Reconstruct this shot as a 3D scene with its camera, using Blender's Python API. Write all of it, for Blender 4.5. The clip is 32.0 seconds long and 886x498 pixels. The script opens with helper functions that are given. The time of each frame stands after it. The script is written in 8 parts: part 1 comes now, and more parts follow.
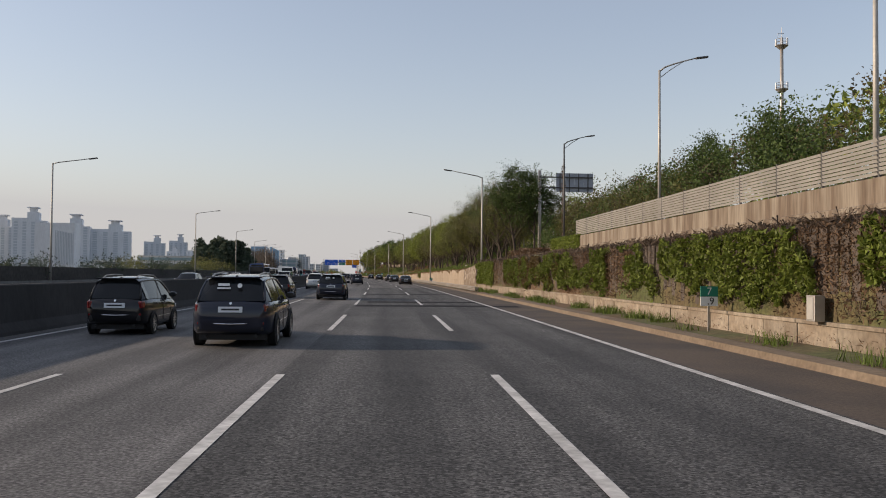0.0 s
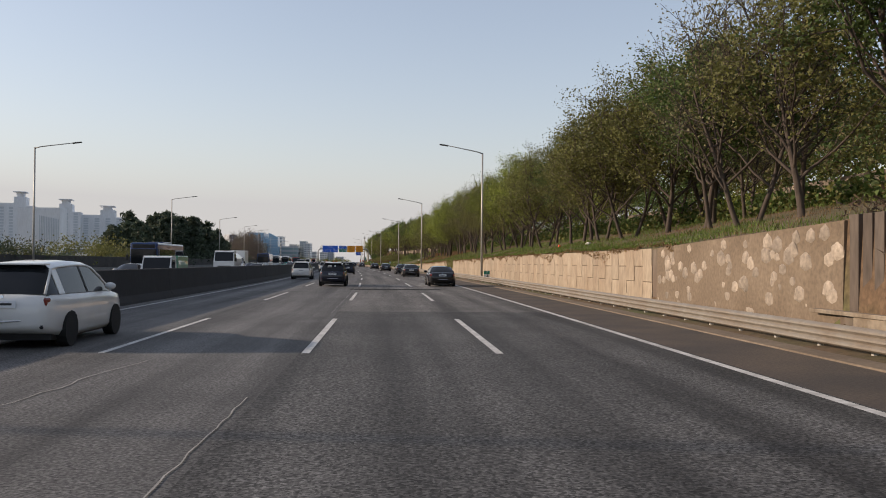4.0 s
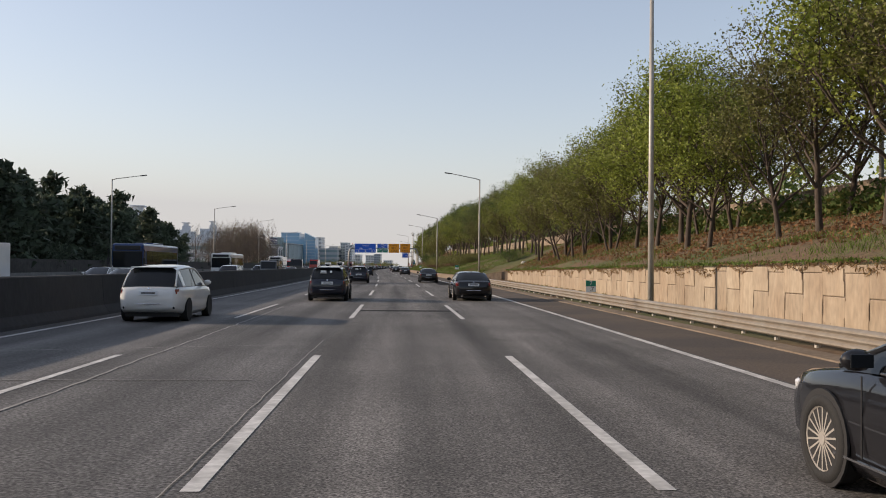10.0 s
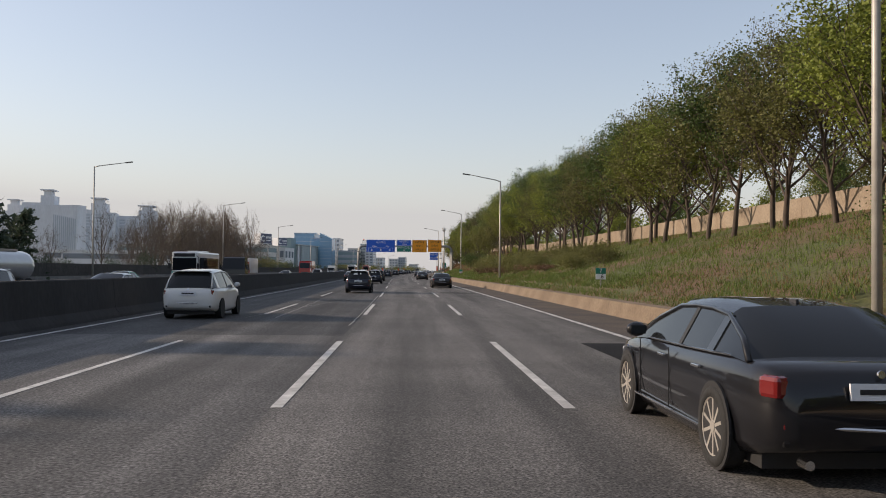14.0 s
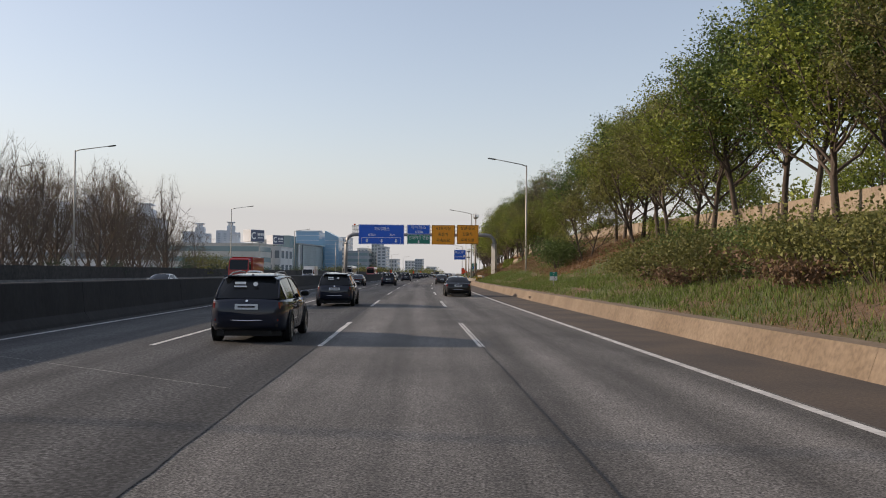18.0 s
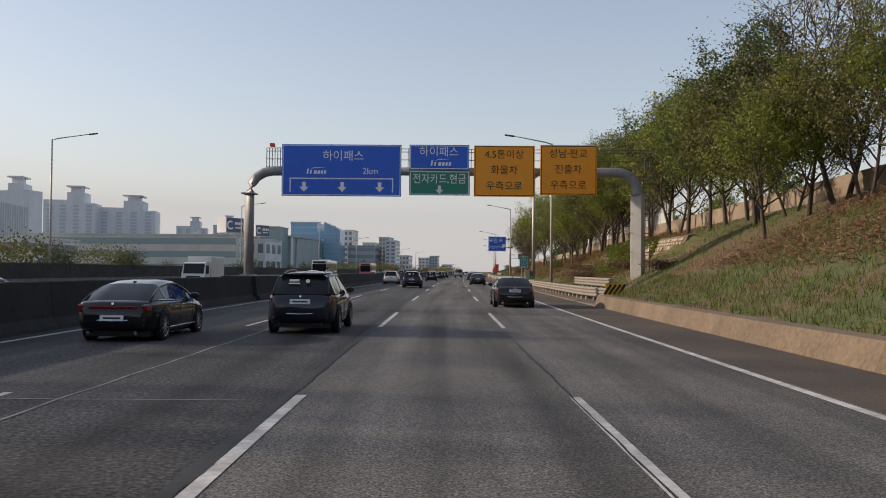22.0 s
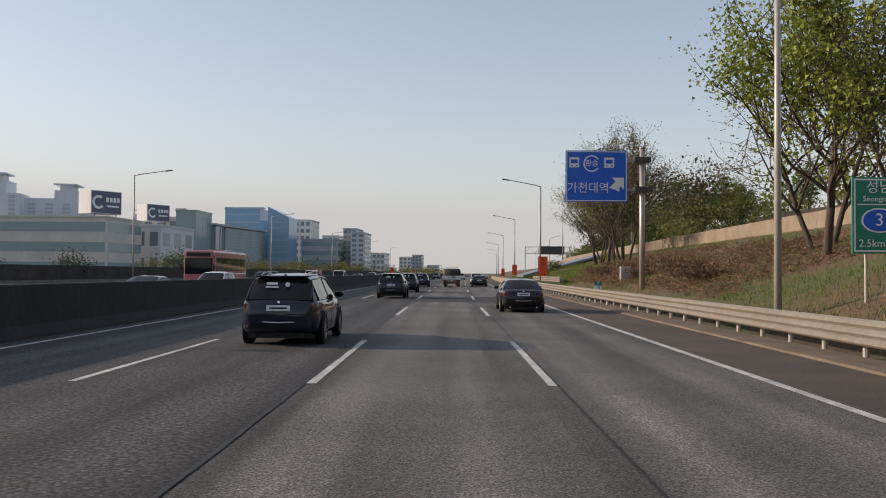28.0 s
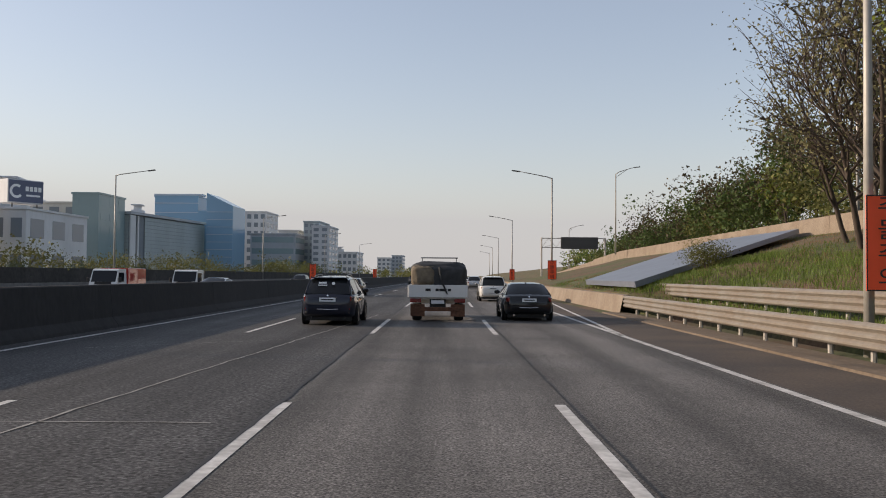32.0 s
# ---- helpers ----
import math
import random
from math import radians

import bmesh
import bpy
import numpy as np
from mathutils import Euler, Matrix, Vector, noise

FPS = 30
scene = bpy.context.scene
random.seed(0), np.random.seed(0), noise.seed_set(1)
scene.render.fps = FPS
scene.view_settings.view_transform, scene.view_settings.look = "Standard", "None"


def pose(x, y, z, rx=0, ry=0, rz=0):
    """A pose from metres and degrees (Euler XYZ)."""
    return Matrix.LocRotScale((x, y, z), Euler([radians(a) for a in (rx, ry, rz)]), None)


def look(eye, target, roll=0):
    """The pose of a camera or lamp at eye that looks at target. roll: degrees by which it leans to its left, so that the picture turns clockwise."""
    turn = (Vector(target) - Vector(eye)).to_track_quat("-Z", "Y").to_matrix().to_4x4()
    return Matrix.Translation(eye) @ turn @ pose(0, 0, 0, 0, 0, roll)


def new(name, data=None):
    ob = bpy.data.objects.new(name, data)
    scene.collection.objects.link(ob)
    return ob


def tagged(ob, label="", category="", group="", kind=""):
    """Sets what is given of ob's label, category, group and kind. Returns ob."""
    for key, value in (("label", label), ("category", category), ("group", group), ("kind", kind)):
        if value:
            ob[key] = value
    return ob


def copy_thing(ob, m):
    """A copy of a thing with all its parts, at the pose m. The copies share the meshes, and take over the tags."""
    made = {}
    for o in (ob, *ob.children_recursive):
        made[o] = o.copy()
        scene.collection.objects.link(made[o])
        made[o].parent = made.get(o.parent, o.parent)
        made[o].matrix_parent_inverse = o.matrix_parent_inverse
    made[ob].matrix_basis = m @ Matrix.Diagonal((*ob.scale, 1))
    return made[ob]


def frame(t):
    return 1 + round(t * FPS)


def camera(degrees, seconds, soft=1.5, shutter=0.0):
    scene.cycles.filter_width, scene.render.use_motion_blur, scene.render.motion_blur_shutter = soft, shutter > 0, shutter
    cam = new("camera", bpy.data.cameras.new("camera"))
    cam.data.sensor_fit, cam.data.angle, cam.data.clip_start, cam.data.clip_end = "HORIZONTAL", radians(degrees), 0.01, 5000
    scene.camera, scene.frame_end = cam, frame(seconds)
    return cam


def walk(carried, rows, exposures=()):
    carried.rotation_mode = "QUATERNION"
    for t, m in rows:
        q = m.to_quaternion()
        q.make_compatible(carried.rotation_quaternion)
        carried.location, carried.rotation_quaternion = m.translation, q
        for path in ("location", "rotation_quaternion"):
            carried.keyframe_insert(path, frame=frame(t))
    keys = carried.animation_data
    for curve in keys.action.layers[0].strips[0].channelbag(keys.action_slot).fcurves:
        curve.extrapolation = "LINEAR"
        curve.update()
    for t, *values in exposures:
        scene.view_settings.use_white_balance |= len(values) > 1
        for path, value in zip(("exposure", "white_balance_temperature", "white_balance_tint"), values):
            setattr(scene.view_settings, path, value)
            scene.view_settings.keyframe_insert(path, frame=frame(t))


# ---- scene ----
# ---------- the road's line: every place is (way along the road, offset to the right, height) ----------
BEND_AT = [-40.0, 20.0, 80.0, 140.0, 200.0, 260.0, 320.0, 380.0, 440.0, 500.0, 560.0, 620.0, 680.0, 740.0, 800.0, 1000.0]
BEND = [-0.000184, -0.000191, -0.000199, -0.000412, -0.00032, -0.000196, -0.000236, 3.5e-05, 0.000319, 0.000223, 8.4e-05, 0.000145, 0.000179, 0.000172, 0.000168, 0.0]
CAMERA_ROWS = [  # seconds, way along the road, offset in the lane, turn to the right, tilt up
    (0, -9.46, -0.009, 3.343, 1.665), (0.5, 0.12, -0.032, 3.329, 1.632), (1, 9.68, -0.053, 3.342, 1.615),
    (1.5, 19.19, -0.087, 3.287, 1.485), (2, 28.70, -0.142, 3.269, 1.336), (2.5, 38.23, -0.220, 3.307, 1.209),
    (3, 47.76, -0.294, 3.379, 1.181), (3.5, 57.33, -0.332, 3.530, 0.998), (4, 66.99, -0.280, 3.674, 0.898),
    (4.5, 76.70, -0.177, 3.800, 0.870), (5, 86.47, -0.052, 3.899, 0.899), (5.5, 96.27, 0.069, 3.959, 0.973),
    (6, 106.10, 0.159, 3.970, 1.079), (6.5, 115.93, 0.203, 3.968, 1.143), (7, 125.73, 0.222, 3.890, 1.329),
    (7.5, 135.60, 0.202, 3.774, 1.449), (8, 145.53, 0.137, 3.555, 1.415), (8.5, 155.55, 0.044, 3.304, 1.395),
    (9, 165.66, -0.059, 3.054, 1.386), (9.5, 175.86, -0.145, 2.889, 1.271), (10, 186.14, -0.218, 2.518, 1.144),
    (10.5, 196.50, -0.266, 2.215, 1.050), (11, 206.91, -0.288, 2.120, 1.138), (11.5, 217.35, -0.307, 2.246, 1.160),
    (12, 227.81, -0.325, 2.371, 1.240), (12.5, 238.24, -0.334, 2.232, 1.236), (13, 248.63, -0.316, 2.052, 1.282),
    (13.5, 259.03, -0.264, 2.002, 1.357), (14, 269.46, -0.179, 2.068, 1.406), (14.5, 279.92, -0.080, 2.194, 1.436),
    (15, 290.44, 0.020, 2.325, 1.453), (15.5, 301.03, 0.106, 2.402, 1.464), (16, 311.70, 0.167, 2.372, 1.477),
    (16.5, 322.44, 0.198, 2.043, 1.467), (17, 333.25, 0.233, 1.906, 1.500), (17.5, 344.12, 0.284, 1.893, 1.520),
    (18, 355.02, 0.350, 1.860, 1.586), (18.5, 365.98, 0.398, 1.795, 1.495), (19, 376.99, 0.393, 1.692, 1.547),
    (19.5, 387.97, 0.373, 1.514, 1.493), (20, 399.00, 0.346, 1.290, 1.438), (20.5, 410.08, 0.314, 1.078, 1.461),
    (21, 421.24, 0.267, 0.845, 1.480), (21.5, 432.47, 0.203, 0.555, 1.522), (22, 443.75, 0.134, 0.266, 1.461),
    (22.5, 455.00, 0.076, 0.018, 1.519), (23, 466.14, 0.042, -0.117, 1.486), (23.5, 477.24, 0.017, -0.326, 1.515),
    (24, 488.17, 0.003, -0.566, 1.533), (24.5, 498.93, -0.000, -0.702, 1.532), (25, 509.52, 0.013, -0.510, 1.540),
    (25.5, 519.93, 0.036, -0.394, 1.589), (26, 530.19, 0.082, -0.343, 1.624), (26.5, 540.34, 0.140, -0.333, 1.643),
    (27, 550.38, 0.200, -0.340, 1.642), (27.5, 560.33, 0.248, -0.340, 1.619), (28, 570.23, 0.263, -0.308, 1.570),
    (28.5, 580.04, 0.255, -0.333, 1.531), (29, 589.72, 0.220, -0.294, 1.475), (29.5, 599.19, 0.182, -0.202, 1.528),
    (30, 608.50, 0.126, -0.115, 1.609), (30.5, 617.64, 0.107, -0.086, 1.616), (31, 626.67, 0.127, 0.015, 1.562),
    (31.5, 635.69, 0.165, 0.095, 1.564), (32, 644.72, 0.205, 0.195, 1.747),
]
GRID_S = np.arange(-1600.0, 4600.0, 2.0)
_bend = np.interp(GRID_S, BEND_AT, BEND, left=0.0, right=0.0)
_turn = np.concatenate([[0.0], np.cumsum(_bend[1:] + _bend[:-1])])
_turn -= np.interp(0.0, GRID_S, _turn)
_mid = (_turn[1:] + _turn[:-1]) / 2
_gx = np.concatenate([[0.0], np.cumsum(np.sin(_mid) * 2.0)])
_gy = np.concatenate([[0.0], np.cumsum(np.cos(_mid) * 2.0)])
_gx -= np.interp(0.0, GRID_S, _gx)
_gy -= np.interp(0.0, GRID_S, _gy)


def head(s):
    """How far the road has turned to the right at s, in radians."""
    return float(np.interp(s, GRID_S, _turn))


def P(s, o=0.0, z=0.0):
    a = head(s)
    return Vector((float(np.interp(s, GRID_S, _gx)) + o * math.cos(a), float(np.interp(s, GRID_S, _gy)) - o * math.sin(a), z))


def M(s, o=0.0, z=0.0, turn=0.0):
    """A pose on the road: local y runs along it, local x to its right."""
    return Matrix.Translation(P(s, o, z)) @ Matrix.Rotation(-head(s) + radians(turn), 4, "Z")


EYE_HEIGHT, LEAN = 1.707, 0.508
cam = camera(54.06, 32.0, soft=1.0)
rows = []
for t, s, o, right, up in CAMERA_ROWS:
    eye = P(s, o, EYE_HEIGHT)
    a = head(s) + radians(right)
    rows.append((t, look(eye, eye + Vector((math.sin(a), math.cos(a), math.tan(radians(up)))) * 50, LEAN)))
walk(cam, rows, [(t, e, 7250, 18) for t, e in ((0, 0.38), (3, 0.46), (8, 0.53), (13, 0.54), (16, 0.44), (17, 0.53), (19, 0.53), (22, 0.42), (23, 0.46), (24, 0.6), (25, 0.48), (28, 0.42), (30, 0.38), (32, 0.42))])

# ---------- sky and sun ----------
SUN_UP, SUN_FROM = 17.5, 277.0   # degrees above the ground; compass direction, clockwise from +y
HAZE_COLOUR, HAZE_RANGE = (2.62, 2.84, 3.04, 1), (0.42, 1.0, 0.28, 0.93)
world = bpy.data.worlds.new("sky")
scene.world = world
world.use_nodes = True
wn = world.node_tree
sky = wn.nodes.new("ShaderNodeTexSky")
sky.sky_type, sky.sun_disc = "NISHITA", False
sky.sun_elevation, sky.sun_rotation = radians(SUN_UP), radians(SUN_FROM)
sky.air_density, sky.dust_density, sky.ozone_density, sky.altitude = 1.0, 1.0, 1.7, 60
wn.nodes["Background"].inputs[1].default_value = 0.15
# spring haze: a thin veil over the whole sky, thickening where the clear sky loses its blue, towards the horizon
parts_of_sky = wn.nodes.new("ShaderNodeSeparateColor")
wn.links.new(sky.outputs[0], parts_of_sky.inputs[0])
warmth = wn.nodes.new("ShaderNodeMath")
warmth.operation = "DIVIDE"
wn.links.new(parts_of_sky.outputs[0], warmth.inputs[0])
wn.links.new(parts_of_sky.outputs[2], warmth.inputs[1])
thick_haze = wn.nodes.new("ShaderNodeMapRange")
for k, v in zip(("From Min", "From Max", "To Min", "To Max"), HAZE_RANGE):
    thick_haze.inputs[k].default_value = v
wn.links.new(warmth.outputs[0], thick_haze.inputs["Value"])
haze = wn.nodes.new("ShaderNodeMix")
haze.data_type = "RGBA"
haze.inputs["B"].default_value = HAZE_COLOUR
wn.links.new(thick_haze.outputs["Result"], haze.inputs["Factor"])
wn.links.new(sky.outputs[0], haze.inputs["A"])
wn.links.new(haze.outputs["Result"], wn.nodes["Background"].inputs[0])
sun = new("sun", bpy.data.lights.new("sun", "SUN"))
sun.data.energy, sun.data.angle, sun.data.color = 3.3, radians(0.9), (1.0, 0.89, 0.74)
_a, _e = radians(SUN_FROM), radians(SUN_UP)
sun.matrix_world = look((0, 0, 200), Vector((0, 0, 200)) - Vector((math.sin(_a) * math.cos(_e), math.cos(_a) * math.cos(_e), math.sin(_e))))


# ---------- materials ----------
def shade(name, colour, rough=0.8, metal=0.0, grain=0.0, grain_size=20.0, stain=0.0, stain_size=0.6, stain_colour=None, bump=0.0, coat=0.0, vary=0.0, stretch=None, emit=0.0, spread=0.15):
    """A procedural surface: base colour, fine grain, wide stains, relief, and a shift from piece to piece."""
    m = bpy.data.materials.new(name)
    m.use_nodes = True
    nt, n = m.node_tree, m.node_tree.nodes
    b = n["Principled BSDF"]
    b.inputs["Roughness"].default_value, b.inputs["Metallic"].default_value = rough, metal
    b.inputs["Coat Weight"].default_value = coat
    b.inputs["Coat Roughness"].default_value = 0.08
    c4 = (*colour, 1)
    b.inputs["Base Color"].default_value = c4
    if emit:
        b.inputs["Emission Color"].default_value, b.inputs["Emission Strength"].default_value = c4, emit
    if not (grain or stain or bump or vary):
        return m
    geo = n.new("ShaderNodeNewGeometry")
    where = geo.outputs["Position"]
    if stretch:
        mp = n.new("ShaderNodeMapping")
        mp.inputs["Scale"].default_value = stretch
        nt.links.new(where, mp.inputs[0])
        where = mp.outputs[0]
    now = None

    def noise_tex(size, detail=4.0):
        x = n.new("ShaderNodeTexNoise")
        x.inputs["Scale"].default_value, x.inputs["Detail"].default_value = size, detail
        nt.links.new(where, x.inputs["Vector"])
        return x.outputs["Fac"]

    def mix(fac, a, bcol, how="MIX"):
        x = n.new("ShaderNodeMix")
        x.data_type, x.blend_type = "RGBA", how
        for sock, v in ((x.inputs["Factor"], fac), (x.inputs["A"], a), (x.inputs["B"], bcol)):
            if isinstance(v, bpy.types.NodeSocket):
                nt.links.new(v, sock)
            else:
                sock.default_value = v
        return x.outputs["Result"]

    def ramp(fac, lo, hi, a=0.0, c=1.0):
        x = n.new("ShaderNodeMapRange")
        for k, v in zip(("From Min", "From Max", "To Min", "To Max"), (lo, hi, a, c)):
            x.inputs[k].default_value = v
        nt.links.new(fac, x.inputs["Value"])
        return x.outputs["Result"]

    now = c4
    if stain:
        f = ramp(noise_tex(stain_size, 6.0), 0.5 - spread, 0.5 + spread, 0.0, stain)
        now = mix(f, now, (*(stain_colour or [v * 0.45 for v in colour]), 1))
    if grain:
        f = ramp(noise_tex(grain_size, 3.0), 0.3, 0.7, 1 - grain, 1 + grain)
        g = n.new("ShaderNodeCombineColor")
        for k in range(3):
            nt.links.new(f, g.inputs[k])
        now = mix(1.0, now, g.outputs[0], "MULTIPLY")
    if vary:
        oi = n.new("ShaderNodeObjectInfo")
        f = ramp(oi.outputs["Random"], 0, 1, 1 - vary, 1 + vary)
        g = n.new("ShaderNodeCombineColor")
        for k in range(3):
            nt.links.new(f, g.inputs[k])
        now = mix(1.0, now, g.outputs[0], "MULTIPLY")
    if isinstance(now, bpy.types.NodeSocket):
        nt.links.new(now, b.inputs["Base Color"])
    if bump:
        bp = n.new("ShaderNodeBump")
        bp.inputs["Strength"].default_value, bp.inputs["Distance"].default_value = bump, 0.02
        nt.links.new(noise_tex(grain_size, 5.0), bp.inputs["Height"])
        nt.links.new(bp.outputs[0], b.inputs["Normal"])
    return m


def glass(name, colour, rough=0.03):
    m = bpy.data.materials.new(name)
    m.use_nodes = True
    b = m.node_tree.nodes["Principled BSDF"]
    b.inputs["Base Color"].default_value = (*colour, 1)
    b.inputs["Roughness"].default_value = rough
    b.inputs["Specular IOR Level"].default_value = 0.35
    return m


def leaf_shade(name, colour, vary=0.35):
    """Leaves: matt, a little light passes through, and each leaf is of its own tone."""
    m = bpy.data.materials.new(name)
    m.use_nodes = True
    nt, n = m.node_tree, m.node_tree.nodes
    b = n["Principled BSDF"]
    b.inputs["Roughness"].default_value = 0.6
    b.inputs["Specular IOR Level"].default_value = 0.25
    geo = n.new("ShaderNodeNewGeometry")
    mr = n.new("ShaderNodeMapRange")
    mr.inputs["To Min"].default_value, mr.inputs["To Max"].default_value = 1 - vary, 1 + vary
    nt.links.new(geo.outputs["Random Per Island"], mr.inputs["Value"])
    oi = n.new("ShaderNodeObjectInfo")
    mr2 = n.new("ShaderNodeMapRange")
    mr2.inputs["To Min"].default_value, mr2.inputs["To Max"].default_value = 0.75, 1.2
    nt.links.new(oi.outputs["Random"], mr2.inputs["Value"])
    mu = n.new("ShaderNodeMath")
    mu.operation = "MULTIPLY"
    nt.links.new(mr.outputs[0], mu.inputs[0])
    nt.links.new(mr2.outputs[0], mu.inputs[1])
    vm = n.new("ShaderNodeVectorMath")
    vm.operation = "SCALE"
    vm.inputs[0].default_value = colour
    nt.links.new(mu.outputs[0], vm.inputs["Scale"])
    nt.links.new(vm.outputs[0], b.inputs["Base Color"])
    tr = n.new("ShaderNodeBsdfTranslucent")
    nt.links.new(vm.outputs[0], tr.inputs[0])
    mx = n.new("ShaderNodeMixShader")
    mx.inputs[0].default_value = 0.28
    nt.links.new(b.outputs[0], mx.inputs[1])
    nt.links.new(tr.outputs[0], mx.inputs[2])
    nt.links.new(mx.outputs[0], n["Material Output"].inputs[0])
    return m


def asphalt_shade(name, colour, light=1.25, grit=48.0, grain=0.9, chip=0.55):
    """Worn asphalt: stone grain, long tracks of wear in each lane, blotches and fine cracks. The lane position comes from the mesh's own UVs."""
    m = shade(name, colour, rough=0.8, grain=grain, grain_size=grit, stain=0.5, stain_size=0.35, bump=0.07)
    nt, n = m.node_tree, m.node_tree.nodes
    b = n["Principled BSDF"]
    src = b.inputs["Base Color"].links[0].from_socket
    uv = n.new("ShaderNodeUVMap")
    sep = n.new("ShaderNodeSeparateXYZ")
    nt.links.new(uv.outputs[0], sep.inputs[0])
    # wear: two paler wheel tracks a lane, lane width 3.6
    w = n.new("ShaderNodeMath")
    w.operation = "MULTIPLY"
    w.inputs[1].default_value = 2 * math.pi / 1.8
    nt.links.new(sep.outputs[0], w.inputs[0])
    c = n.new("ShaderNodeMath")
    c.operation = "COSINE"
    nt.links.new(w.outputs[0], c.inputs[0])
    mp = n.new("ShaderNodeMapping")
    mp.inputs["Scale"].default_value = (1.1, 0.035, 1)
    nt.links.new(uv.outputs[0], mp.inputs[0])
    nz = n.new("ShaderNodeTexNoise")
    nz.inputs["Scale"].default_value, nz.inputs["Detail"].default_value = 1.0, 5
    nt.links.new(mp.outputs[0], nz.inputs["Vector"])
    mr = n.new("ShaderNodeMapRange")
    for k, v in zip(("From Min", "From Max", "To Min", "To Max"), (0.3, 0.7, 0.45, light)):
        mr.inputs[k].default_value = v
    nt.links.new(nz.outputs[0], mr.inputs[0])
    ad = n.new("ShaderNodeMath")
    ad.operation = "MULTIPLY_ADD"
    ad.inputs[1].default_value = -0.12
    nt.links.new(c.outputs[0], ad.inputs[0])
    nt.links.new(mr.outputs[0], ad.inputs[2])
    vm = n.new("ShaderNodeVectorMath")
    vm.operation = "SCALE"
    nt.links.new(src, vm.inputs[0])
    nt.links.new(ad.outputs[0], vm.inputs["Scale"])
    # stone chips: pale and dark specks between the grains
    chips = n.new("ShaderNodeTexVoronoi")
    chips.inputs["Scale"].default_value = 34.0
    nt.links.new(n["Geometry"].outputs["Position"], chips.inputs["Vector"])
    tone = n.new("ShaderNodeSeparateColor")
    nt.links.new(chips.outputs["Color"], tone.inputs[0])
    spread_of = n.new("ShaderNodeMapRange")
    spread_of.inputs["To Min"].default_value, spread_of.inputs["To Max"].default_value = 1 - chip, 1 + chip
    nt.links.new(tone.outputs[0], spread_of.inputs["Value"])
    vm2 = n.new("ShaderNodeVectorMath")
    vm2.operation = "SCALE"
    nt.links.new(vm.outputs[0], vm2.inputs[0])
    nt.links.new(spread_of.outputs[0], vm2.inputs["Scale"])
    nt.links.new(vm2.outputs[0], b.inputs["Base Color"])
    b.inputs["Specular IOR Level"].default_value = 0.3
    return m


ASPHALT = asphalt_shade("asphalt_worn", (0.155, 0.147, 0.138), 1.25, 40.0, chip=0.4)
ASPHALT_DARK = asphalt_shade("asphalt_dark_course", (0.09, 0.088, 0.085), 1.25, 22.0, 0.7, 0.75)
ASPHALT_OLD = asphalt_shade("asphalt_old_lane", (0.063, 0.062, 0.062), 1.4, 18.0, 0.9)
ASPHALT_PALE = asphalt_shade("asphalt_pale_lane", (0.125, 0.121, 0.117), 1.35, 26.0, 0.7, 0.35)
ASPHALT_DUSTY = shade("dusty_shoulder", (0.09, 0.066, 0.049), 0.9, grain=0.3, grain_size=18, stain=0.85, stain_size=0.4, stain_colour=(0.048, 0.039, 0.034), bump=0.3, spread=0.12)
SEAL = shade("dark_asphalt_patch", (0.012, 0.012, 0.013), 0.85, grain=0.4, grain_size=26, stain=0.7, stain_size=0.55, stain_colour=(0.027, 0.027, 0.028), bump=0.35, spread=0.2)
SEAL.node_tree.nodes["Principled BSDF"].inputs["Specular IOR Level"].default_value = 0.12
CRACK = shade("crack_filler_black", (0.018, 0.018, 0.018), 0.7, grain=0.3, grain_size=10)
CRACK_PALE = shade("crack_filler_pale", (0.34, 0.33, 0.31), 0.9, grain=0.3, grain_size=6, stain=0.5, stain_size=3)
PAINT = shade("road_paint_white", (0.62, 0.61, 0.58), 0.7, grain=0.2, grain_size=9, stain=0.55, stain_size=1.6, stain_colour=(0.25, 0.24, 0.22), spread=0.12)
PAINT_FAINT = shade("worn_road_paint", (0.34, 0.35, 0.35), 0.8, grain=0.3, grain_size=8, stain=0.7, stain_size=2.2, stain_colour=(0.13, 0.13, 0.13), spread=0.1)
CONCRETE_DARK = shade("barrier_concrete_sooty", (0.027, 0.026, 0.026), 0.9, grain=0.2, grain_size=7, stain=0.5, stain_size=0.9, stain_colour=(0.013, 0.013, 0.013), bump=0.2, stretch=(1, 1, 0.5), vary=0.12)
CONCRETE_TAN = shade("kerb_concrete_tan", (0.27, 0.22, 0.168), 0.9, grain=0.16, grain_size=9, stain=0.6, stain_size=0.7, stain_colour=(0.18, 0.13, 0.09), bump=0.25, vary=0.05)
KERB_BROWN = shade("kerb_wall_brown", (0.185, 0.14, 0.098), 0.95, grain=0.2, grain_size=9, stain=0.7, stain_size=0.5, stain_colour=(0.12, 0.085, 0.055), bump=0.3, vary=0.06)
CONCRETE_STAINED = shade("deck_concrete_rust_stained", (0.24, 0.20, 0.152), 0.9, grain=0.2, grain_size=6, stain=0.85, stain_size=1.0, stain_colour=(0.11, 0.075, 0.05), bump=0.2, stretch=(1.4, 1.4, 0.16), spread=0.09)
CONCRETE_WALL = shade("panel_concrete_beige", (0.335, 0.272, 0.20), 0.9, grain=0.16, grain_size=7, stain=0.75, stain_size=1.0, stain_colour=(0.24, 0.172, 0.115), bump=0.25, vary=0.1, stretch=(1, 1, 0.4))
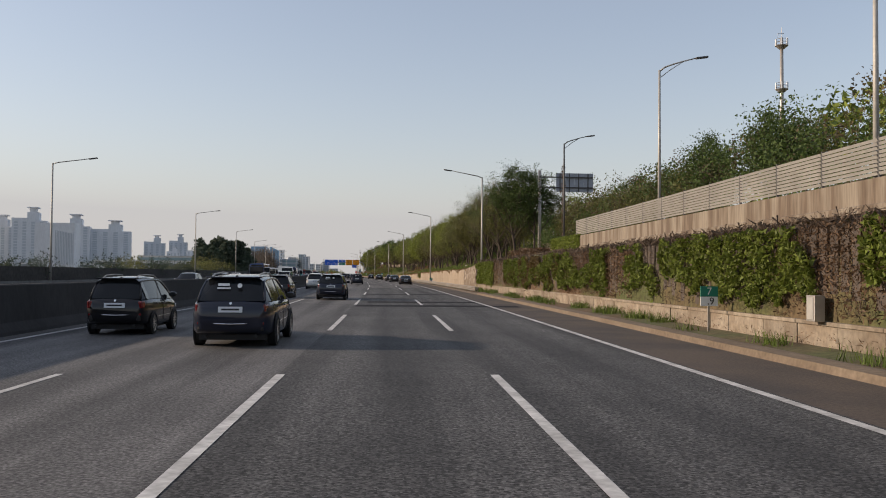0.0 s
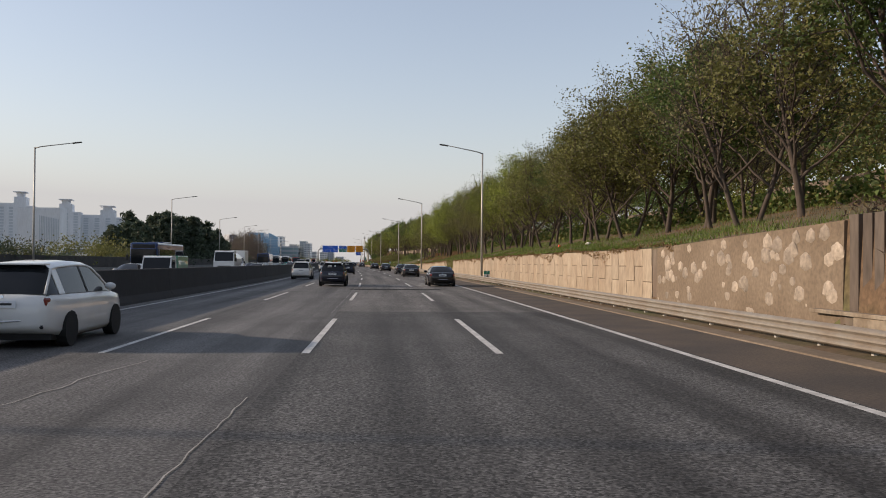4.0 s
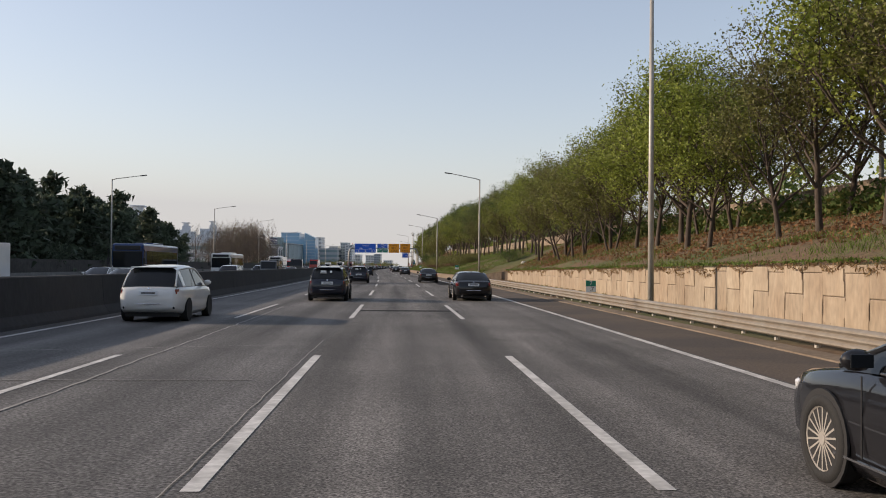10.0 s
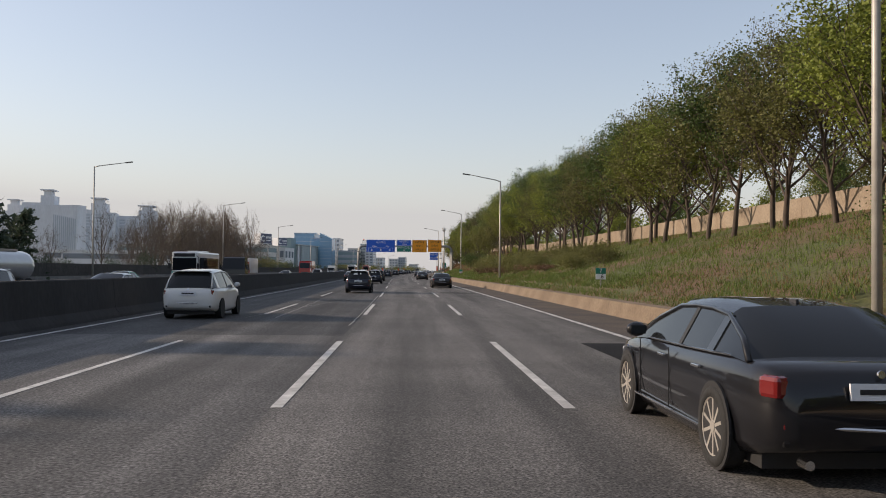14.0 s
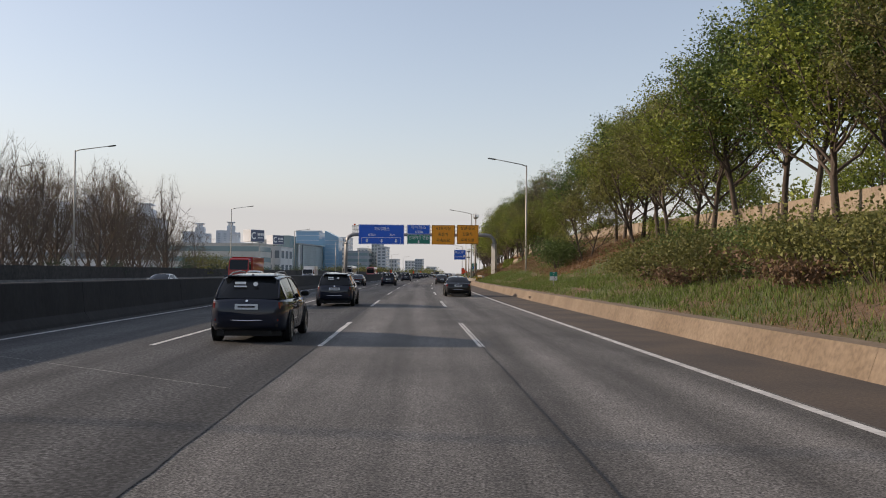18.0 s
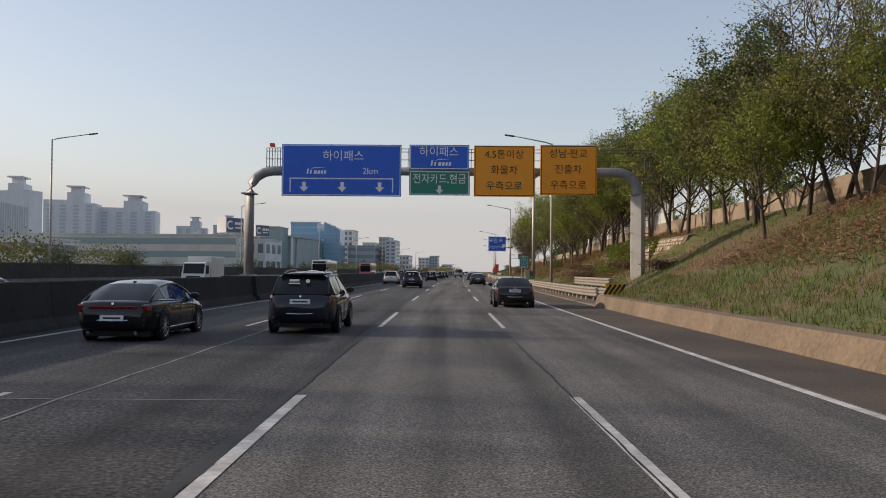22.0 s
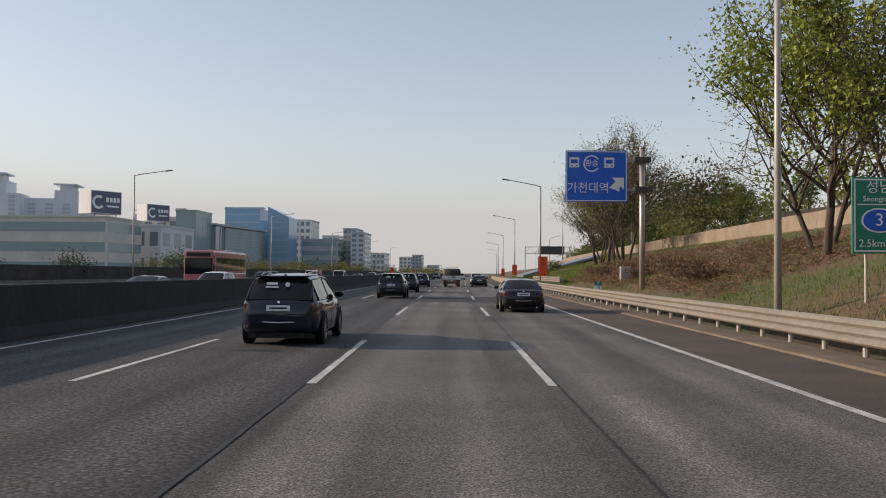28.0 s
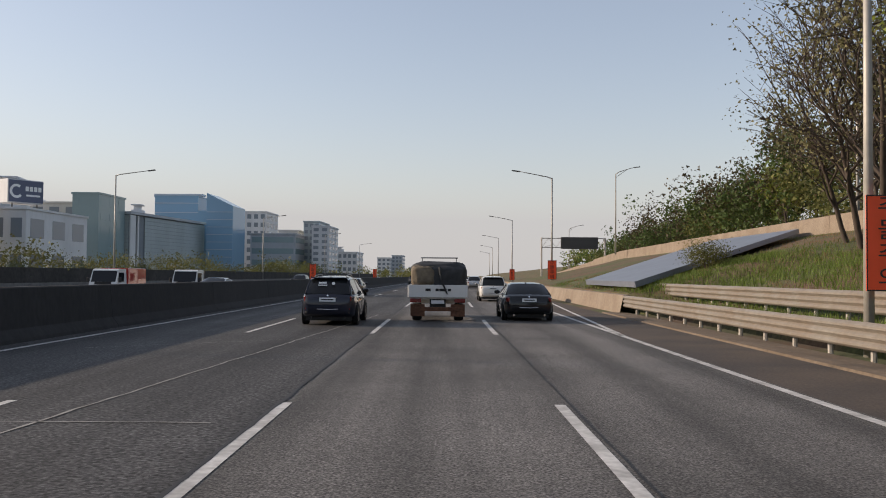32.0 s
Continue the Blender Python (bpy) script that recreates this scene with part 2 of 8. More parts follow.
CONCRETE_OLD = shade("old_wall_concrete", (0.15, 0.118, 0.09), 0.95, grain=0.25, grain_size=5, stain=0.8, stain_size=1.2, stain_colour=(0.12, 0.08, 0.055), bump=0.5, stretch=(1, 1, 0.3))
STEEL = shade("galvanised_steel", (0.42, 0.40, 0.37), 0.5, 0.55, grain=0.1, grain_size=6, stain=0.35, stain_size=0.8, stain_colour=(0.30, 0.24, 0.19))
RAIL_STEEL = shade("guardrail_dusty_zinc", (0.27, 0.245, 0.21), 0.6, 0.25, grain=0.1, grain_size=5, stain=0.5, stain_size=1.0, stain_colour=(0.22, 0.165, 0.12))
POLE = shade("pole_grey_paint", (0.42, 0.40, 0.36), 0.5, 0.2, grain=0.08, grain_size=5, stain=0.3, stain_size=1.0)
DARK_STEEL = shade("dark_steel", (0.09, 0.085, 0.08), 0.6, 0.3, grain=0.1, grain_size=8)
GANTRY_GREY = shade("gantry_grey_paint", (0.30, 0.30, 0.30), 0.5, 0.2, grain=0.08, grain_size=5, stain=0.3, stain_size=1.2)
SIGN_BLUE = shade("sign_blue", (0.008, 0.12, 0.62), 0.45, grain=0.04, grain_size=3)
SIGN_GREEN = shade("sign_green", (0.008, 0.22, 0.15), 0.45, grain=0.04, grain_size=3)
SIGN_ORANGE = shade("sign_orange", (0.95, 0.35, 0.015), 0.5, grain=0.04, grain_size=3)
SIGN_RED = shade("sign_red_orange", (0.95, 0.09, 0.02), 0.5, grain=0.04, grain_size=3)
SIGN_WHITE = shade("sign_white", (0.82, 0.83, 0.82), 0.5)
SIGN_BLACK = shade("sign_black", (0.02, 0.015, 0.012), 0.5)
SIGN_YELLOW = shade("hazard_yellow", (0.75, 0.42, 0.02), 0.5, grain=0.1, grain_size=6)
SOIL = shade("hillside_soil", (0.125, 0.078, 0.045), 1.0, grain=0.35, grain_size=6, stain=0.85, stain_size=0.2, stain_colour=(0.07, 0.09, 0.028), bump=0.6, spread=0.09)
GROUND_FAR = shade("far_ground", (0.12, 0.12, 0.075), 1.0, grain=0.3, grain_size=1.5, stain=0.6, stain_size=0.05, bump=0.3)
BARK = shade("tree_bark", (0.07, 0.053, 0.042), 0.95, grain=0.3, grain_size=9, bump=0.6, stretch=(1, 1, 0.25))
BARK_PALE = shade("tree_bark_pale", (0.12, 0.094, 0.076), 0.95, grain=0.3, grain_size=9, bump=0.6, stretch=(1, 1, 0.25))
LEAF_SPRING = leaf_shade("leaf_spring_green", (0.185, 0.222, 0.042))
LEAF_DARK = leaf_shade("leaf_dark_green", (0.075, 0.115, 0.032))
LEAF_OLIVE = leaf_shade("leaf_olive", (0.148, 0.15, 0.048))
LEAF_BUD = leaf_shade("leaf_bud_tan", (0.20, 0.185, 0.09))
LEAF_PINE = leaf_shade("leaf_pine", (0.07, 0.095, 0.062))
LEAF_IVY = leaf_shade("leaf_ivy", (0.135, 0.172, 0.03), 0.45)
BRUSH = leaf_shade("withered_brush", (0.16, 0.10, 0.06), 0.4)
IVY_STEM = leaf_shade("ivy_dry_stems", (0.11, 0.078, 0.055), 0.45)
GRASS = leaf_shade("grass_blade", (0.11, 0.16, 0.033), 0.4)
GRASS_DRY = leaf_shade("dry_grass_blade", (0.21, 0.138, 0.065), 0.4)


# ---------- building helpers ----------
def mesh_ob(name, verts, faces, mat=None, parent=None, smooth=False, label=""):
    me = bpy.data.meshes.new(name)
    me.from_pydata([tuple(v) for v in verts], [], faces)
    me.update()
    if smooth:
        me.polygons.foreach_set("use_smooth", [True] * len(me.polygons))
    ob = new(name, me)
    if mat:
        me.materials.append(mat)
    if parent:
        ob.parent = parent
    if label:
        ob["label"] = label
    return ob


def part(name, bm, mat, parent, label="", smooth=False):
    me = bpy.data.meshes.new(name)
    bm.to_mesh(me)
    bm.free()
    me.materials.append(mat)
    if smooth:
        me.polygons.foreach_set("use_smooth", [True] * len(me.polygons))
    ob = new(name, me)
    ob.parent = parent
    if label:
        ob["label"] = label
    return ob


def same(ob, parent, m=None):
    """Another object on the same mesh, under a parent."""
    o = bpy.data.objects.new(ob.name.split(".")[0], ob.data)
    scene.collection.objects.link(o)
    o.parent = parent
    if m is not None:
        o.matrix_basis = m
    return o


def empty(name, m, label, category, group="", kind=""):
    e = new(name)
    e.empty_display_size = 0.1
    e.matrix_basis = m
    return tagged(e, label, category, group, kind)


def box(bm, x0, x1, y0, y1, z0, z1, m=None, bevel=0.0):
    g = bmesh.ops.create_cube(bm, size=1.0, matrix=Matrix.Translation(((x0 + x1) / 2, (y0 + y1) / 2, (z0 + z1) / 2)) @ Matrix.Diagonal((x1 - x0, y1 - y0, z1 - z0, 1)))
    if bevel:
        es = list({e for v in g["verts"] for e in v.link_edges})
        r = bmesh.ops.bevel(bm, geom=es, offset=bevel, segments=2, affect="EDGES", profile=0.5)
        vs = list({v for f in r["faces"] for v in f.verts} | {v for v in g["verts"] if v.is_valid})
    else:
        vs = g["verts"]
    if m is not None:
        bmesh.ops.transform(bm, matrix=m, verts=vs)
    return bm


def nb():
    return bmesh.new()


def tube(bm, pts, r0, r1=None, n=8):
    """A tapering tube through points."""
    r1 = r0 if r1 is None else r1
    pts = [Vector(p) for p in pts]
    rings = []
    for i, p in enumerate(pts):
        d = (pts[min(i + 1, len(pts) - 1)] - pts[max(i - 1, 0)]).normalized()
        a = d.cross(Vector((0, 0, 1)) if abs(d.z) < 0.95 else Vector((1, 0, 0))).normalized()
        b = d.cross(a)
        r = r0 + (r1 - r0) * i / (len(pts) - 1)
        rings.append([bm.verts.new(p + (a * math.cos(k * 2 * math.pi / n) + b * math.sin(k * 2 * math.pi / n)) * r) for k in range(n)])
    for q, w in zip(rings, rings[1:]):
        for k in range(n):
            bm.faces.new((q[k], q[(k + 1) % n], w[(k + 1) % n], w[k]))
    bm.faces.new(rings[0][::-1])
    bm.faces.new(rings[-1])
    return bm


def strip(name, s0, s1, profile, mat, parent=None, step=6.0, label="", closed=False, smooth=False, uv=False):
    """A long body along the road: profile is a list of (offset, height), or a function of s that gives one."""
    n = max(1, int(round((s1 - s0) / step)))
    vs, fs = [], []
    uvs = []
    for i in range(n + 1):
        s = s0 + (s1 - s0) * i / n
        pr = profile(s) if callable(profile) else profile
        k = len(pr)
        for o, z in pr:
            vs.append(P(s, o, z))
            uvs.append((o, s))
    for i in range(n):
        for j in range(k if closed else k - 1):
            a, b = i * k + j, i * k + (j + 1) % k
            fs.append((a, b, b + k, a + k))
    if closed:
        fs.append(tuple(range(k))[::-1])
        fs.append(tuple(n * k + j for j in range(k)))
    ob = mesh_ob(name, vs, fs, mat, parent, smooth, label)
    if uv:
        lay = ob.data.uv_layers.new(name="road")
        for l in ob.data.loops:
            lay.data[l.index].uv = uvs[l.vertex_index]
    return ob


def words(body, size, mat, parent, x, z, y=-0.03, align="CENTER", wide=1.0, name="lettering"):
    """Flat letters in the local xz plane of the parent, facing local -y."""
    cu = bpy.data.curves.new(name, "FONT")
    cu.body, cu.size, cu.align_x, cu.align_y = body, size, align, "CENTER"
    cu.extrude = 0.004
    cu.resolution_u = 3
    tmp = bpy.data.objects.new(name, cu)
    scene.collection.objects.link(tmp)
    dg = bpy.context.evaluated_depsgraph_get()
    me = bpy.data.meshes.new_from_object(tmp.evaluated_get(dg))
    bpy.data.objects.remove(tmp)
    bpy.data.curves.remove(cu)
    me.materials.clear()
    me.materials.append(mat)
    ob = new(name, me)
    ob.parent = parent
    ob.matrix_basis = pose(x, y, z, 90) @ Matrix.Diagonal((wide, 1, 1, 1))
    return ob


# ---------- the lie of the land ----------
def lerp(s, xs, ys):
    return float(np.interp(s, xs, ys))


def median(s):
    """How far the median and its edge line stray to the left of their usual line."""
    return lerp(s, [130, 250, 400, 470, 525, 645], [0.0, -0.1, -0.4, -0.6, -0.1, 0.0])


def verge(s):
    """Offset of the far edge of the opposite carriageway."""
    return lerp(s, [150, 300], [-33.3, -36.0])


def toe(s):
    """Offset of the foot of the slope or wall on the right."""
    if s < 86:
        return 10.0
    if s < 291:
        return lerp(s, [86, 100, 200, 291], [10.1, 10.3, 11.0, 13.4])
    if s < 488:
        return 8.5
    return lerp(s, [488, 500, 684, 686, 760, 761], [9.8, 9.8, 9.8, 9.3, 9.3, 9.6])


def toe_top(s):
    if s < 86:
        return 2.85
    if s < 291:
        return lerp(s, [86, 100, 140, 200, 291], [2.75, 2.35, 2.3, 1.9, 1.22])
    if s < 488:
        return 0.52
    return lerp(s, [488, 500, 684, 686, 760, 762], [0.5, 0.35, 0.35, 0.9, 0.9, 0.3])


def upper(s):
    """Offset and height of the upper road's outer edge."""
    return (lerp(s, [70, 90, 400, 440, 500, 540, 570, 620, 840], [18.0, 20.0, 22.0, 21.8, 21.0, 20.6, 21.2, 24.6, 25.0]),
            lerp(s, [70, 400, 428, 452, 482, 512, 541, 565, 620, 770, 840, 920], [4.7, 5.0, 5.5, 6.1, 6.1, 5.7, 5.4, 5.1, 5.1, 4.5, 2.4, 0.3]))


def wob(s, o, size=9.0, amp=0.3):
    return amp * noise.noise(Vector((s / size, o / size, 3.7)))


WALL_FOOT, WALL_TOP = (15.3, 0.8), (16.75, 4.35)   # offset and height of the masonry wall's foot and top


def wall_bank(s, o):
    """The bank round the masonry wall: it falls away in front of the wall and is level with its top behind."""
    w, wt = toe(s), toe_top(s)
    uo, uz = upper(s)

    def plain(x):
        return lerp(x, [w, w + 0.6, uo - 0.4], [wt, wt + 0.15, uz - 0.3])
    bare_ = lerp(s, [505, 514, 523, 529, 535], [0, 0.5, 1, 0.6, 0])
    lift = lerp(s, [497, 504, 533, 541], [0, 1, 1, 0])
    foot = plain(15.3) * (1 - bare_) + 0.7 * bare_
    back = plain(17.0) * (1 - lift) + 4.3 * lift
    step = plain(15.7) * (1 - lift) + foot * lift
    z = lerp(o, [w, w + 0.6, 15.3, 15.7, 17.0, uo - 0.4], [wt, wt + 0.15, foot, step, back, uz - 0.3])
    return z + (wob(s, o, 5.0, 0.25) if w + 1 < o < 14.8 else 0.0)


def slope_z(s, o):
    """Height of the bank at an offset."""
    w, wt = toe(s), toe_top(s)
    uo, uz = upper(s)
    if s < 72:
        return lerp(o, [w, 16.5, 20, 28, 36, 60, 120, 300], [2.85, 3.2, 3.4, 4.8, 6.5, 17, 24, 24])
    if 496 < s < 542 and o < uo - 0.4:
        return wall_bank(s, o)
    hill = lerp(s, [72, 140, 260, 500, 640, 760, 1000], [1.0, 0.9, 0.7, 0.35, 0.55, 1.0, 0.8])
    z = lerp(o, [w, w + 0.6, uo - 0.4, uo + 0.4, uo + 11, uo + 20, uo + 45, uo + 100, uo + 300],
             [wt, wt + 0.15, uz - 0.3, uz, uz + 0.05, uz + 3.5 * hill, uz + 11 * hill, uz + 18 * hill, uz + 18 * hill])
    if w + 1 < o < uo - 1:
        z += wob(s, o)
    return z


s_rows = sorted([-1500, -700, -300, -150, -100] + [-60 + 4 * i for i in range(256)] + [498 + 4 * i for i in range(11)] + [990, 1050, 1150, 1300, 1600, 2200, 3000, 4400])
g_verts, g_faces = [], []
for s in s_rows:
    w, wt = toe(s), toe_top(s)
    uo, uz = upper(s)
    prof = [(-2500, 0), (-600, -0.5), (-200, -0.5), (-90, -0.4), (-50, -0.3), (-39, 0.3), (-37.0, 0.0), (-36.7, -0.05), (-20, -0.06), (0, -0.06), (7.0, -0.06), (w - 0.35, 0.12 if s < 488 and not 291 <= s else -0.02), (w - 0.02, 0.12 if s < 291 else -0.02)]
    across = [w + 0.12 + (uo - 0.4 - w - 0.12) * k / 8 for k in range(1, 9)]
    if 496 < s < 542:
        across = [10.8, 12.2, 13.7, 15.3, 15.7, 17.0, 18.6, uo - 0.4]
    prof += [(w + 0.12, wt)] + [(o, slope_z(s, o)) for o in across]
    prof += [(uo + d, slope_z(s, uo + d)) for d in (0.4, 6, 11, 20, 45, 100, 300)] + [(900, 18), (2500, 10)]
    for o, z in prof:
        g_verts.append(P(s, o, z))
k = len(prof)
for i in range(len(s_rows) - 1):
    for j in range(k - 1):
        g_faces.append((i * k + j, i * k + j + 1, (i + 1) * k + j + 1, (i + 1) * k + j))
tagged(mesh_ob("ground", g_verts, g_faces, SOIL), "bare brown soil and thin grass bank beside the expressway", "ground", kind="structure")

# ---------- road ----------
road = tagged(strip("road", -220, 1500, lambda s: [(-36.3, 0.0), (-31, 0.0), (-10.4 + median(s), 0.0)], ASPHALT, uv=True), "grey worn asphalt expressway with faded lane paint", "road", kind="structure")
strip("lane_surface", -220, 292, lambda s: [(-10.4 + median(s), 0.0), (-5.4, 0.0), (-1.87, 0.0)], ASPHALT_PALE, road, label="pale worn asphalt of the inner lanes", uv=True)
strip("lane_surface", 292, 1500, lambda s: [(-10.4 + median(s), 0.0), (-5.4, 0.0), (-1.87, 0.0)], ASPHALT_OLD, road, label="coarse dark asphalt of the inner lanes", uv=True)
strip("lane_surface", -220, 97, [(-1.87, 0.0), (1.8, 0.0), (5.62, 0.0)], ASPHALT_DARK, road, label="dark worn asphalt of the outer lanes", uv=True)
strip("lane_surface", 97, 1500, [(-1.87, 0.0), (1.8, 0.0), (5.62, 0.0)], ASPHALT, road, label="smoother grey asphalt of the outer lanes", uv=True)
strip("shoulder", -220, 1500, [(5.62, 0.0), (7.75, 0.0)], ASPHALT_DUSTY, road, label="brown dusty asphalt shoulder")
LINE_Z = 0.006
strip("edge_line", -220, 1400, lambda s: [(-9.33 + median(s), LINE_Z), (-9.17 + median(s), LINE_Z)], PAINT, road, label="solid white painted edge line")
for o, wd in ((5.45, 0.17), (-12.6, 0.16), (-30.4, 0.16)):
    strip("edge_line", -220, 1400, [(o - wd / 2, LINE_Z), (o + wd / 2, LINE_Z)], PAINT, road, label="solid white painted edge line")
strip("edge_line", 670, 712, lambda s: [(lerp(s, [670, 712], [5.5, 7.7]) - 0.08, LINE_Z), (lerp(s, [670, 712], [5.5, 7.7]) + 0.08, LINE_Z)], PAINT, road, step=4, label="white exit taper line")
DASH_AT = [-73.0, -4.5, 16.7, 38.3, 61.0, 105.5, 171.2, 214.3, 258.0, 324.7, 375.1, 470.0, 517.2, 583.5, 626.5, 648.0, 1000.0]
DASH_COUNT = [-3, 0, 1, 2, 3, 5, 8, 10, 12, 15, 17, 21, 23, 26, 28, 29, 45]


def lane_line(s, side):
    """The dashed lines drift a little across the lanes."""
    if side < 0:
        return lerp(s, [4, 18, 60, 98, 114, 135, 380, 450, 520, 590], [-1.84, -1.79, -1.77, -1.74, -1.69, -1.8, -1.82, -1.75, -1.70, -1.82])
    return lerp(s, [4, 18, 60, 98, 114, 135, 300, 330, 450, 520, 570, 640], [1.76, 1.87, 1.85, 1.9, 1.95, 1.82, 1.82, 1.91, 1.98, 2.05, 1.9, 1.8])


for number in range(-3, 44):
    s = float(np.interp(number, DASH_COUNT, DASH_AT))
    length = lerp(s, [0, 300, 480, 600], [9.8, 10.0, 9.2, 8.3])
    for line, wd in ((lambda s: -5.45 + 0.5 * median(s), 0.13), (lambda s: lane_line(s, -1), 0.15), (lambda s: lane_line(s, 1), 0.15)):
        strip("lane_dash", s, s + length, lambda a: [(line(a) - wd / 2, LINE_Z), (line(a) + wd / 2, LINE_Z)], PAINT, road, step=5)

# patches, seams and cracks in the surface
rnd = random.Random(4)


def patch(s0, s1, o0, o1, mat, name="asphalt_patch", z=0.004):
    return strip(name, s0, s1, [(o0, z), (o1, z)], mat, road, step=4)


for s0, s1, o0, o1 in ((35.7, 38.0, -1.7, 7.0), (41.9, 44.0, -1.2, 5.6), (49.8, 50.4, -1.6, 4.0), (61.4, 63.4, -1.6, 5.4), (120.3, 122.3, -2.2, 3.45), (172.4, 174.3, -1.7, 5.2), (218.8, 219.6, -1.7, 2.0),
                       (265.0, 290.0, 3.9, 5.3), (334.0, 336.0, 2.5, 5.0)):
    patch(s0, s1, o0, o1, SEAL)
patch(620.5, 632.5, -1.9, 5.2, ASPHALT_OLD, z=0.003)


def crack(s0, s1, o0, o1, mat, wd=0.05, wander=0.12, bits=18, z=0.008):
    vs, fs = [], []
    side = rnd.random() * 50
    for i in range(bits + 1):
        u = i / bits
        s = s0 + (s1 - s0) * u
        o = o0 + (o1 - o0) * u
        e = wander * (0.4 * noise.noise(Vector((u * 9, side, 0))) + 0.6 * noise.noise(Vector((u * bits * 0.45, side, 5))))
        w2 = wd * (0.5 + 0.7 * abs(noise.noise(Vector((u * bits * 0.7, side, 9)))))
        if abs(s1 - s0) > abs(o1 - o0):
            vs += [P(s, o + e - w2, z), P(s, o + e + w2, z)]
        else:
            vs += [P(s + e - w2, o, z), P(s + e + w2, o, z)]
    for i in range(bits):
        fs.append((2 * i, 2 * i + 1, 2 * i + 3, 2 * i + 2))
    return mesh_ob("crack", vs, fs, mat, road)


for s0, s1 in ((60, 78), (96, 124), (150, 178), (182, 206)):
    crack(s0, s1, -2.02, -1.99, CRACK_PALE, 0.012, 0.05, 90)
def ragged(s0, s1, o, wd):
    """A broken joint: its two edges crumble on their own."""
    n = int((s1 - s0) / 0.16)
    vs = []
    for i in range(n + 1):
        s = s0 + (s1 - s0) * i / n
        w = wd * (0.55 + 0.9 * abs(noise.noise(Vector((s / 2.3, o, 2.0)))))
        c = o + 0.03 * noise.noise(Vector((s / 1.7, o, 8.0)))
        vs += [P(s, c - w * rnd.uniform(0.5, 1.25), 0.008), P(s, c + w * rnd.uniform(0.7, 1.1), 0.008)]
    return mesh_ob("crack", vs, [(2 * i, 2 * i + 1, 2 * i + 3, 2 * i + 2) for i in range(n)], CRACK, road)


ragged(326, 380, -1.88, 0.03)
crack(326, 380, 1.93, 1.95, CRACK, 0.014, 0.03, 160)
crack(296, 326, -1.97, -2.0, CRACK_PALE, 0.035, 0.05, 90)
crack(299, 324, -2.07, -2.1, CRACK, 0.05, 0.06, 90)
for s0, s1 in ((380, 420), (420, 460), (460, 500), (500, 540), (540, 590), (590, 625), (640, 680), (680, 720)):
    ragged(s0, s1, -1.91, 0.13 if 400 < s0 < 530 else 0.05)
    crack(s0, s1, 1.93, 1.95, CRACK, 0.018, 0.03, 120)
for s0, s1 in ((160, 186), (190, 222), (300, 318), (398, 446), (450, 500), (512, 556)):   # pale sealed joint along the second lane
    crack(s0, s1, -4.78, -4.95, CRACK_PALE, 0.032, 0.1, 90)
crack(646, 682, -4.95, -2.5, CRACK_PALE, 0.032, 0.1, 120)
for i, s in enumerate(range(40, 700, 33)):
    crack(s + rnd.uniform(-3, 3), s + rnd.uniform(-3, 3), -7.6 + rnd.uniform(-1, 1), -2.3, CRACK_PALE, 0.018, 0.05, 10)
for s0 in (66, 120, 178, 214, 300):
    crack(s0, s0 + 16, -5.9, -4.0 + rnd.uniform(-1, 0.6), CRACK_PALE, 0.02, 0.25, 40)
for s in (176.0, 199.0, 258.6, 387.2, 391.5, 455.0, 519.6, 654.6):
    crack(s, s + 0.1, -7.9, -2.4, CRACK_PALE, 0.03, 0.04, 24)
for i in range(16):
    s = 620.8 + rnd.random() * 11
    crack(s, s + rnd.uniform(0.6, 2.2), rnd.uniform(-1.7, 4.4), rnd.uniform(-1.7, 4.4) * 0.02 + rnd.uniform(-1.5, 4), CRACK, 0.016, 0.25, 16)
for i in range(3):
    s = 620.6 + i * 5.0
    crack(s, s, -1.8, rnd.uniform(2, 4.8), CRACK, 0.01, 0.05, 24)


# lettering painted on the outer lane
def lane_words(text, s, o, size, stretch, label):
    sheet = empty("road_lettering", M(s, o, LINE_Z) @ Matrix.Rotation(radians(-90), 4, "X") @ Matrix.Diagonal((1, 1, stretch, 1)), label, "road marking", kind="structure")
    words(text, size, PAINT_FAINT, sheet, 0, 0, 0.0)


lane_words("정류장", 130.55, 3.78, 1.02, 2.9, "worn white bus stop lettering on the outer lane")
lane_words("버스", 134.1, 3.72, 0.93, 2.9, "worn white bus lettering on the outer lane")
mesh_ob("road_mark", [P(s, o, LINE_Z + 0.002) for s, o in ((136.25, 2.86), (136.15, 3.06), (138.62, 3.84), (138.66, 3.62), (138.98, 3.50), (140.63, 4.42), (138.56, 4.10))], [(0, 1, 2, 3), (4, 3, 2, 6, 5)], PAINT_FAINT, road)

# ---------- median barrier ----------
barrier = empty("median_barrier", M(0), "dark concrete median barrier between the carriageways", "barrier", kind="structure")
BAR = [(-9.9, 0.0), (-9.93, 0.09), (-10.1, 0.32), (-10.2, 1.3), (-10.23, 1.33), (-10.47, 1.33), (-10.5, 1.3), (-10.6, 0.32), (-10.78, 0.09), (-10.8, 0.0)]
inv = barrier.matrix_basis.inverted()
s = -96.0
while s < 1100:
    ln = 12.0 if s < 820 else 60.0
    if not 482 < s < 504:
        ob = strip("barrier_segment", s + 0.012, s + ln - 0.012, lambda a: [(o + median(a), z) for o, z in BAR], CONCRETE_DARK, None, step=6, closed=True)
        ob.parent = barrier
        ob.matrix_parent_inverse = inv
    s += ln
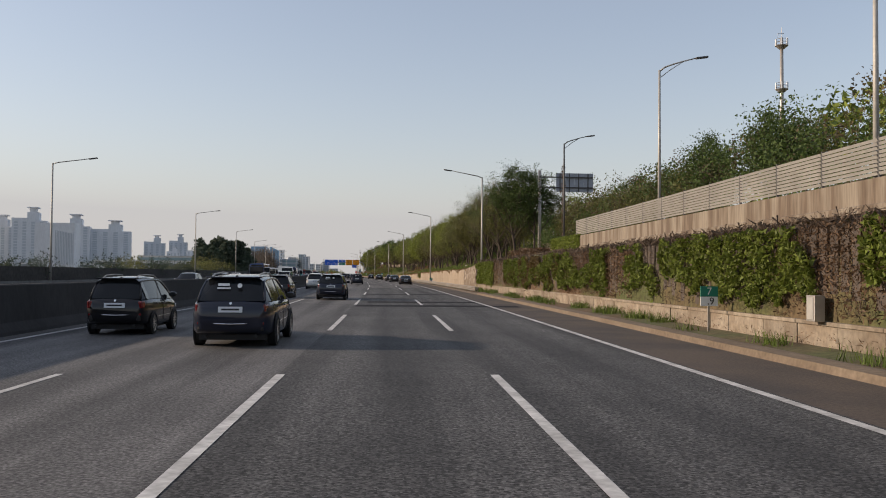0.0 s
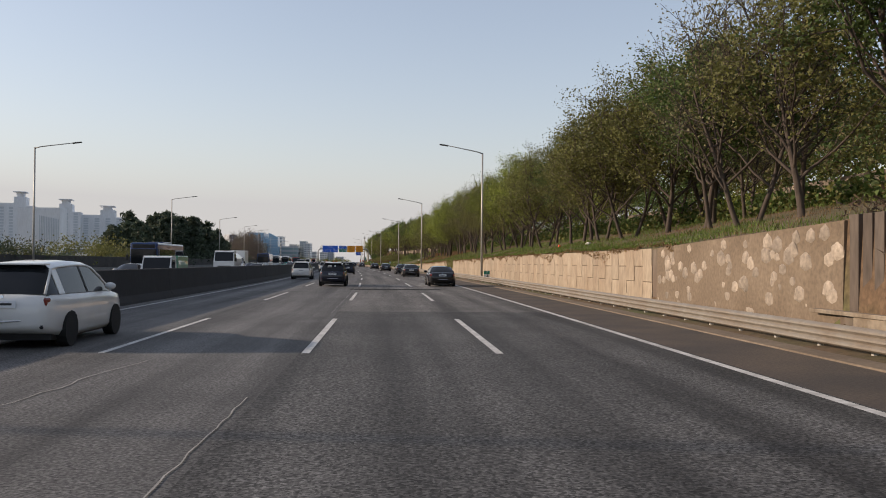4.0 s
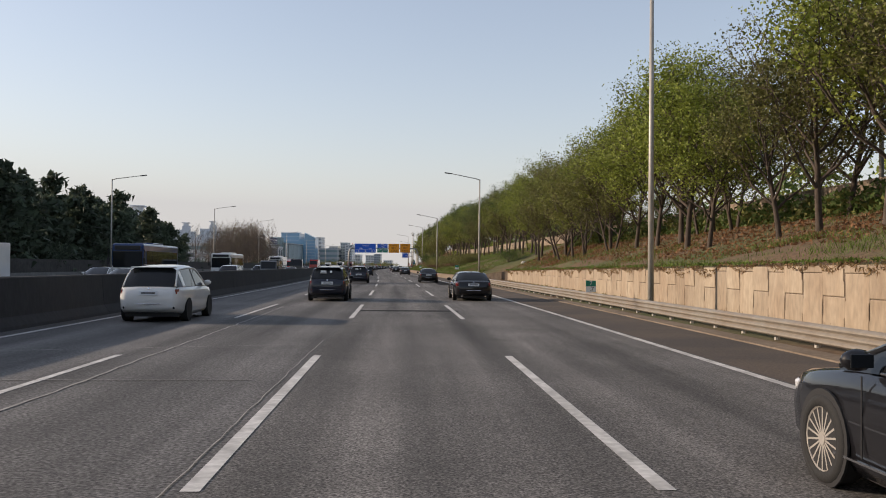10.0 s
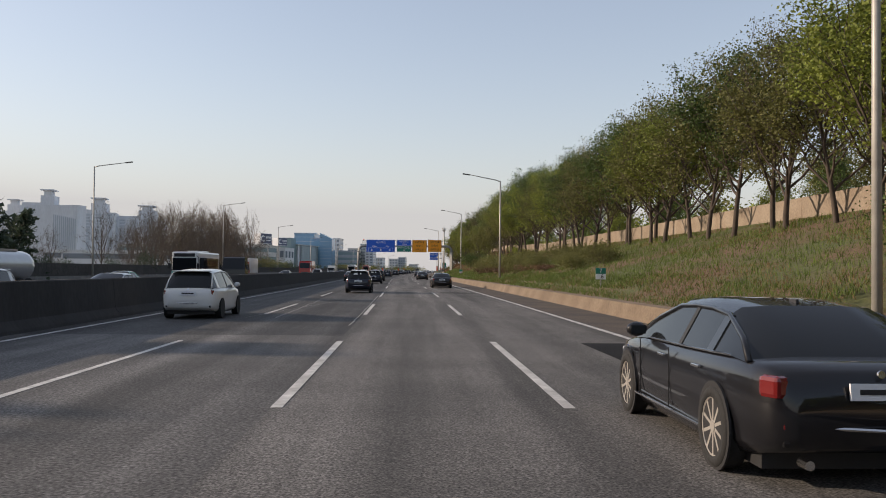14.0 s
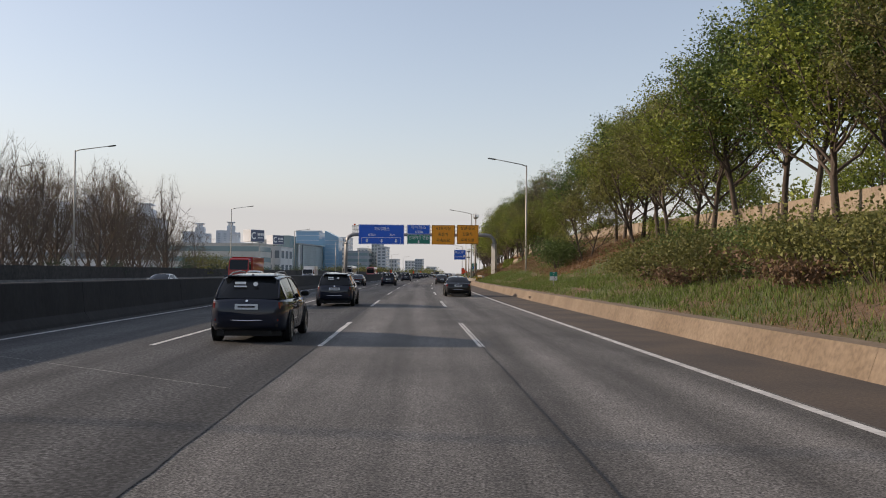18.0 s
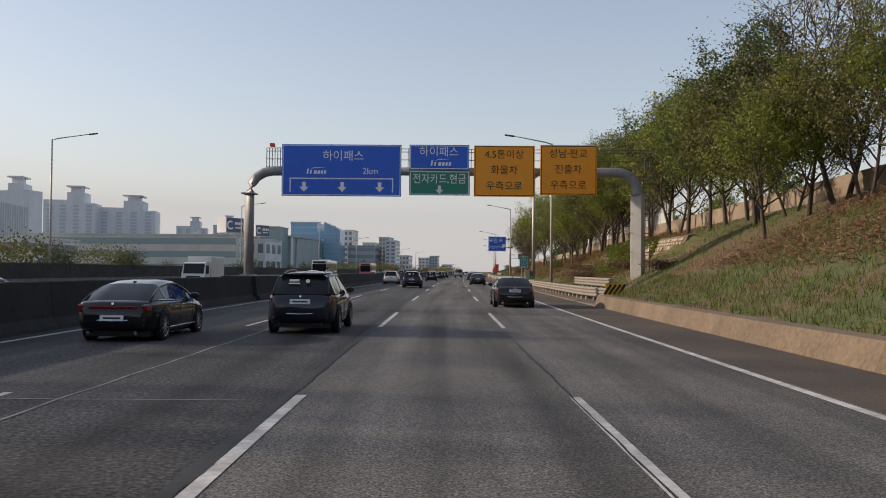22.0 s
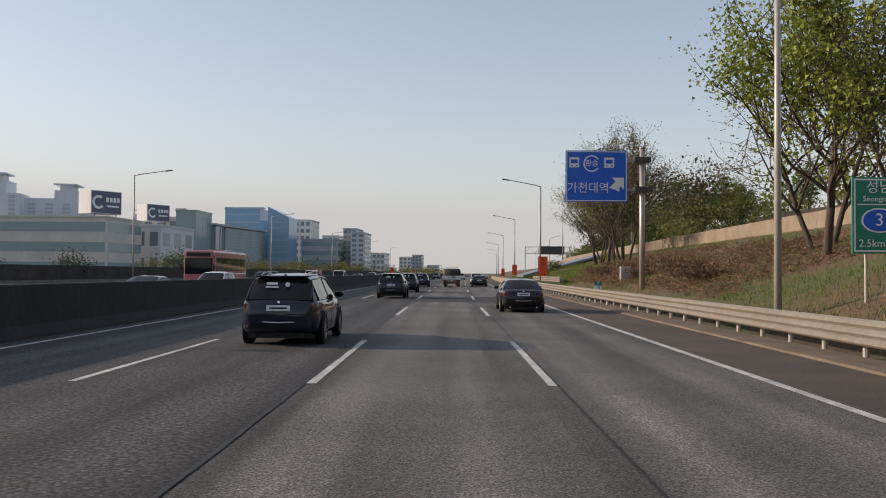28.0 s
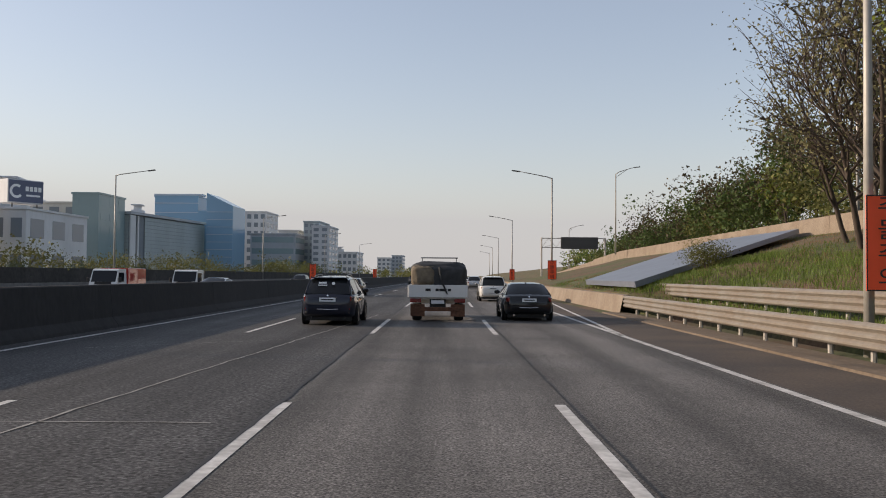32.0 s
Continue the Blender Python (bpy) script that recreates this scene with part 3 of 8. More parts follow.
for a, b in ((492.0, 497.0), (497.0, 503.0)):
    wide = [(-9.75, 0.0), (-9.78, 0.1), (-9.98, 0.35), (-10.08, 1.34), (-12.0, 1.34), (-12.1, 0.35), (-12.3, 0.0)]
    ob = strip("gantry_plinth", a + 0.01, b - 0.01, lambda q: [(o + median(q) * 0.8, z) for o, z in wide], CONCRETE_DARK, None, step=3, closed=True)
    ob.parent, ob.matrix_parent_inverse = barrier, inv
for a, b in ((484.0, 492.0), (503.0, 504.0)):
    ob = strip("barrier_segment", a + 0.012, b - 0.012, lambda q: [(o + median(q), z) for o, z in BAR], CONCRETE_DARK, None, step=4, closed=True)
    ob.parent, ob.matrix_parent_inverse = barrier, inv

# ---------- opposite verge ----------
VERGE_GREY = shade("verge_concrete_grey", (0.17, 0.165, 0.155), 0.9, grain=0.15, grain_size=5, stain=0.5, stain_size=0.8)
fence_dark = shade("verge_wall_dark", (0.055, 0.05, 0.045), 0.95, grain=0.3, grain_size=3, stain=0.6, stain_size=0.5, bump=0.4)
for a in range(-120, 1000, 40):
    strip("verge_wall", a, a + 39.98, lambda s: [(verge(s) - 0.5, -0.05), (verge(s) - 0.5, 2.1), (verge(s) - 0.85, 2.1), (verge(s) - 0.85, -0.05)], fence_dark, None, step=10, closed=True)
    tagged(bpy.context.scene.collection.objects[-1], "dark ivy-grown wall along the far verge", "wall", kind="structure")

for a in range(-120, 1000, 40):
    strip("verge_kerb", a, a + 39.98, lambda s: [(verge(s) + 0.2, -0.02), (verge(s) + 0.15, 0.75), (verge(s) - 0.05, 0.75), (verge(s) - 0.1, -0.02)], VERGE_GREY, None, step=10, closed=True)
    tagged(scene.collection.objects[-1], "low grey concrete barrier along the far verge", "barrier", kind="structure")

# ---------- right-hand wall with ivy ----------
ivy_wall = tagged(strip("retaining_wall_ivy", -150, 86, [(10.0, 0.0), (10.0, 0.62), (10.16, 0.62), (10.2, 2.86), (10.7, 2.86), (10.7, 0.0)], CONCRETE_OLD, None, step=8, closed=True), "old stained concrete retaining wall under green ivy", "wall", kind="structure")
rubble_wall = tagged(strip("retaining_wall_rubble", 86.02, 100, lambda s: [(toe(s) - 0.04, 0.0), (toe(s), toe_top(s)), (toe(s) + 0.4, toe_top(s)), (toe(s) + 0.4, 0)], KERB_BROWN, None, step=2, closed=True), "rough rubble stone retaining wall end", "wall", kind="structure")
panel_wall = tagged(strip("retaining_wall_panels", 100, 291, lambda s: [(toe(s) - 0.0, 0.0), (toe(s), toe_top(s) - 0.05), (toe(s) + 0.3, toe_top(s) - 0.05), (toe(s) + 0.3, 0)], CONCRETE_OLD, None, step=4, closed=True), "beige interlocking concrete panel retaining wall", "wall", kind="structure")
# dirt verge and kerb in front of the walls
strip("kerb", -150, 64, [(7.75, 0.0), (7.78, 0.15), (8.15, 0.17), (8.5, 0.13)], KERB_BROWN, None, step=8)
tagged(scene.collection.objects[-1], "brown dusty concrete kerb strip along the shoulder", "kerb", kind="structure")
strip("kerb", 64, 291, [(7.75, 0.0), (7.78, 0.03), (8.1, 0.04), (8.4, 0.03)], KERB_BROWN, None, step=8)
tagged(scene.collection.objects[-1], "brown dusty concrete kerb strip under the guardrail", "kerb", kind="structure")
for a in range(291, 488, 3):
    b = min(a + 3, 488)
    strip("kerb_wall", a + 0.004, b - 0.004, [(7.75, -0.02), (7.95, 0.55), (8.35, 0.58), (8.6, 0.3)], KERB_BROWN, None, step=3)
    tagged(scene.collection.objects[-1], "brown dusty concrete kerb wall at the foot of the grass bank", "kerb", "kerb wall pieces", kind="structure")
drain_recess = empty("drain_outlet", M(411.2, 7.86, 0.06), "broken drain outlet in the kerb wall, its recess a dark block", "drain")
# dark block set slightly proud stands in for the shaded recess; bars are added
bm = nb()
box(bm, -0.04, 0.1, -0.5, 0.5, 0.0, 0.2, bevel=0.02)
part("opening", bm, DARK_STEEL, drain_recess)
for y in (-0.35, -0.1, 0.15, 0.36):
    bm = nb()
    box(bm, -0.07, -0.04, y - 0.03, y + 0.03, -0.02, 0.19, bevel=0.008)
    part("bar", bm, CONCRETE_OLD, drain_recess)
strip("kerb", 488, 686, [(7.75, 0.0), (7.78, 0.05), (8.1, 0.06), (8.5, 0.03), (9.0, 0.02)], KERB_BROWN, None, step=6)
tagged(scene.collection.objects[-1], "broken brown concrete kerb under the guardrail", "kerb", kind="structure")
strip("kerb_wall", 686, 900, [(8.6, -0.02), (8.8, 0.85), (9.1, 0.87), (9.3, 0.5)], CONCRETE_TAN, None, step=6)
tagged(scene.collection.objects[-1], "tan concrete wall at the end of the guardrail", "kerb", kind="structure")

# ---------- upper road: deck, parapet and fence ----------
deck = tagged(strip("upper_road_deck", -150, 68, [(17.0, 4.05), (17.0, 4.3), (17.08, 4.35), (17.08, 5.25), (17.35, 5.25), (17.35, 4.9), (28.0, 4.9), (28.0, 4.05)], CONCRETE_STAINED, None, step=6, closed=True), "rust-stained concrete edge beam of the upper road deck", "bridge deck", kind="structure")
tagged(strip("deck_wing_wall", 68.02, 77, lambda s: [(17.0, lerp(s, [68, 77], [3.9, 3.7])), (17.05, lerp(s, [68, 77], [5.2, 4.3])), (17.35, lerp(s, [68, 77], [5.2, 4.3])), (17.4, 3.7)], CONCRETE_STAINED, None, step=3, closed=True), "sloping stained concrete wing wall at the deck's end", "wall", kind="structure")
upper_road = tagged(strip("upper_road", 72, 1000, lambda s: [(upper(s)[0] + 0.3, upper(s)[1] + 0.03), (upper(s)[0] + 10.5, upper(s)[1] + 0.05)], ASPHALT_DUSTY, None, step=8), "grey asphalt upper road behind a parapet", "road", kind="structure")
for a in range(76, 920, 24):
    hh = 0.95 if a < 780 else 0.75
    ob = strip("upper_parapet", a + 0.015, a + 23.985, lambda s: [(upper(s)[0] - 0.1, upper(s)[1] - 0.6), (upper(s)[0] - 0.05, upper(s)[1] + hh), (upper(s)[0] + 0.2, upper(s)[1] + hh), (upper(s)[0] + 0.3, upper(s)[1] - 0.2)], CONCRETE_TAN, None, step=3, closed=True)
    tagged(ob, "weathered tan concrete parapet panel of the upper road", "parapet", "parapet panels", "structure")

SCREEN_PALE = shade("noise_screen_pale", (0.55, 0.58, 0.60), 0.4, grain=0.05, grain_size=3, stain=0.2, stain_size=0.6)
screen = empty("noise_screen", M(0), "pale panelled noise screen on the upper parapet", "noise barrier")
screen_inv = screen.matrix_basis.inverted()
for i in range(28):
    a = 524.0 + i * 2.4
    bm = nb()
    box(bm, -0.06, 0.06, -0.06, 0.06, 0.9, 4.3)
    ob = part("post", bm, STEEL, screen)
    ob.matrix_basis = M(a, upper(a)[0] + 0.07, upper(a)[1])
    if i < 27:
        for z0, z1 in ((0.95, 2.05), (2.09, 3.15), (3.19, 4.22)):
            ob = strip("panel", a + 0.07, a + 2.33, lambda s: [(upper(s)[0] + 0.05, upper(s)[1] + z0), (upper(s)[0] + 0.05, upper(s)[1] + z1), (upper(s)[0] + 0.1, upper(s)[1] + z1), (upper(s)[0] + 0.1, upper(s)[1] + z0)], SCREEN_PALE, None, step=3, closed=True)
            ob.parent, ob.matrix_parent_inverse = screen, screen_inv

fence_paint = shade("fence_cream_paint", (0.31, 0.295, 0.265), 0.6, grain=0.08, grain_size=5, stain=0.3, stain_size=0.8)
fence = empty("deck_fence", M(0), "cream slatted metal screen fence on the deck edge", "fence")
inv = fence.matrix_basis.inverted()
for i, s in enumerate(np.arange(-40, 69, 4.0)):
    bm = nb()
    box(bm, -0.05, 0.05, -0.05, 0.05, 5.2, 6.72)
    ob = part("post", bm, DARK_STEEL, fence)
    ob.matrix_basis = M(s, 17.2)
    if s + 4 <= 68:
        for k in range(9):
            ob = strip("slat", s + 0.06, s + 3.94, [(17.16, 5.34 + k * 0.15), (17.12, 5.45 + k * 0.15), (17.19, 5.45 + k * 0.15)], fence_paint, None, step=4, closed=True)
            ob.parent, ob.matrix_parent_inverse = fence, inv


# ---------- guardrails ----------
def guardrail(s0, s1, o, label, z=0.0, post_gap=2.0, flare=None, low=0.36, tall=1.0):
    rail = empty("guardrail", M(s0, o, z), label, "guardrail")
    inv = rail.matrix_basis.inverted()
    n = int((s1 - s0) / 4)
    w = [(0.0, 0.36)]
    for k in range(3):
        w += [(-0.05, 0.385 + k * 0.19), (-0.085, 0.42 + k * 0.19), (-0.085, 0.47 + k * 0.19), (-0.05, 0.505 + k * 0.19), (-0.01, 0.535 + k * 0.19)]
    w[-1] = (0.0, 0.92)
    w = [(x, low + (h - 0.36) * tall) for x, h in w]
    w += [(x + 0.015, h) for x, h in reversed(w)]

    def off(s):
        return o + (flare(s) if flare else 0.0)
    for i in range(n):
        a = s0 + i * (s1 - s0) / n
        b = s0 + (i + 1) * (s1 - s0) / n
        ob = strip("beam", a + 0.004, b + 0.03, lambda s: [(off(s) + x, z + h) for x, h in w], RAIL_STEEL, None, step=2, closed=True)
        ob.parent, ob.matrix_parent_inverse = rail, inv
    bm = nb()
    tube(bm, [(0, 0, -0.3), (0, 0, low + 0.5 * tall)], 0.065, n=8)
    box(bm, -0.19, 0.0, -0.06, 0.06, low + 0.14 * tall, low + 0.44 * tall)
    first = part("post", bm, POLE, rail)
    for i in range(int((s1 - s0) / post_gap) + 1):
        a = s0 + 0.5 + i * post_gap
        if a > s1:
            break
        m = inv @ M(a, off(a) + 0.26, z)
        if i == 0:
            first.matrix_basis = m
        else:
            same(first, rail, m)
    return rail


guardrail(72, 291, 8.5, "dusty galvanised W-beam guardrail in front of the panel wall", 0.0, low=0.15, tall=0.76)
guardrail(492, 686, 8.75, "pale galvanised W-beam guardrail along the grass bank", -0.08, flare=lambda s: lerp(s, [492, 498, 640, 686], [0.55, 0, 0, 0.1]))
guardrail(655, 690, 10.6, "second galvanised guardrail higher on the verge", 0.5, flare=lambda s: lerp(s, [655, 668, 690], [0.2, 0, 0.3]))
guardrail(497, 512, 10.2, "second galvanised guardrail behind the first", 0.45)

# yellow and black end marker
bm = nb()
box(bm, -0.02, 0.02, -0.5, 0.5, 0.35, 1.0)
end = empty("guardrail_end_marker", M(490.9, 9.35, 0.12, 90), "yellow and black striped guardrail end board", "marker board")
part("board", bm, SIGN_YELLOW, end)
for i in range(4):
    bm = nb()
    box(bm, -0.028, 0.028, -0.07, 0.07, -0.32, 0.32, pose(0, -0.38 + i * 0.25, 0.675, 35))
    part("stripe", bm, SIGN_BLACK, end, "black diagonal stripe")


# ---------- lamps ----------
def street_lamp(s, o, z0, height, arm, side, label, mat=POLE, group="expressway lamps", rise=0.75, brace=False):
    """A tapered pole with a rising arm towards the road; side -1 reaches to lower offsets."""
    lamp = empty("street_lamp", M(s, o, z0), label, "street lamp", group)
    bm = nb()
    tube(bm, [(0, 0, -0.6), (0, 0, height * 0.5), (0, 0, height)], 0.12, 0.075, 12)
    part("pole", bm, mat, lamp, smooth=True)
    bm = nb()
    box(bm, -0.2, 0.2, -0.2, 0.2, 0, 0.06, bevel=0.01)
    part("base_plate", bm, mat, lamp)
    bm = nb()
    pts = [(0, 0, height - 0.08)]
    for u in (0.15, 0.4, 0.7, 1.0):
        pts.append((side * arm * u, 0, height + rise * (u ** 0.75 if brace else u)))
    tube(bm, pts, 0.06, 0.04, 8)
    part("arm", bm, mat, lamp, smooth=True)
    if brace:
        bm = nb()
        tube(bm, [(0, 0, height - 0.55), (side * arm * 0.3, 0, height + 0.05), (side * arm * 0.62, 0, height + rise * 0.66)], 0.03, 0.03, 6)
        part("brace", bm, mat, lamp)
    bm = nb()
    box(bm, -0.42, 0.42, -0.14, 0.14, -0.05, 0.07, pose(side * (arm + 0.35), 0, height + rise + 0.02, 0, -side * 8, 0), bevel=0.03)
    part("lamp_head", bm, DARK_STEEL, lamp, "flat dark lamp head")
    return lamp


for s, o in ((84, 10.5), (150, 9.7), (218, 9.1), (288, 10.0), (364, 10.4), (448, 12.0), (520, 9.2), (596, 10.0), (664, 9.7), (734, 11.0), (800, 11.0), (870, 11.0), (940, 11.0), (1010, 11.0)):
    street_lamp(s, o, 0.35, lerp(s, [0, 154, 226, 289, 340, 364, 448, 596, 664, 734, 1000], [11.9, 11.97, 11.65, 11.65, 11.2, 11.2, 13.0, 12.3, 10.8, 11.5, 10.8]), 3.4, -1, "tall grey steel lamp pole with one arm over the lanes", rise=0.65)
for s in (80, 154, 225, 300, 372, 450, 526, 600, 668, 740, 812, 884, 956):
    street_lamp(s, verge(s) - lerp(s, [372, 450, 526, 600, 668, 740], [0, 1.0, 1.9, 2.4, 0.0, 0.5]), 0.2, lerp(s, [300, 372, 450, 526, 600, 668], [12.3, 13.2, 14.5, 13.8, 13.0, 12.3]), 3.6, 1, "tall grey lamp pole on the far verge", rise=0.5)
for s, o, z0 in ((21, 17.65, 4.3), (48, 18.3, 5.1), (123, 22.0, 4.8), (170, 22.3, 4.9), (225, 22, 4.9), (700, 26.5, 5), (765, 23.2, 5.4), (850, 27, 2.3), (930, 27, 0.4)):
    street_lamp(s, o, z0, 10.6, 2.6, 1 if s < 60 else (1 if s > 600 else 1), "pale lamp pole of the upper road with a braced arm", group="upper road lamps", rise=0.9, brace=True)
street_lamp(78, 18.2, 4.4, 10.8, 2.4, 1, "dark rusty lamp pole of the upper road", DARK_STEEL, "upper road lamps", 0.8, True)


# ---------- sign gantry over the road ----------
def sign_panel(parent, x0, x1, z0, z1, mat, y=0.0, border=SIGN_WHITE, label="", name="sign_panel", inset=0.05):
    bm = nb()
    box(bm, x0, x1, y, y + 0.06, z0, z1, bevel=0.012)
    pn = part(name, bm, mat, parent, label)
    t = 0.045
    bm = nb()
    for a, b, c, d in ((x0 + inset, x1 - inset, z0 + inset, z0 + inset + t), (x0 + inset, x1 - inset, z1 - inset - t, z1 - inset), (x0 + inset, x0 + inset + t, z0 + inset + t, z1 - inset - t), (x1 - inset - t, x1 - inset, z0 + inset + t, z1 - inset - t)):
        box(bm, a, b, y - 0.006, y, c, d)
    part("sign_border", bm, border, parent)
    return pn


def flat_poly(name, pts, mat, parent, y=-0.012, label=""):
    """A flat cut-out in the local xz plane with a little thickness."""
    n = len(pts)
    vs = [(x, y, z) for x, z in pts] + [(x, y + 0.011, z) for x, z in pts]
    fs = [tuple(range(n)), tuple(range(2 * n - 1, n - 1, -1))] + [(i, n + i, n + (i + 1) % n, (i + 1) % n) for i in range(n)]
    return mesh_ob(name, vs, fs, mat, parent, label=label)


def down_arrow(parent, x, z, size, mat=SIGN_WHITE):
    a = size
    return flat_poly("arrow", [(x - 0.18 * a, z + 0.5 * a), (x - 0.18 * a, z), (x - 0.46 * a, z), (x, z - 0.5 * a), (x + 0.46 * a, z), (x + 0.18 * a, z), (x + 0.18 * a, z + 0.5 * a)], mat, parent)


# column grey is lighter than the legs: sunlight is put into its colour
COLUMN_SUNLIT = shade("gantry_column_pale", (0.46, 0.45, 0.42), 0.55, 0.1, grain=0.08, grain_size=5, stain=0.35, stain_size=1.0, stain_colour=(0.30, 0.27, 0.22))
gantry = empty("sign_gantry", M(498, 0, 0), "grey steel gantry with blue, green and orange road signs", "sign gantry")
bm = nb()
arc = [(-12.3, 0.45, 1.2), (-12.3, 0.45, 6.6)] + [(-12.3 + 1.5 * (1 - math.cos(a)), 0.45, 6.6 + 1.35 * math.sin(a)) for a in (0.4, 0.8, 1.2, 1.57)]
tube(bm, arc + [(-8.0, 0.45, 7.97)], 0.3, 0.3, 14)
part("leg", bm, GANTRY_GREY, gantry, smooth=True)
bm = nb()
box(bm, -0.36, 0.36, -0.33, 0.33, 0.1, 6.6, pose(12.2, 0.45, 0, 0, 0, -32), bevel=0.03)
part("column", bm, COLUMN_SUNLIT, gantry, "grey square steel column, lightened as if sunlit")
bm = nb()
arc = [(12.2, 0.45, 6.45), (12.2, 0.45, 6.7)] + [(12.2 - 1.2 * (1 - math.cos(a)), 0.45, 6.7 + 1.3 * math.sin(a)) for a in (0.4, 0.8, 1.2, 1.57)]
tube(bm, arc + [(8.5, 0.45, 8.0)], 0.3, 0.3, 14)
part("leg", bm, GANTRY_GREY, gantry, smooth=True)
bm = nb()
tube(bm, [(-8.05, 0.45, 7.97), (8.55, 0.45, 8.0)], 0.26, 0.26, 14)
part("beam", bm, GANTRY_GREY, gantry, smooth=True)
for x, z in ((-12.3, 6.5), (12.2, 6.6), (-12.3, 1.38), (12.2, 0.95)):
    bm = nb()
    box(bm, x - 0.45, x + 0.45, 0.0, 0.9, z - 0.04, z + 0.04, bevel=0.02)
    part("flange", bm, GANTRY_GREY, gantry)
# walkway with rails behind the panels
bm = nb()
box(bm, -11.3, 11.9, 0.72, 1.5, 8.2, 8.26)
part("walkway", bm, DARK_STEEL, gantry)
for z in (8.75, 9.25, 9.45):
    bm = nb()
    box(bm, -11.3, 13.2, 0.7, 0.74, z - 0.02, z + 0.02)
    part("handrail", bm, DARK_STEEL, gantry)
bm = nb()
box(bm, -0.02, 0.02, 0.7, 0.74, 8.1, 9.47)
first = part("rail_post", bm, DARK_STEEL, gantry)
first.location.x = -11.3
for i in range(1, 50):
    if i < 6 or i % 2 == 0:
        same(first, gantry, pose(-11.3 + i * 0.5 * (0.35 if i < 6 else 1), 0, 0))
for x in (12.55, 12.95):
    bm = nb()
    box(bm, x - 0.02, x + 0.02, 0.4, 0.44, 0.6, 9.2)
    part("ladder_rail", bm, DARK_STEEL, gantry)
for i in range(19):
    bm = nb()
    box(bm, 12.57, 12.93, 0.41, 0.43, 0.8 + i * 0.42, 0.825 + i * 0.42)
    part("ladder_rung", bm, DARK_STEEL, gantry)
for i in range(5):
    bm = nb()
    tube(bm, [(12.4 + 0.75 * math.cos(a), 0.2 + 0.55 * math.sin(a) - 0.2, 3.0 + i * 1.2) for a in (0.2, 1.0, 1.6, 2.2, 3.0)], 0.02, 0.02, 5)
    part("ladder_hoop", bm, DARK_STEEL, gantry)
bm = nb()
box(bm, -11.05, -10.75, 0.3, 0.7, 9.5, 9.72, bevel=0.05)
part("beacon", bm, SIGN_RED, gantry, "small red beacon box")
# the panels
sign_panel(gantry, -10.45, -2.95, 6.35, 9.6, SIGN_BLUE, label="large blue sign panel")
words("하이패스", 0.71, SIGN_WHITE, gantry, -6.6, 8.85, -0.012)
words("2km", 0.57, SIGN_WHITE, gantry, -4.9, 7.92, -0.012)
bm = nb()
for a, b, c, d in ((-9.95, -3.45, 7.42, 7.49), (-9.95, -9.88, 6.6, 7.42), (-3.52, -3.45, 6.6, 7.42)):
    box(bm, a, b, -0.011, 0, c, d)
part("bracket_line", bm, SIGN_WHITE, gantry)
for x in (-9.05, -6.65, -4.3):
    down_arrow(gantry, x, 6.92, 0.62)


def badge(parent, x, z, k):
    """A plain slanted emblem: bars and a swoosh."""
    for i, (a, w, h) in enumerate(((-0.52, 0.1, 0.3), (-0.33, 0.1, 0.22), (-0.1, 0.16, 0.2), (0.12, 0.14, 0.2), (0.32, 0.12, 0.2), (0.5, 0.12, 0.2))):
        flat_poly("emblem_bar", [(x + k * a, z - 0.15 * k), (x + k * (a + w), z - 0.15 * k), (x + k * (a + w + 0.05), z + k * (h - 0.15)), (x + k * (a + 0.05), z + k * (h - 0.15))], SIGN_WHITE, parent)
    flat_poly("emblem_swoosh", [(x - 0.3 * k, z + 0.14 * k), (x, z + 0.2 * k), (x + 0.6 * k, z + 0.22 * k), (x, z + 0.25 * k)], SIGN_WHITE, parent)


badge(gantry, -8.35, 7.9, 1.05)
sign_panel(gantry, -2.45, 1.3, 8.05, 9.62, SIGN_BLUE, label="blue sign panel")
words("하이패스", 0.68, SIGN_WHITE, gantry, -0.6, 9.15, -0.012)
badge(gantry, -0.55, 8.47, 1.1)
sign_panel(gantry, -2.45, 1.35, 6.45, 8.0, SIGN_GREEN, label="green sign panel")
words("전자카드,현금", 0.68, SIGN_WHITE, gantry, -0.55, 7.45, -0.012, wide=0.86)
down_arrow(gantry, -0.55, 6.8, 0.52)
sign_panel(gantry, 1.6, 5.4, 6.4, 9.6, SIGN_ORANGE, border=SIGN_BLACK, label="orange sign panel")
for i, tx in enumerate(("4.5톤이상", "화물차", "우측으로")):
    words(tx, 0.62, SIGN_BLACK, gantry, 3.5, 9.02 - i * 0.99, -0.012)
sign_panel(gantry, 5.75, 9.3, 6.52, 9.66, SIGN_ORANGE, border=SIGN_BLACK, label="orange sign panel")
for i, tx in enumerate(("성남·판교", "진출차", "우측으로")):
    words(tx, 0.62, SIGN_BLACK, gantry, 7.5, 9.1 - i * 0.99, -0.012)

# the panels hang a little off the middle of the beam
for child in gantry.children:
    if child.name.split(".")[0] in ("sign_panel", "sign_border", "lettering", "arrow", "bracket_line", "emblem_bar", "emblem_swoosh"):
        child.location.x += 0.26


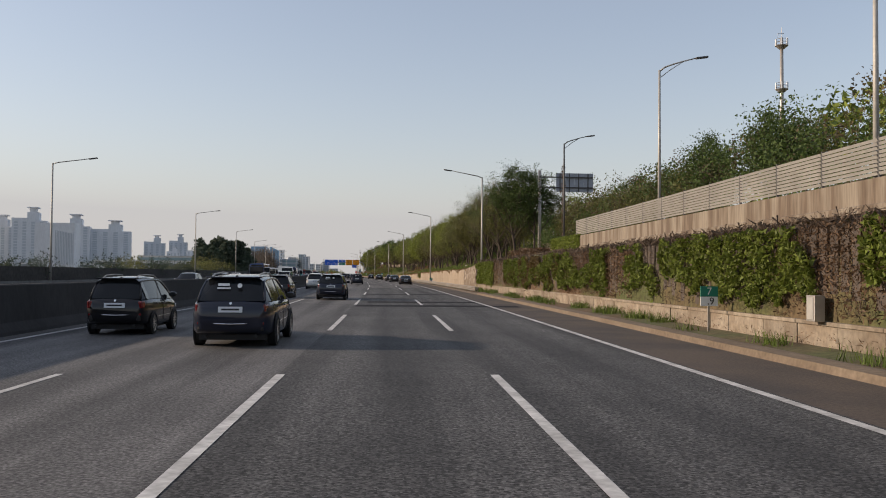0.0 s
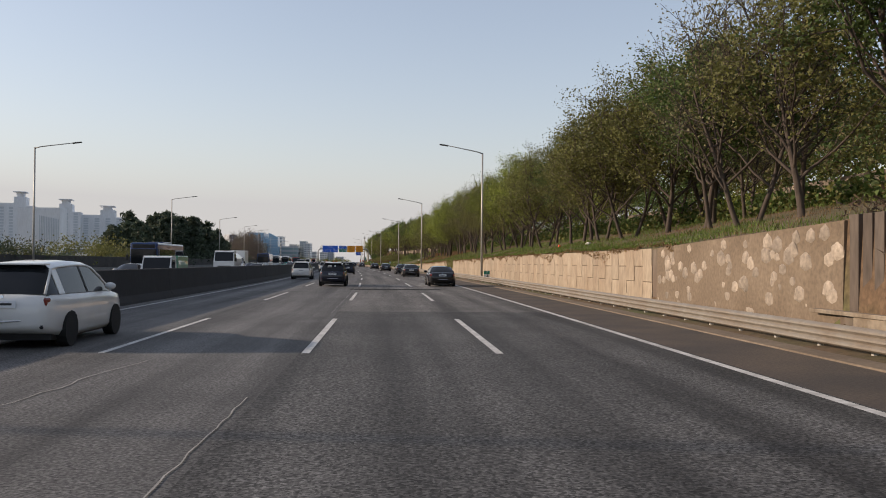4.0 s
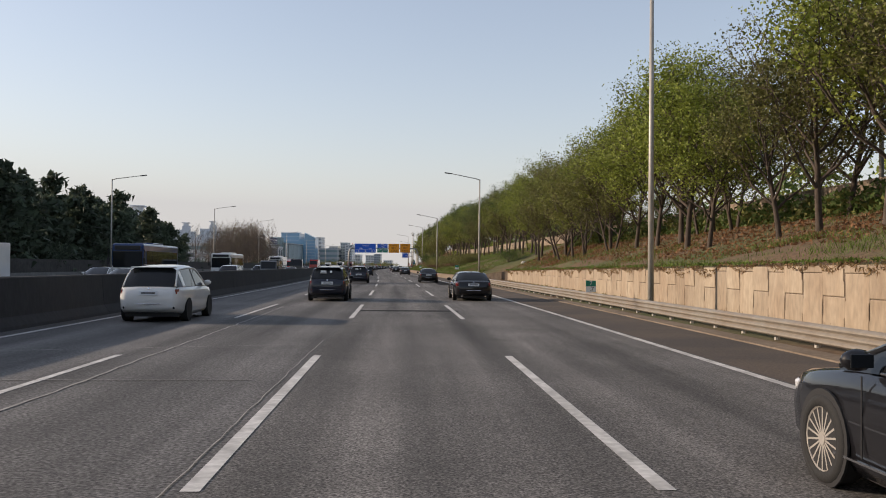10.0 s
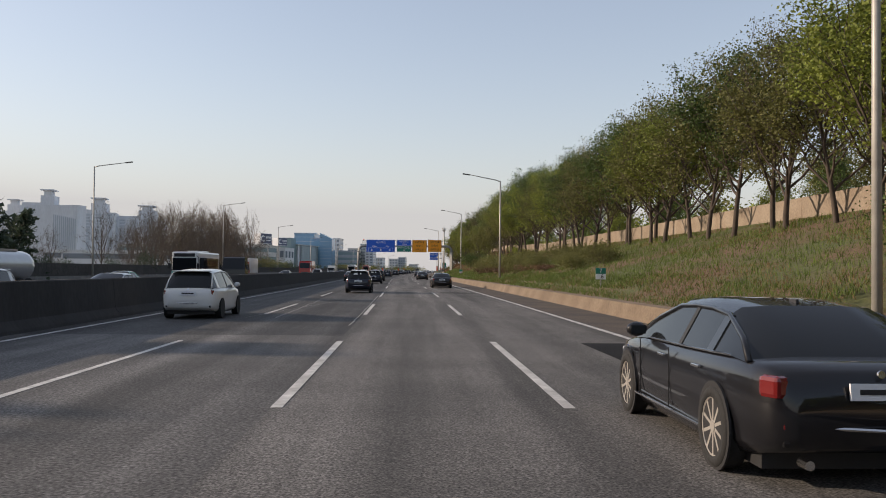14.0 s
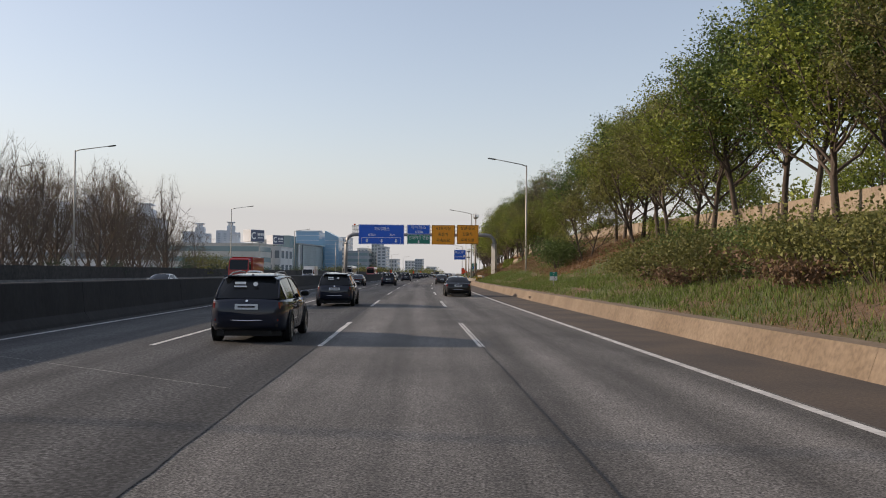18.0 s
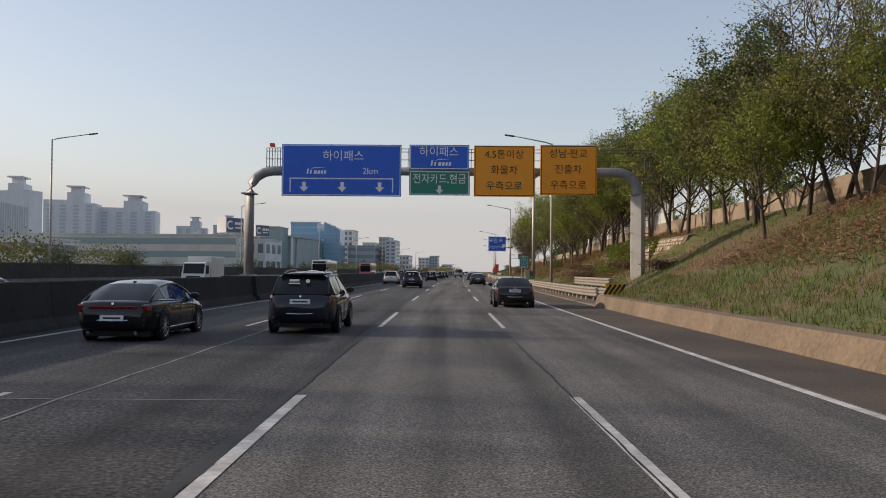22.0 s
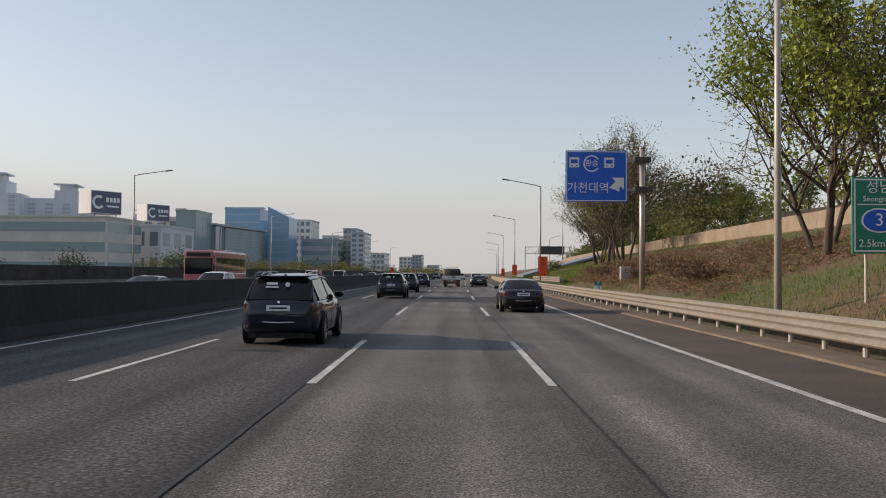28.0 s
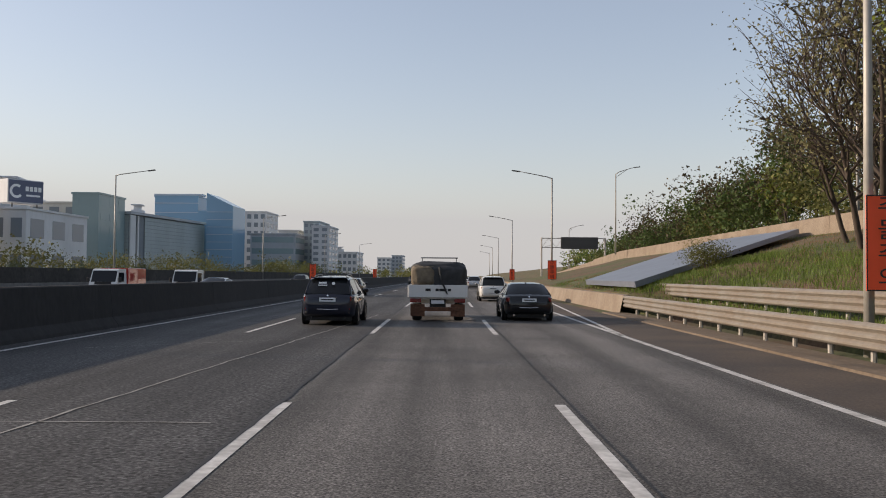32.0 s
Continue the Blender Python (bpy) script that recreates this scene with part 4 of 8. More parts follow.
# ---------- cantilever sign to the station ----------
station = empty("station_sign", M(620, 0, 0), "blue transfer sign on a grey post", "road sign")
bm = nb()
tube(bm, [(11.3, 0.25, 0.0), (11.3, 0.25, 8.95)], 0.17, 0.16, 12)
part("post", bm, STEEL, station, smooth=True)
bm = nb()
tube(bm, [(11.3, 0.25, 8.97), (11.3, 0.25, 9.04)], 0.2, 0.2, 12)
part("post_cap", bm, STEEL, station)
for z in (8.3, 6.6):
    bm = nb()
    box(bm, 6.95, 11.6, 0.1, 0.3, z - 0.08, z + 0.08)
    part("bracket_arm", bm, STEEL, station)
    bm = nb()
    box(bm, 10.8, 11.75, 0.0, 0.5, z - 0.16, z + 0.16, bevel=0.02)
    part("clamp", bm, DARK_STEEL, station)
sign_panel(station, 6.85, 10.4, 5.85, 8.8, SIGN_BLUE, label="blue transfer sign panel")
words("가천대역", 0.66, SIGN_WHITE, station, 8.15, 6.62, -0.012)
words("환승", 0.42, SIGN_WHITE, station, 8.35, 8.05, -0.012)
ring = [(8.35 + 0.48 * math.cos(a), 8.05 + 0.48 * math.sin(a)) for a in np.linspace(0.6, 5.7, 20)]
ring += [(8.35 + 0.41 * math.cos(a), 8.05 + 0.41 * math.sin(a)) for a in np.linspace(5.7, 0.6, 20)]
for i in range(19):
    flat_poly("ring_piece", [ring[i], ring[i + 1], ring[38 - i], ring[39 - i]], SIGN_WHITE, station)
for x in (7.35, 9.35):
    bm = nb()
    box(bm, x - 0.28, x + 0.28, -0.012, 0, 7.82, 8.4, bevel=0.004)
    part("pictogram", bm, SIGN_WHITE, station, "white vehicle pictogram")
    bm = nb()
    box(bm, x - 0.2, x + 0.2, -0.02, -0.012, 8.05, 8.28)
    box(bm, x - 0.2, x - 0.1, -0.02, -0.012, 7.88, 7.96)
    box(bm, x + 0.1, x + 0.2, -0.02, -0.012, 7.88, 7.96)
    part("pictogram_window", bm, SIGN_BLUE, station)
c = math.cos(radians(45))
flat_poly("arrow", [(9.6 + 0.1, 6.55), (9.6 + 0.32, 6.55 - 0.22 + 0.1), (9.98, 6.78), (10.2, 6.56), (10.2, 7.25), (9.5, 7.25), (9.72, 7.02), (9.35, 6.66)], SIGN_WHITE, station)

# ---------- green route sign ----------
route = empty("route_sign", M(594.6, 12.3, 0.95), "green route guide sign on a thin post", "road sign")
for x in (-0.35, 0.35):
    bm = nb()
    tube(bm, [(x, 0.05, -0.6), (x, 0.05, 3.4)], 0.04, 0.04, 8)
    part("post", bm, STEEL, route)
sign_panel(route, -0.75, 0.75, 1.4, 3.55, SIGN_GREEN, label="green sign panel")
words("성남", 0.4, SIGN_WHITE, route, 0, 3.25, -0.012)
words("Seongnam", 0.22, SIGN_WHITE, route, 0, 2.93, -0.012)
bm = nb()
box(bm, -0.6, 0.6, -0.012, 0, 2.76, 2.79)
part("divider", bm, SIGN_WHITE, route)
oval = [(0.5 * math.cos(a), 2.33 + 0.35 * math.sin(a)) for a in np.linspace(0, 6.0, 20)]
flat_poly("shield_rim", oval, SIGN_WHITE, route, -0.010)
flat_poly("route_shield", [(x * 0.9, 2.33 + (z - 2.33) * 0.88) for x, z in oval], SIGN_BLUE, route, -0.022, "blue oval route shield")
words("3", 0.5, SIGN_WHITE, route, 0, 2.33, -0.034)
words("2.5km", 0.3, SIGN_WHITE, route, -0.2, 1.68, -0.012)
flat_poly("arrow", [(0.35, 1.6), (0.42, 1.6), (0.42, 1.75), (0.55, 1.75), (0.55, 1.68), (0.66, 1.8), (0.55, 1.92), (0.55, 1.84), (0.35, 1.84)], SIGN_WHITE, route)


# ---------- distance posts ----------
def km_post(s, o, z, big, small):
    post = empty("distance_post", M(s, o, z), "small green and white distance marker on a thin post", "marker post", "distance posts")
    bm = nb()
    box(bm, -0.03, 0.03, 0.03, 0.07, -0.6, 1.2)
    part("post", bm, STEEL, post)
    bm = nb()
    box(bm, -0.26, 0.26, 0, 0.025, 1.0, 1.3, bevel=0.006)
    part("upper_plate", bm, SIGN_GREEN, post)
    bm = nb()
    box(bm, -0.26, 0.26, 0, 0.025, 0.72, 0.998, bevel=0.006)
    part("lower_plate", bm, SIGN_WHITE, post)
    words(big, 0.3, SIGN_WHITE, post, 0, 1.15, -0.006)
    words(small, 0.3, SIGN_BLACK, post, 0.04, 0.86, -0.006)


for s, o, z, b in ((15.5, 9.35, 0.12, ".9"), (143.5, 9.3, -0.28, ".8"), (230, 9.6, -0.25, ".7"), (313, 9.6, 0.6, ".6"), (414, 9.8, 0.55, ".5"), (548, 9.9, -0.12, ".4"), (631.2, 10.6, -0.1, ".3")):
    km_post(s, o, z, "7", b)


# ---------- orange warning boards ----------
def warning(s, o, z, text, label, wide=0.9, tall=1.95):
    bd = empty("warning_board", M(s, o, z), label, "warning sign", "orange warning boards")
    bm = nb()
    box(bm, -wide / 2, wide / 2, 0, 0.03, 0, tall, bevel=0.01)
    part("board", bm, SIGN_RED, bd)
    bm = nb()
    t = 0.03
    for a, b, c, d in ((-wide / 2, wide / 2, 0, t), (-wide / 2, wide / 2, tall - t, tall), (-wide / 2, -wide / 2 + t, t, tall - t), (wide / 2 - t, wide / 2, t, tall - t)):
        box(bm, a + 0.0, b, -0.006, 0, c, d)
    part("board_edge", bm, SIGN_BLACK, bd)
    for i, ch in enumerate(text):
        words(ch, tall / len(text) * 0.95, SIGN_BLACK, bd, 0, tall * (1 - (i + 0.5) / len(text)), -0.008, wide=1.15)
    bm = nb()
    for zz in (tall * 0.25, tall * 0.75):
        box(bm, -0.14, 0.14, 0.03, 0.3, zz - 0.03, zz + 0.03)
    part("bracket", bm, STEEL, bd)
    return bd


warning(663.6, 9.95, 1.45, "추돌주의", "orange warning board with black letters on a lamp pole", 1.0, 2.1)
warning(733.6, 11.0, 1.4, "추돌주의", "orange warning board with black letters on a lamp pole")
warning(799.6, 11.0, 1.0, "추돌주의", "orange warning board with black letters on a lamp pole")
warning(714, -10.35, 1.33, "추돌주의", "narrow orange warning board on the median barrier", 0.55, 1.2)
warning(768, -10.35, 1.33, "추돌주의", "narrow orange warning board on the median barrier", 0.55, 1.2)
warning(590, -10.4, 1.33, "추돌주의", "narrow orange warning board on the median barrier", 0.5, 1.1)

# ---------- message gantry over the ramp, seen from behind ----------
vms = empty("message_gantry", M(815, -1.0, 0), "steel truss gantry with a dark message board over the ramp", "sign gantry")
for x in (18.6, 31.0):
    for y in (0, 0.9):
        bm = nb()
        tube(bm, [(x, y, 0.0), (x, y, 9.3)], 0.12, 0.12, 8)
        part("leg", bm, STEEL, vms)
for z in (7.4, 9.2):
    for y in (0, 0.9):
        bm = nb()
        box(bm, 18.5, 31.1, y - 0.06, y + 0.06, z - 0.06, z + 0.06)
        part("chord", bm, STEEL, vms)
for i in range(9):
    bm = nb()
    tube(bm, [(18.6 + i * 1.38, 0, 7.4 + (i % 2) * 1.8), (18.6 + (i + 1) * 1.38, 0, 9.2 - (i % 2) * 1.8)], 0.04, 0.04, 6)
    part("diagonal", bm, STEEL, vms)
bm = nb()
box(bm, 22.3, 29.5, -0.7, -0.1, 7.1, 9.4, bevel=0.05)
part("message_board", bm, DARK_STEEL, vms, "dark back of a message board")

# ---------- back of the upper road's sign ----------
board = empty("sign_board_back", M(90, 0, 0), "grey back of a large sign on a tall pole", "road sign")
bm = nb()
tube(bm, [(18.0, 0.2, 2.5), (18.0, 0.2, 13.9)], 0.2, 0.18, 10)
part("post", bm, STEEL, board, smooth=True)
bm = nb()
for k in range(4):
    box(bm, 19.9 + k * 1.1, 20.98 + k * 1.1, 0.0, 0.06, 11.4, 13.6, bevel=0.01)
part("panel", bm, shade("sign_back_grey", (0.33, 0.36, 0.40), 0.5, 0.3, grain=0.08, grain_size=3), board)
for z in (11.9, 13.1):
    bm = nb()
    box(bm, 17.9, 24.2, -0.14, -0.02, z - 0.07, z + 0.07)
    part("bracket_arm", bm, DARK_STEEL, board)
for k in range(4):
    bm = nb()
    box(bm, 20.3 + k * 1.1, 20.4 + k * 1.1, -0.08, -0.01, 11.4, 13.6)
    part("stiffener", bm, DARK_STEEL, board)


# ---------- antenna masts ----------
def mast(s, o, z0, height, label, decks):
    e = empty("antenna_mast", M(s, o, z0), label, "antenna mast", "masts")
    bm = nb()
    tube(bm, [(0, 0, -0.8), (0, 0, height * 0.5), (0, 0, height)], height * 0.018, height * 0.011, 12)
    part("pole", bm, STEEL, e, smooth=True)
    for u in decks:
        z = height * u
        r = height * 0.045
        for dz in (0.0, r * 0.5, r * 1.0):
            bm = nb()
            tube(bm, [(r * math.cos(a), r * math.sin(a), z + dz) for a in np.linspace(0, 2 * math.pi, 13)], 0.03, 0.03, 5)
            part("deck_ring", bm, STEEL, e)
        bm = nb()
        bmesh.ops.create_cone(bm, cap_ends=True, segments=12, radius1=r * 0.4, radius2=r, depth=r * 0.5, matrix=pose(0, 0, z - r * 0.28))
        part("deck", bm, STEEL, e)
        for k in range(6):
            a = k * math.pi / 3
            bm = nb()
            box(bm, -0.09, 0.09, -0.05, 0.05, 0, r * 1.1, pose(r * math.cos(a), r * math.sin(a), z, 0, 0, math.degrees(a) + 90))
            part("antenna", bm, SIGN_WHITE, e)
    bm = nb()
    tube(bm, [(0, 0, height), (0, 0, height * 1.08)], 0.04, 0.015, 5)
    part("rod", bm, STEEL, e)
    bm = nb()
    tube(bm, [(-0.5, 0, height * 0.99), (-0.5, 0, height * 1.03), (0.3, 0, height * 1.03)], 0.04, 0.04, 5)
    part("camera_arm", bm, STEEL, e)
    return e


mast(567, 11.7, 1.2, 14.8, "slim grey communication mast beside a cabinet", (0.955,))
mast(100, 52.0, 15.2, 18.0, "tall grey antenna mast on the wooded hill", (0.62, 0.94))
cab = empty("roadside_cabinet", M(566.0, 10.7, 0.9), "beige metal roadside cabinet on the mast", "cabinet")
bm = nb()
box(bm, -0.3, 0.3, -0.25, 0.25, -0.2, 1.1, bevel=0.02)
part("body", bm, POLE, cab)
bm = nb()
box(bm, -0.26, 0.26, -0.27, -0.25, -0.1, 1.05, bevel=0.01)
part("door", bm, POLE, cab)
bm = nb()
box(bm, 0.4, 0.9, -0.2, 0.2, -0.2, 0.9, bevel=0.02)
part("side_box", bm, DARK_STEEL, cab)


# ---------- plants ----------
def leaf_mesh(name, centres, sizes, mat, rng, flat=0.0, long=1.0, up=None):
    """Many small leaves, each a single pointed blade, from arrays of places and sizes."""
    c = np.asarray(centres, dtype=np.float64)
    n = len(c)
    d = rng.normal(size=(n, 3))
    d[:, 2] *= 1 - flat
    d /= np.linalg.norm(d, axis=1)[:, None]
    e = np.cross(d, rng.normal(size=(n, 3)))
    e /= np.linalg.norm(e, axis=1)[:, None] + 1e-9
    k = np.asarray(sizes)[:, None] * 0.5
    v = np.empty((n, 3, 3))
    v[:, 0] = c - d * k * long * 1.1
    v[:, 1] = c + d * k * long * 0.7 + e * k * 0.95
    v[:, 2] = c + d * k * long * 0.7 - e * k * 0.95
    me = bpy.data.meshes.new(name)
    me.vertices.add(3 * n)
    me.vertices.foreach_set("co", v.reshape(-1))
    me.loops.add(3 * n)
    me.loops.foreach_set("vertex_index", np.arange(3 * n, dtype=np.int32))
    me.polygons.add(n)
    me.polygons.foreach_set("loop_start", np.arange(0, 3 * n, 3, dtype=np.int32))
    me.polygons.foreach_set("loop_total", np.full(n, 3, dtype=np.int32))
    me.update(calc_edges=True)
    me.validate()
    me.materials.append(mat)
    return me


class Wood:
    """Collects tapering branches into one mesh."""

    def __init__(self):
        self.v, self.f = [], []

    def add(self, pts, r0, r1, n=5):
        base = len(self.v)
        m = len(pts)
        for i, p in enumerate(pts):
            d = (pts[min(i + 1, m - 1)] - pts[max(i - 1, 0)]).normalized()
            a = d.cross(Vector((0.3, 0.1, 1)) if abs(d.z) < 0.9 else Vector((1, 0, 0))).normalized()
            b = d.cross(a)
            r = r0 + (r1 - r0) * i / (m - 1)
            for k in range(n):
                w = 2 * math.pi * k / n
                self.v.append(p + (a * math.cos(w) + b * math.sin(w)) * r)
        for i in range(m - 1):
            for k in range(n):
                q = base + i * n + k
                w = base + i * n + (k + 1) % n
                self.f.append((q, w, w + n, q + n))


def bent(rg, p, d, length, bits=3, curl=0.18, lift=0.1):
    pts = [p.copy()]
    d = d.normalized()
    for i in range(bits):
        d = (d + Vector((rg.uniform(-1, 1), rg.uniform(-1, 1), rg.uniform(-0.6, 0.6))) * curl + Vector((0, 0, lift))).normalized()
        p = p + d * length / bits
        pts.append(p.copy())
    return pts, d


def arc(a, b, sag, bits, rg, wander):
    """A limb from a to b that leaves outwards and bends upwards."""
    out = []
    for i in range(bits + 1):
        u = i / bits
        q = a.lerp(b, u)
        q = q + Vector((0, 0, -sag * math.sin(math.pi * u)))
        if 0 < i < bits:
            q = q + Vector((rg.uniform(-1, 1), rg.uniform(-1, 1), rg.uniform(-0.6, 0.6))) * wander
        out.append(q)
    return out


def make_tree(seed, height, spread, leaf_mat, leaves, leaf_size, label, clear=0.25, bark=BARK, limbs=9, clump=0.55, stems=1, twigs=2, category="tree", flat=0.3, group="bank trees", ragged=0.22):
    """A forked trunk whose limbs reach out to a rounded, uneven crown; leaves sit in clumps round the twigs."""
    rg = random.Random(seed)
    rng = np.random.default_rng(seed)
    tree = empty("tree", Matrix(), label, category, group)
    wood = Wood()
    tips = []
    mid = height * (1 + clear) / 2
    tall = height * (1 - clear) / 2

    def crown_point(a, up, k):
        """A place in the crown: bearing, height from -1 to 1, share of the way out."""
        wide = math.sqrt(max(0.05, 1 - up * up)) * (1.08 if up < 0 else 1.0)
        lump = 1 + ragged * noise.noise(Vector((math.cos(a) * 1.6 + seed, math.sin(a) * 1.6, up * 1.8)))
        return Vector((math.cos(a) * spread * wide * k * lump, math.sin(a) * spread * wide * k * lump, mid + tall * up * (0.35 + 0.65 * k) * lump))

    r = height * 0.0105 / math.sqrt(stems) + 0.02
    for st in range(stems):
        b0 = 6.283 * st / stems + 0.4
        base = Vector((0.22 * math.cos(b0), 0.22 * math.sin(b0), -0.35)) if stems > 1 else Vector((0, 0, -0.35))
        lean = Vector((math.cos(b0) * 0.28, math.sin(b0) * 0.28, 1)) if stems > 1 else Vector((rg.uniform(-0.13, 0.13), rg.uniform(-0.13, 0.13), 1))
        pts, d = bent(rg, base, lean, height * 0.62, 6, 0.07, 0.03)
        wood.add(pts, r * 1.25, r * 0.42, 7)
        n = max(3, limbs // stems)
        for i in range(n + 2):
            # forks crowd low on the trunk, where the crown begins
            u = (clear * 0.85 + (0.60 - clear * 0.85) * ((i + rg.random() * 0.6) / (n + 2)) ** 1.25) / 0.62
            x = min(5.99, u * 6)
            k = int(x)
            p = pts[k].lerp(pts[k + 1], x - k)
            a = i * 2.4 + b0 + rg.uniform(-0.4, 0.4)
            up = -0.55 + 1.4 * (i + rg.random() * 0.5) / (n + 2)
            tip = crown_point(a, min(0.9, up + 0.2), rg.uniform(0.62, 0.82))
            q = arc(p, tip, (tip - p).length * rg.uniform(0.03, 0.13), 5, rg, 0.12)
            wood.add(q, r * 0.62 * (1.2 - u * 0.6), 0.018, 5)
            for j in range(6):
                y = (0.28 + 0.72 * j / 5) * 5
                kk = min(4, int(y))
                p2 = q[kk].lerp(q[kk + 1], y - kk)
                a2 = a + rg.uniform(-0.85, 0.85)
                t2 = crown_point(a2, max(-0.95, min(0.97, up + 0.25 + rg.uniform(-0.5, 0.55))), rg.uniform(0.8, 1.06))
                t2 = p2 + (t2 - p2) * min(1.0, spread * 0.85 / max(0.1, (t2 - p2).length))
                q3 = arc(p2, t2, 0.1, 3, rg, 0.12)
                wood.add(q3, 0.026, 0.01, 3)
                tips += [q3[1], q3[2], q3[3], q3[3]]
                d3 = (q3[3] - q3[1]).normalized()
                for t in range(twigs):
                    q4, _ = bent(rg, q3[rg.randint(1, 3)], d3 + Vector((rg.uniform(-1, 1), rg.uniform(-1, 1), rg.uniform(-0.4, 0.9))), spread * rg.uniform(0.16, 0.32), 1, 0.2, 0.05)
                    wood.add(q4, 0.012, 0.005, 3)
                    tips.append(q4[-1])
    mesh_ob("trunk", wood.v, wood.f, bark, tree, True)
    if leaves:
        tp = np.array([tuple(t) for t in tips])
        w = 0.25 + rng.random(len(tp)) ** 1.4
        pick = rng.choice(len(tp), size=leaves, p=w / w.sum())
        c = tp[pick] + rng.normal(size=(leaves, 3)) * clump * np.array([0.5, 0.5, 0.34])
        # shade leaves deep in the crown are larger than those at its edge
        rad = np.sqrt((c[:, 0] / spread) ** 2 + (c[:, 1] / spread) ** 2 + ((c[:, 2] - mid) / tall) ** 2)
        grow = 1.55 - 0.8 * np.clip(rad, 0, 1)
        me = leaf_mesh("crown", c, leaf_size * grow * rng.uniform(0.6, 1.3, leaves), leaf_mat, rng, flat)
        o = new("crown", me)
        o.parent = tree
    return tree


def make_pine(seed, height, spread, label, mat=LEAF_PINE):
    rg = random.Random(seed)
    rng = np.random.default_rng(seed)
    tree = empty("pine_tree", Matrix(), label, "tree", "far verge pines")
    wood = Wood()
    pts, _ = bent(rg, Vector((0, 0, -0.3)), Vector((rg.uniform(-0.1, 0.1), rg.uniform(-0.1, 0.1), 1)), height, 7, 0.05, 0.02)
    wood.add(pts[:-1], 0.16, 0.03, 6)
    cs = []
    for i in range(34):
        u = 0.06 + 0.90 * i / 34
        x = u * 7
        k = min(6, int(x))
        p = pts[k].lerp(pts[k + 1], x - k)
        a = i * 2.4
        ln = spread * (1.05 - u) ** 0.7 * rg.uniform(0.6, 1.15) + 0.25
        q, d = bent(rg, p, Vector((math.cos(a), math.sin(a), rg.uniform(-0.1, 0.45))), ln, 3, 0.12, 0.06)
        wood.add(q, 0.04, 0.01, 4)
        for w in np.linspace(0.3, 1.0, 5):
            y = w * 3
            kk = min(2, int(y))
            c = q[kk].lerp(q[kk + 1], y - kk)
            cs.append(np.array(c) + rng.normal(size=(10, 3)) * np.array([0.3, 0.3, 0.2]) * (0.6 + 0.25 * ln))
    mesh_ob("trunk", wood.v, wood.f, BARK, tree, True)
    c = np.concatenate(cs)
    o = new("crown", leaf_mesh("crown", c, rng.uniform(0.22, 0.46, len(c)), mat, rng, 0.2, 2.4))
    o.parent = tree
    return tree


def place(source, places, rg, turn=True, wide=1.0):
    """Copies of a source thing at (s, offset, height, scale); the first place takes the source itself."""
    for i, (s, o, z, k) in enumerate(places):
        m = M(s, o, z, rg.uniform(0, 360) if turn else 0) @ Matrix.Diagonal((k * wide * rg.uniform(0.93, 1.07), k * wide * rg.uniform(0.93, 1.07), k, 1))
        if i == 0:
            source.matrix_basis = m
        else:
            c = copy_thing(source, Matrix())
            c.matrix_basis = m


rg = random.Random(11)
kinds = [
    make_tree(1, 9.0, 3.3, LEAF_SPRING, 12000, 0.145, "slender bank tree with fresh spring-green leaves", 0.24, twigs=3),
    make_tree(2, 9.5, 3.2, LEAF_SPRING, 9000, 0.135, "slender bank tree with thin light-green leaves", 0.27, twigs=4),
    make_tree(3, 9.2, 3.3, LEAF_OLIVE, 10500, 0.14, "bank tree with sparse olive-brown young leaves", 0.22, twigs=4),
    make_tree(4, 9.6, 3.3, LEAF_DARK, 12500, 0.15, "bank tree with dark green leaves", 0.31, twigs=2),
    make_tree(5, 9.0, 3.3, LEAF_BUD, 4200, 0.12, "nearly bare bank tree with pale buds", 0.2, twigs=7, stems=2, limbs=12),
    make_tree(6, 8.6, 3.6, LEAF_OLIVE, 11500, 0.145, "broad bank tree with olive-green leaves", 0.16, stems=2, twigs=3),
]


def kind_at(s):
    x = rg.random()
    if s < 145:
        return (2 if x < 0.42 else 3 if x < 0.66 else 5 if x < 0.86 else 4)
    if s < 190:
        return (0 if x < 0.25 else 2 if x < 0.6 else 4 if x < 0.72 else 5) if s < 183 else (4 if x < 0.7 else 2)
    if s < 225:
        return (4 if x < (0.75 if s < 204 else 0.25) else 2 if x < 0.8 else 0)
    if s < 300:
        return (5 if x < 0.3 else 0 if x < 0.7 else 1)
    if s < 420:
        return (3 if x < 0.35 else 0 if x < 0.6 else 2)
    return (3 if x < 0.22 else 0 if x < 0.62 else 5 if x < 0.85 else 2)


spots = {i: [] for i in range(6)}


def put_tree(s, o, k, kind=None):
    if s > 96 and abs(o - upper(s)[0]) < 0.7:
        o = upper(s)[0] - 0.9
    spots[kind_at(s) if kind is None else kind].append((s, o, slope_z(s, o) - 0.05, k))


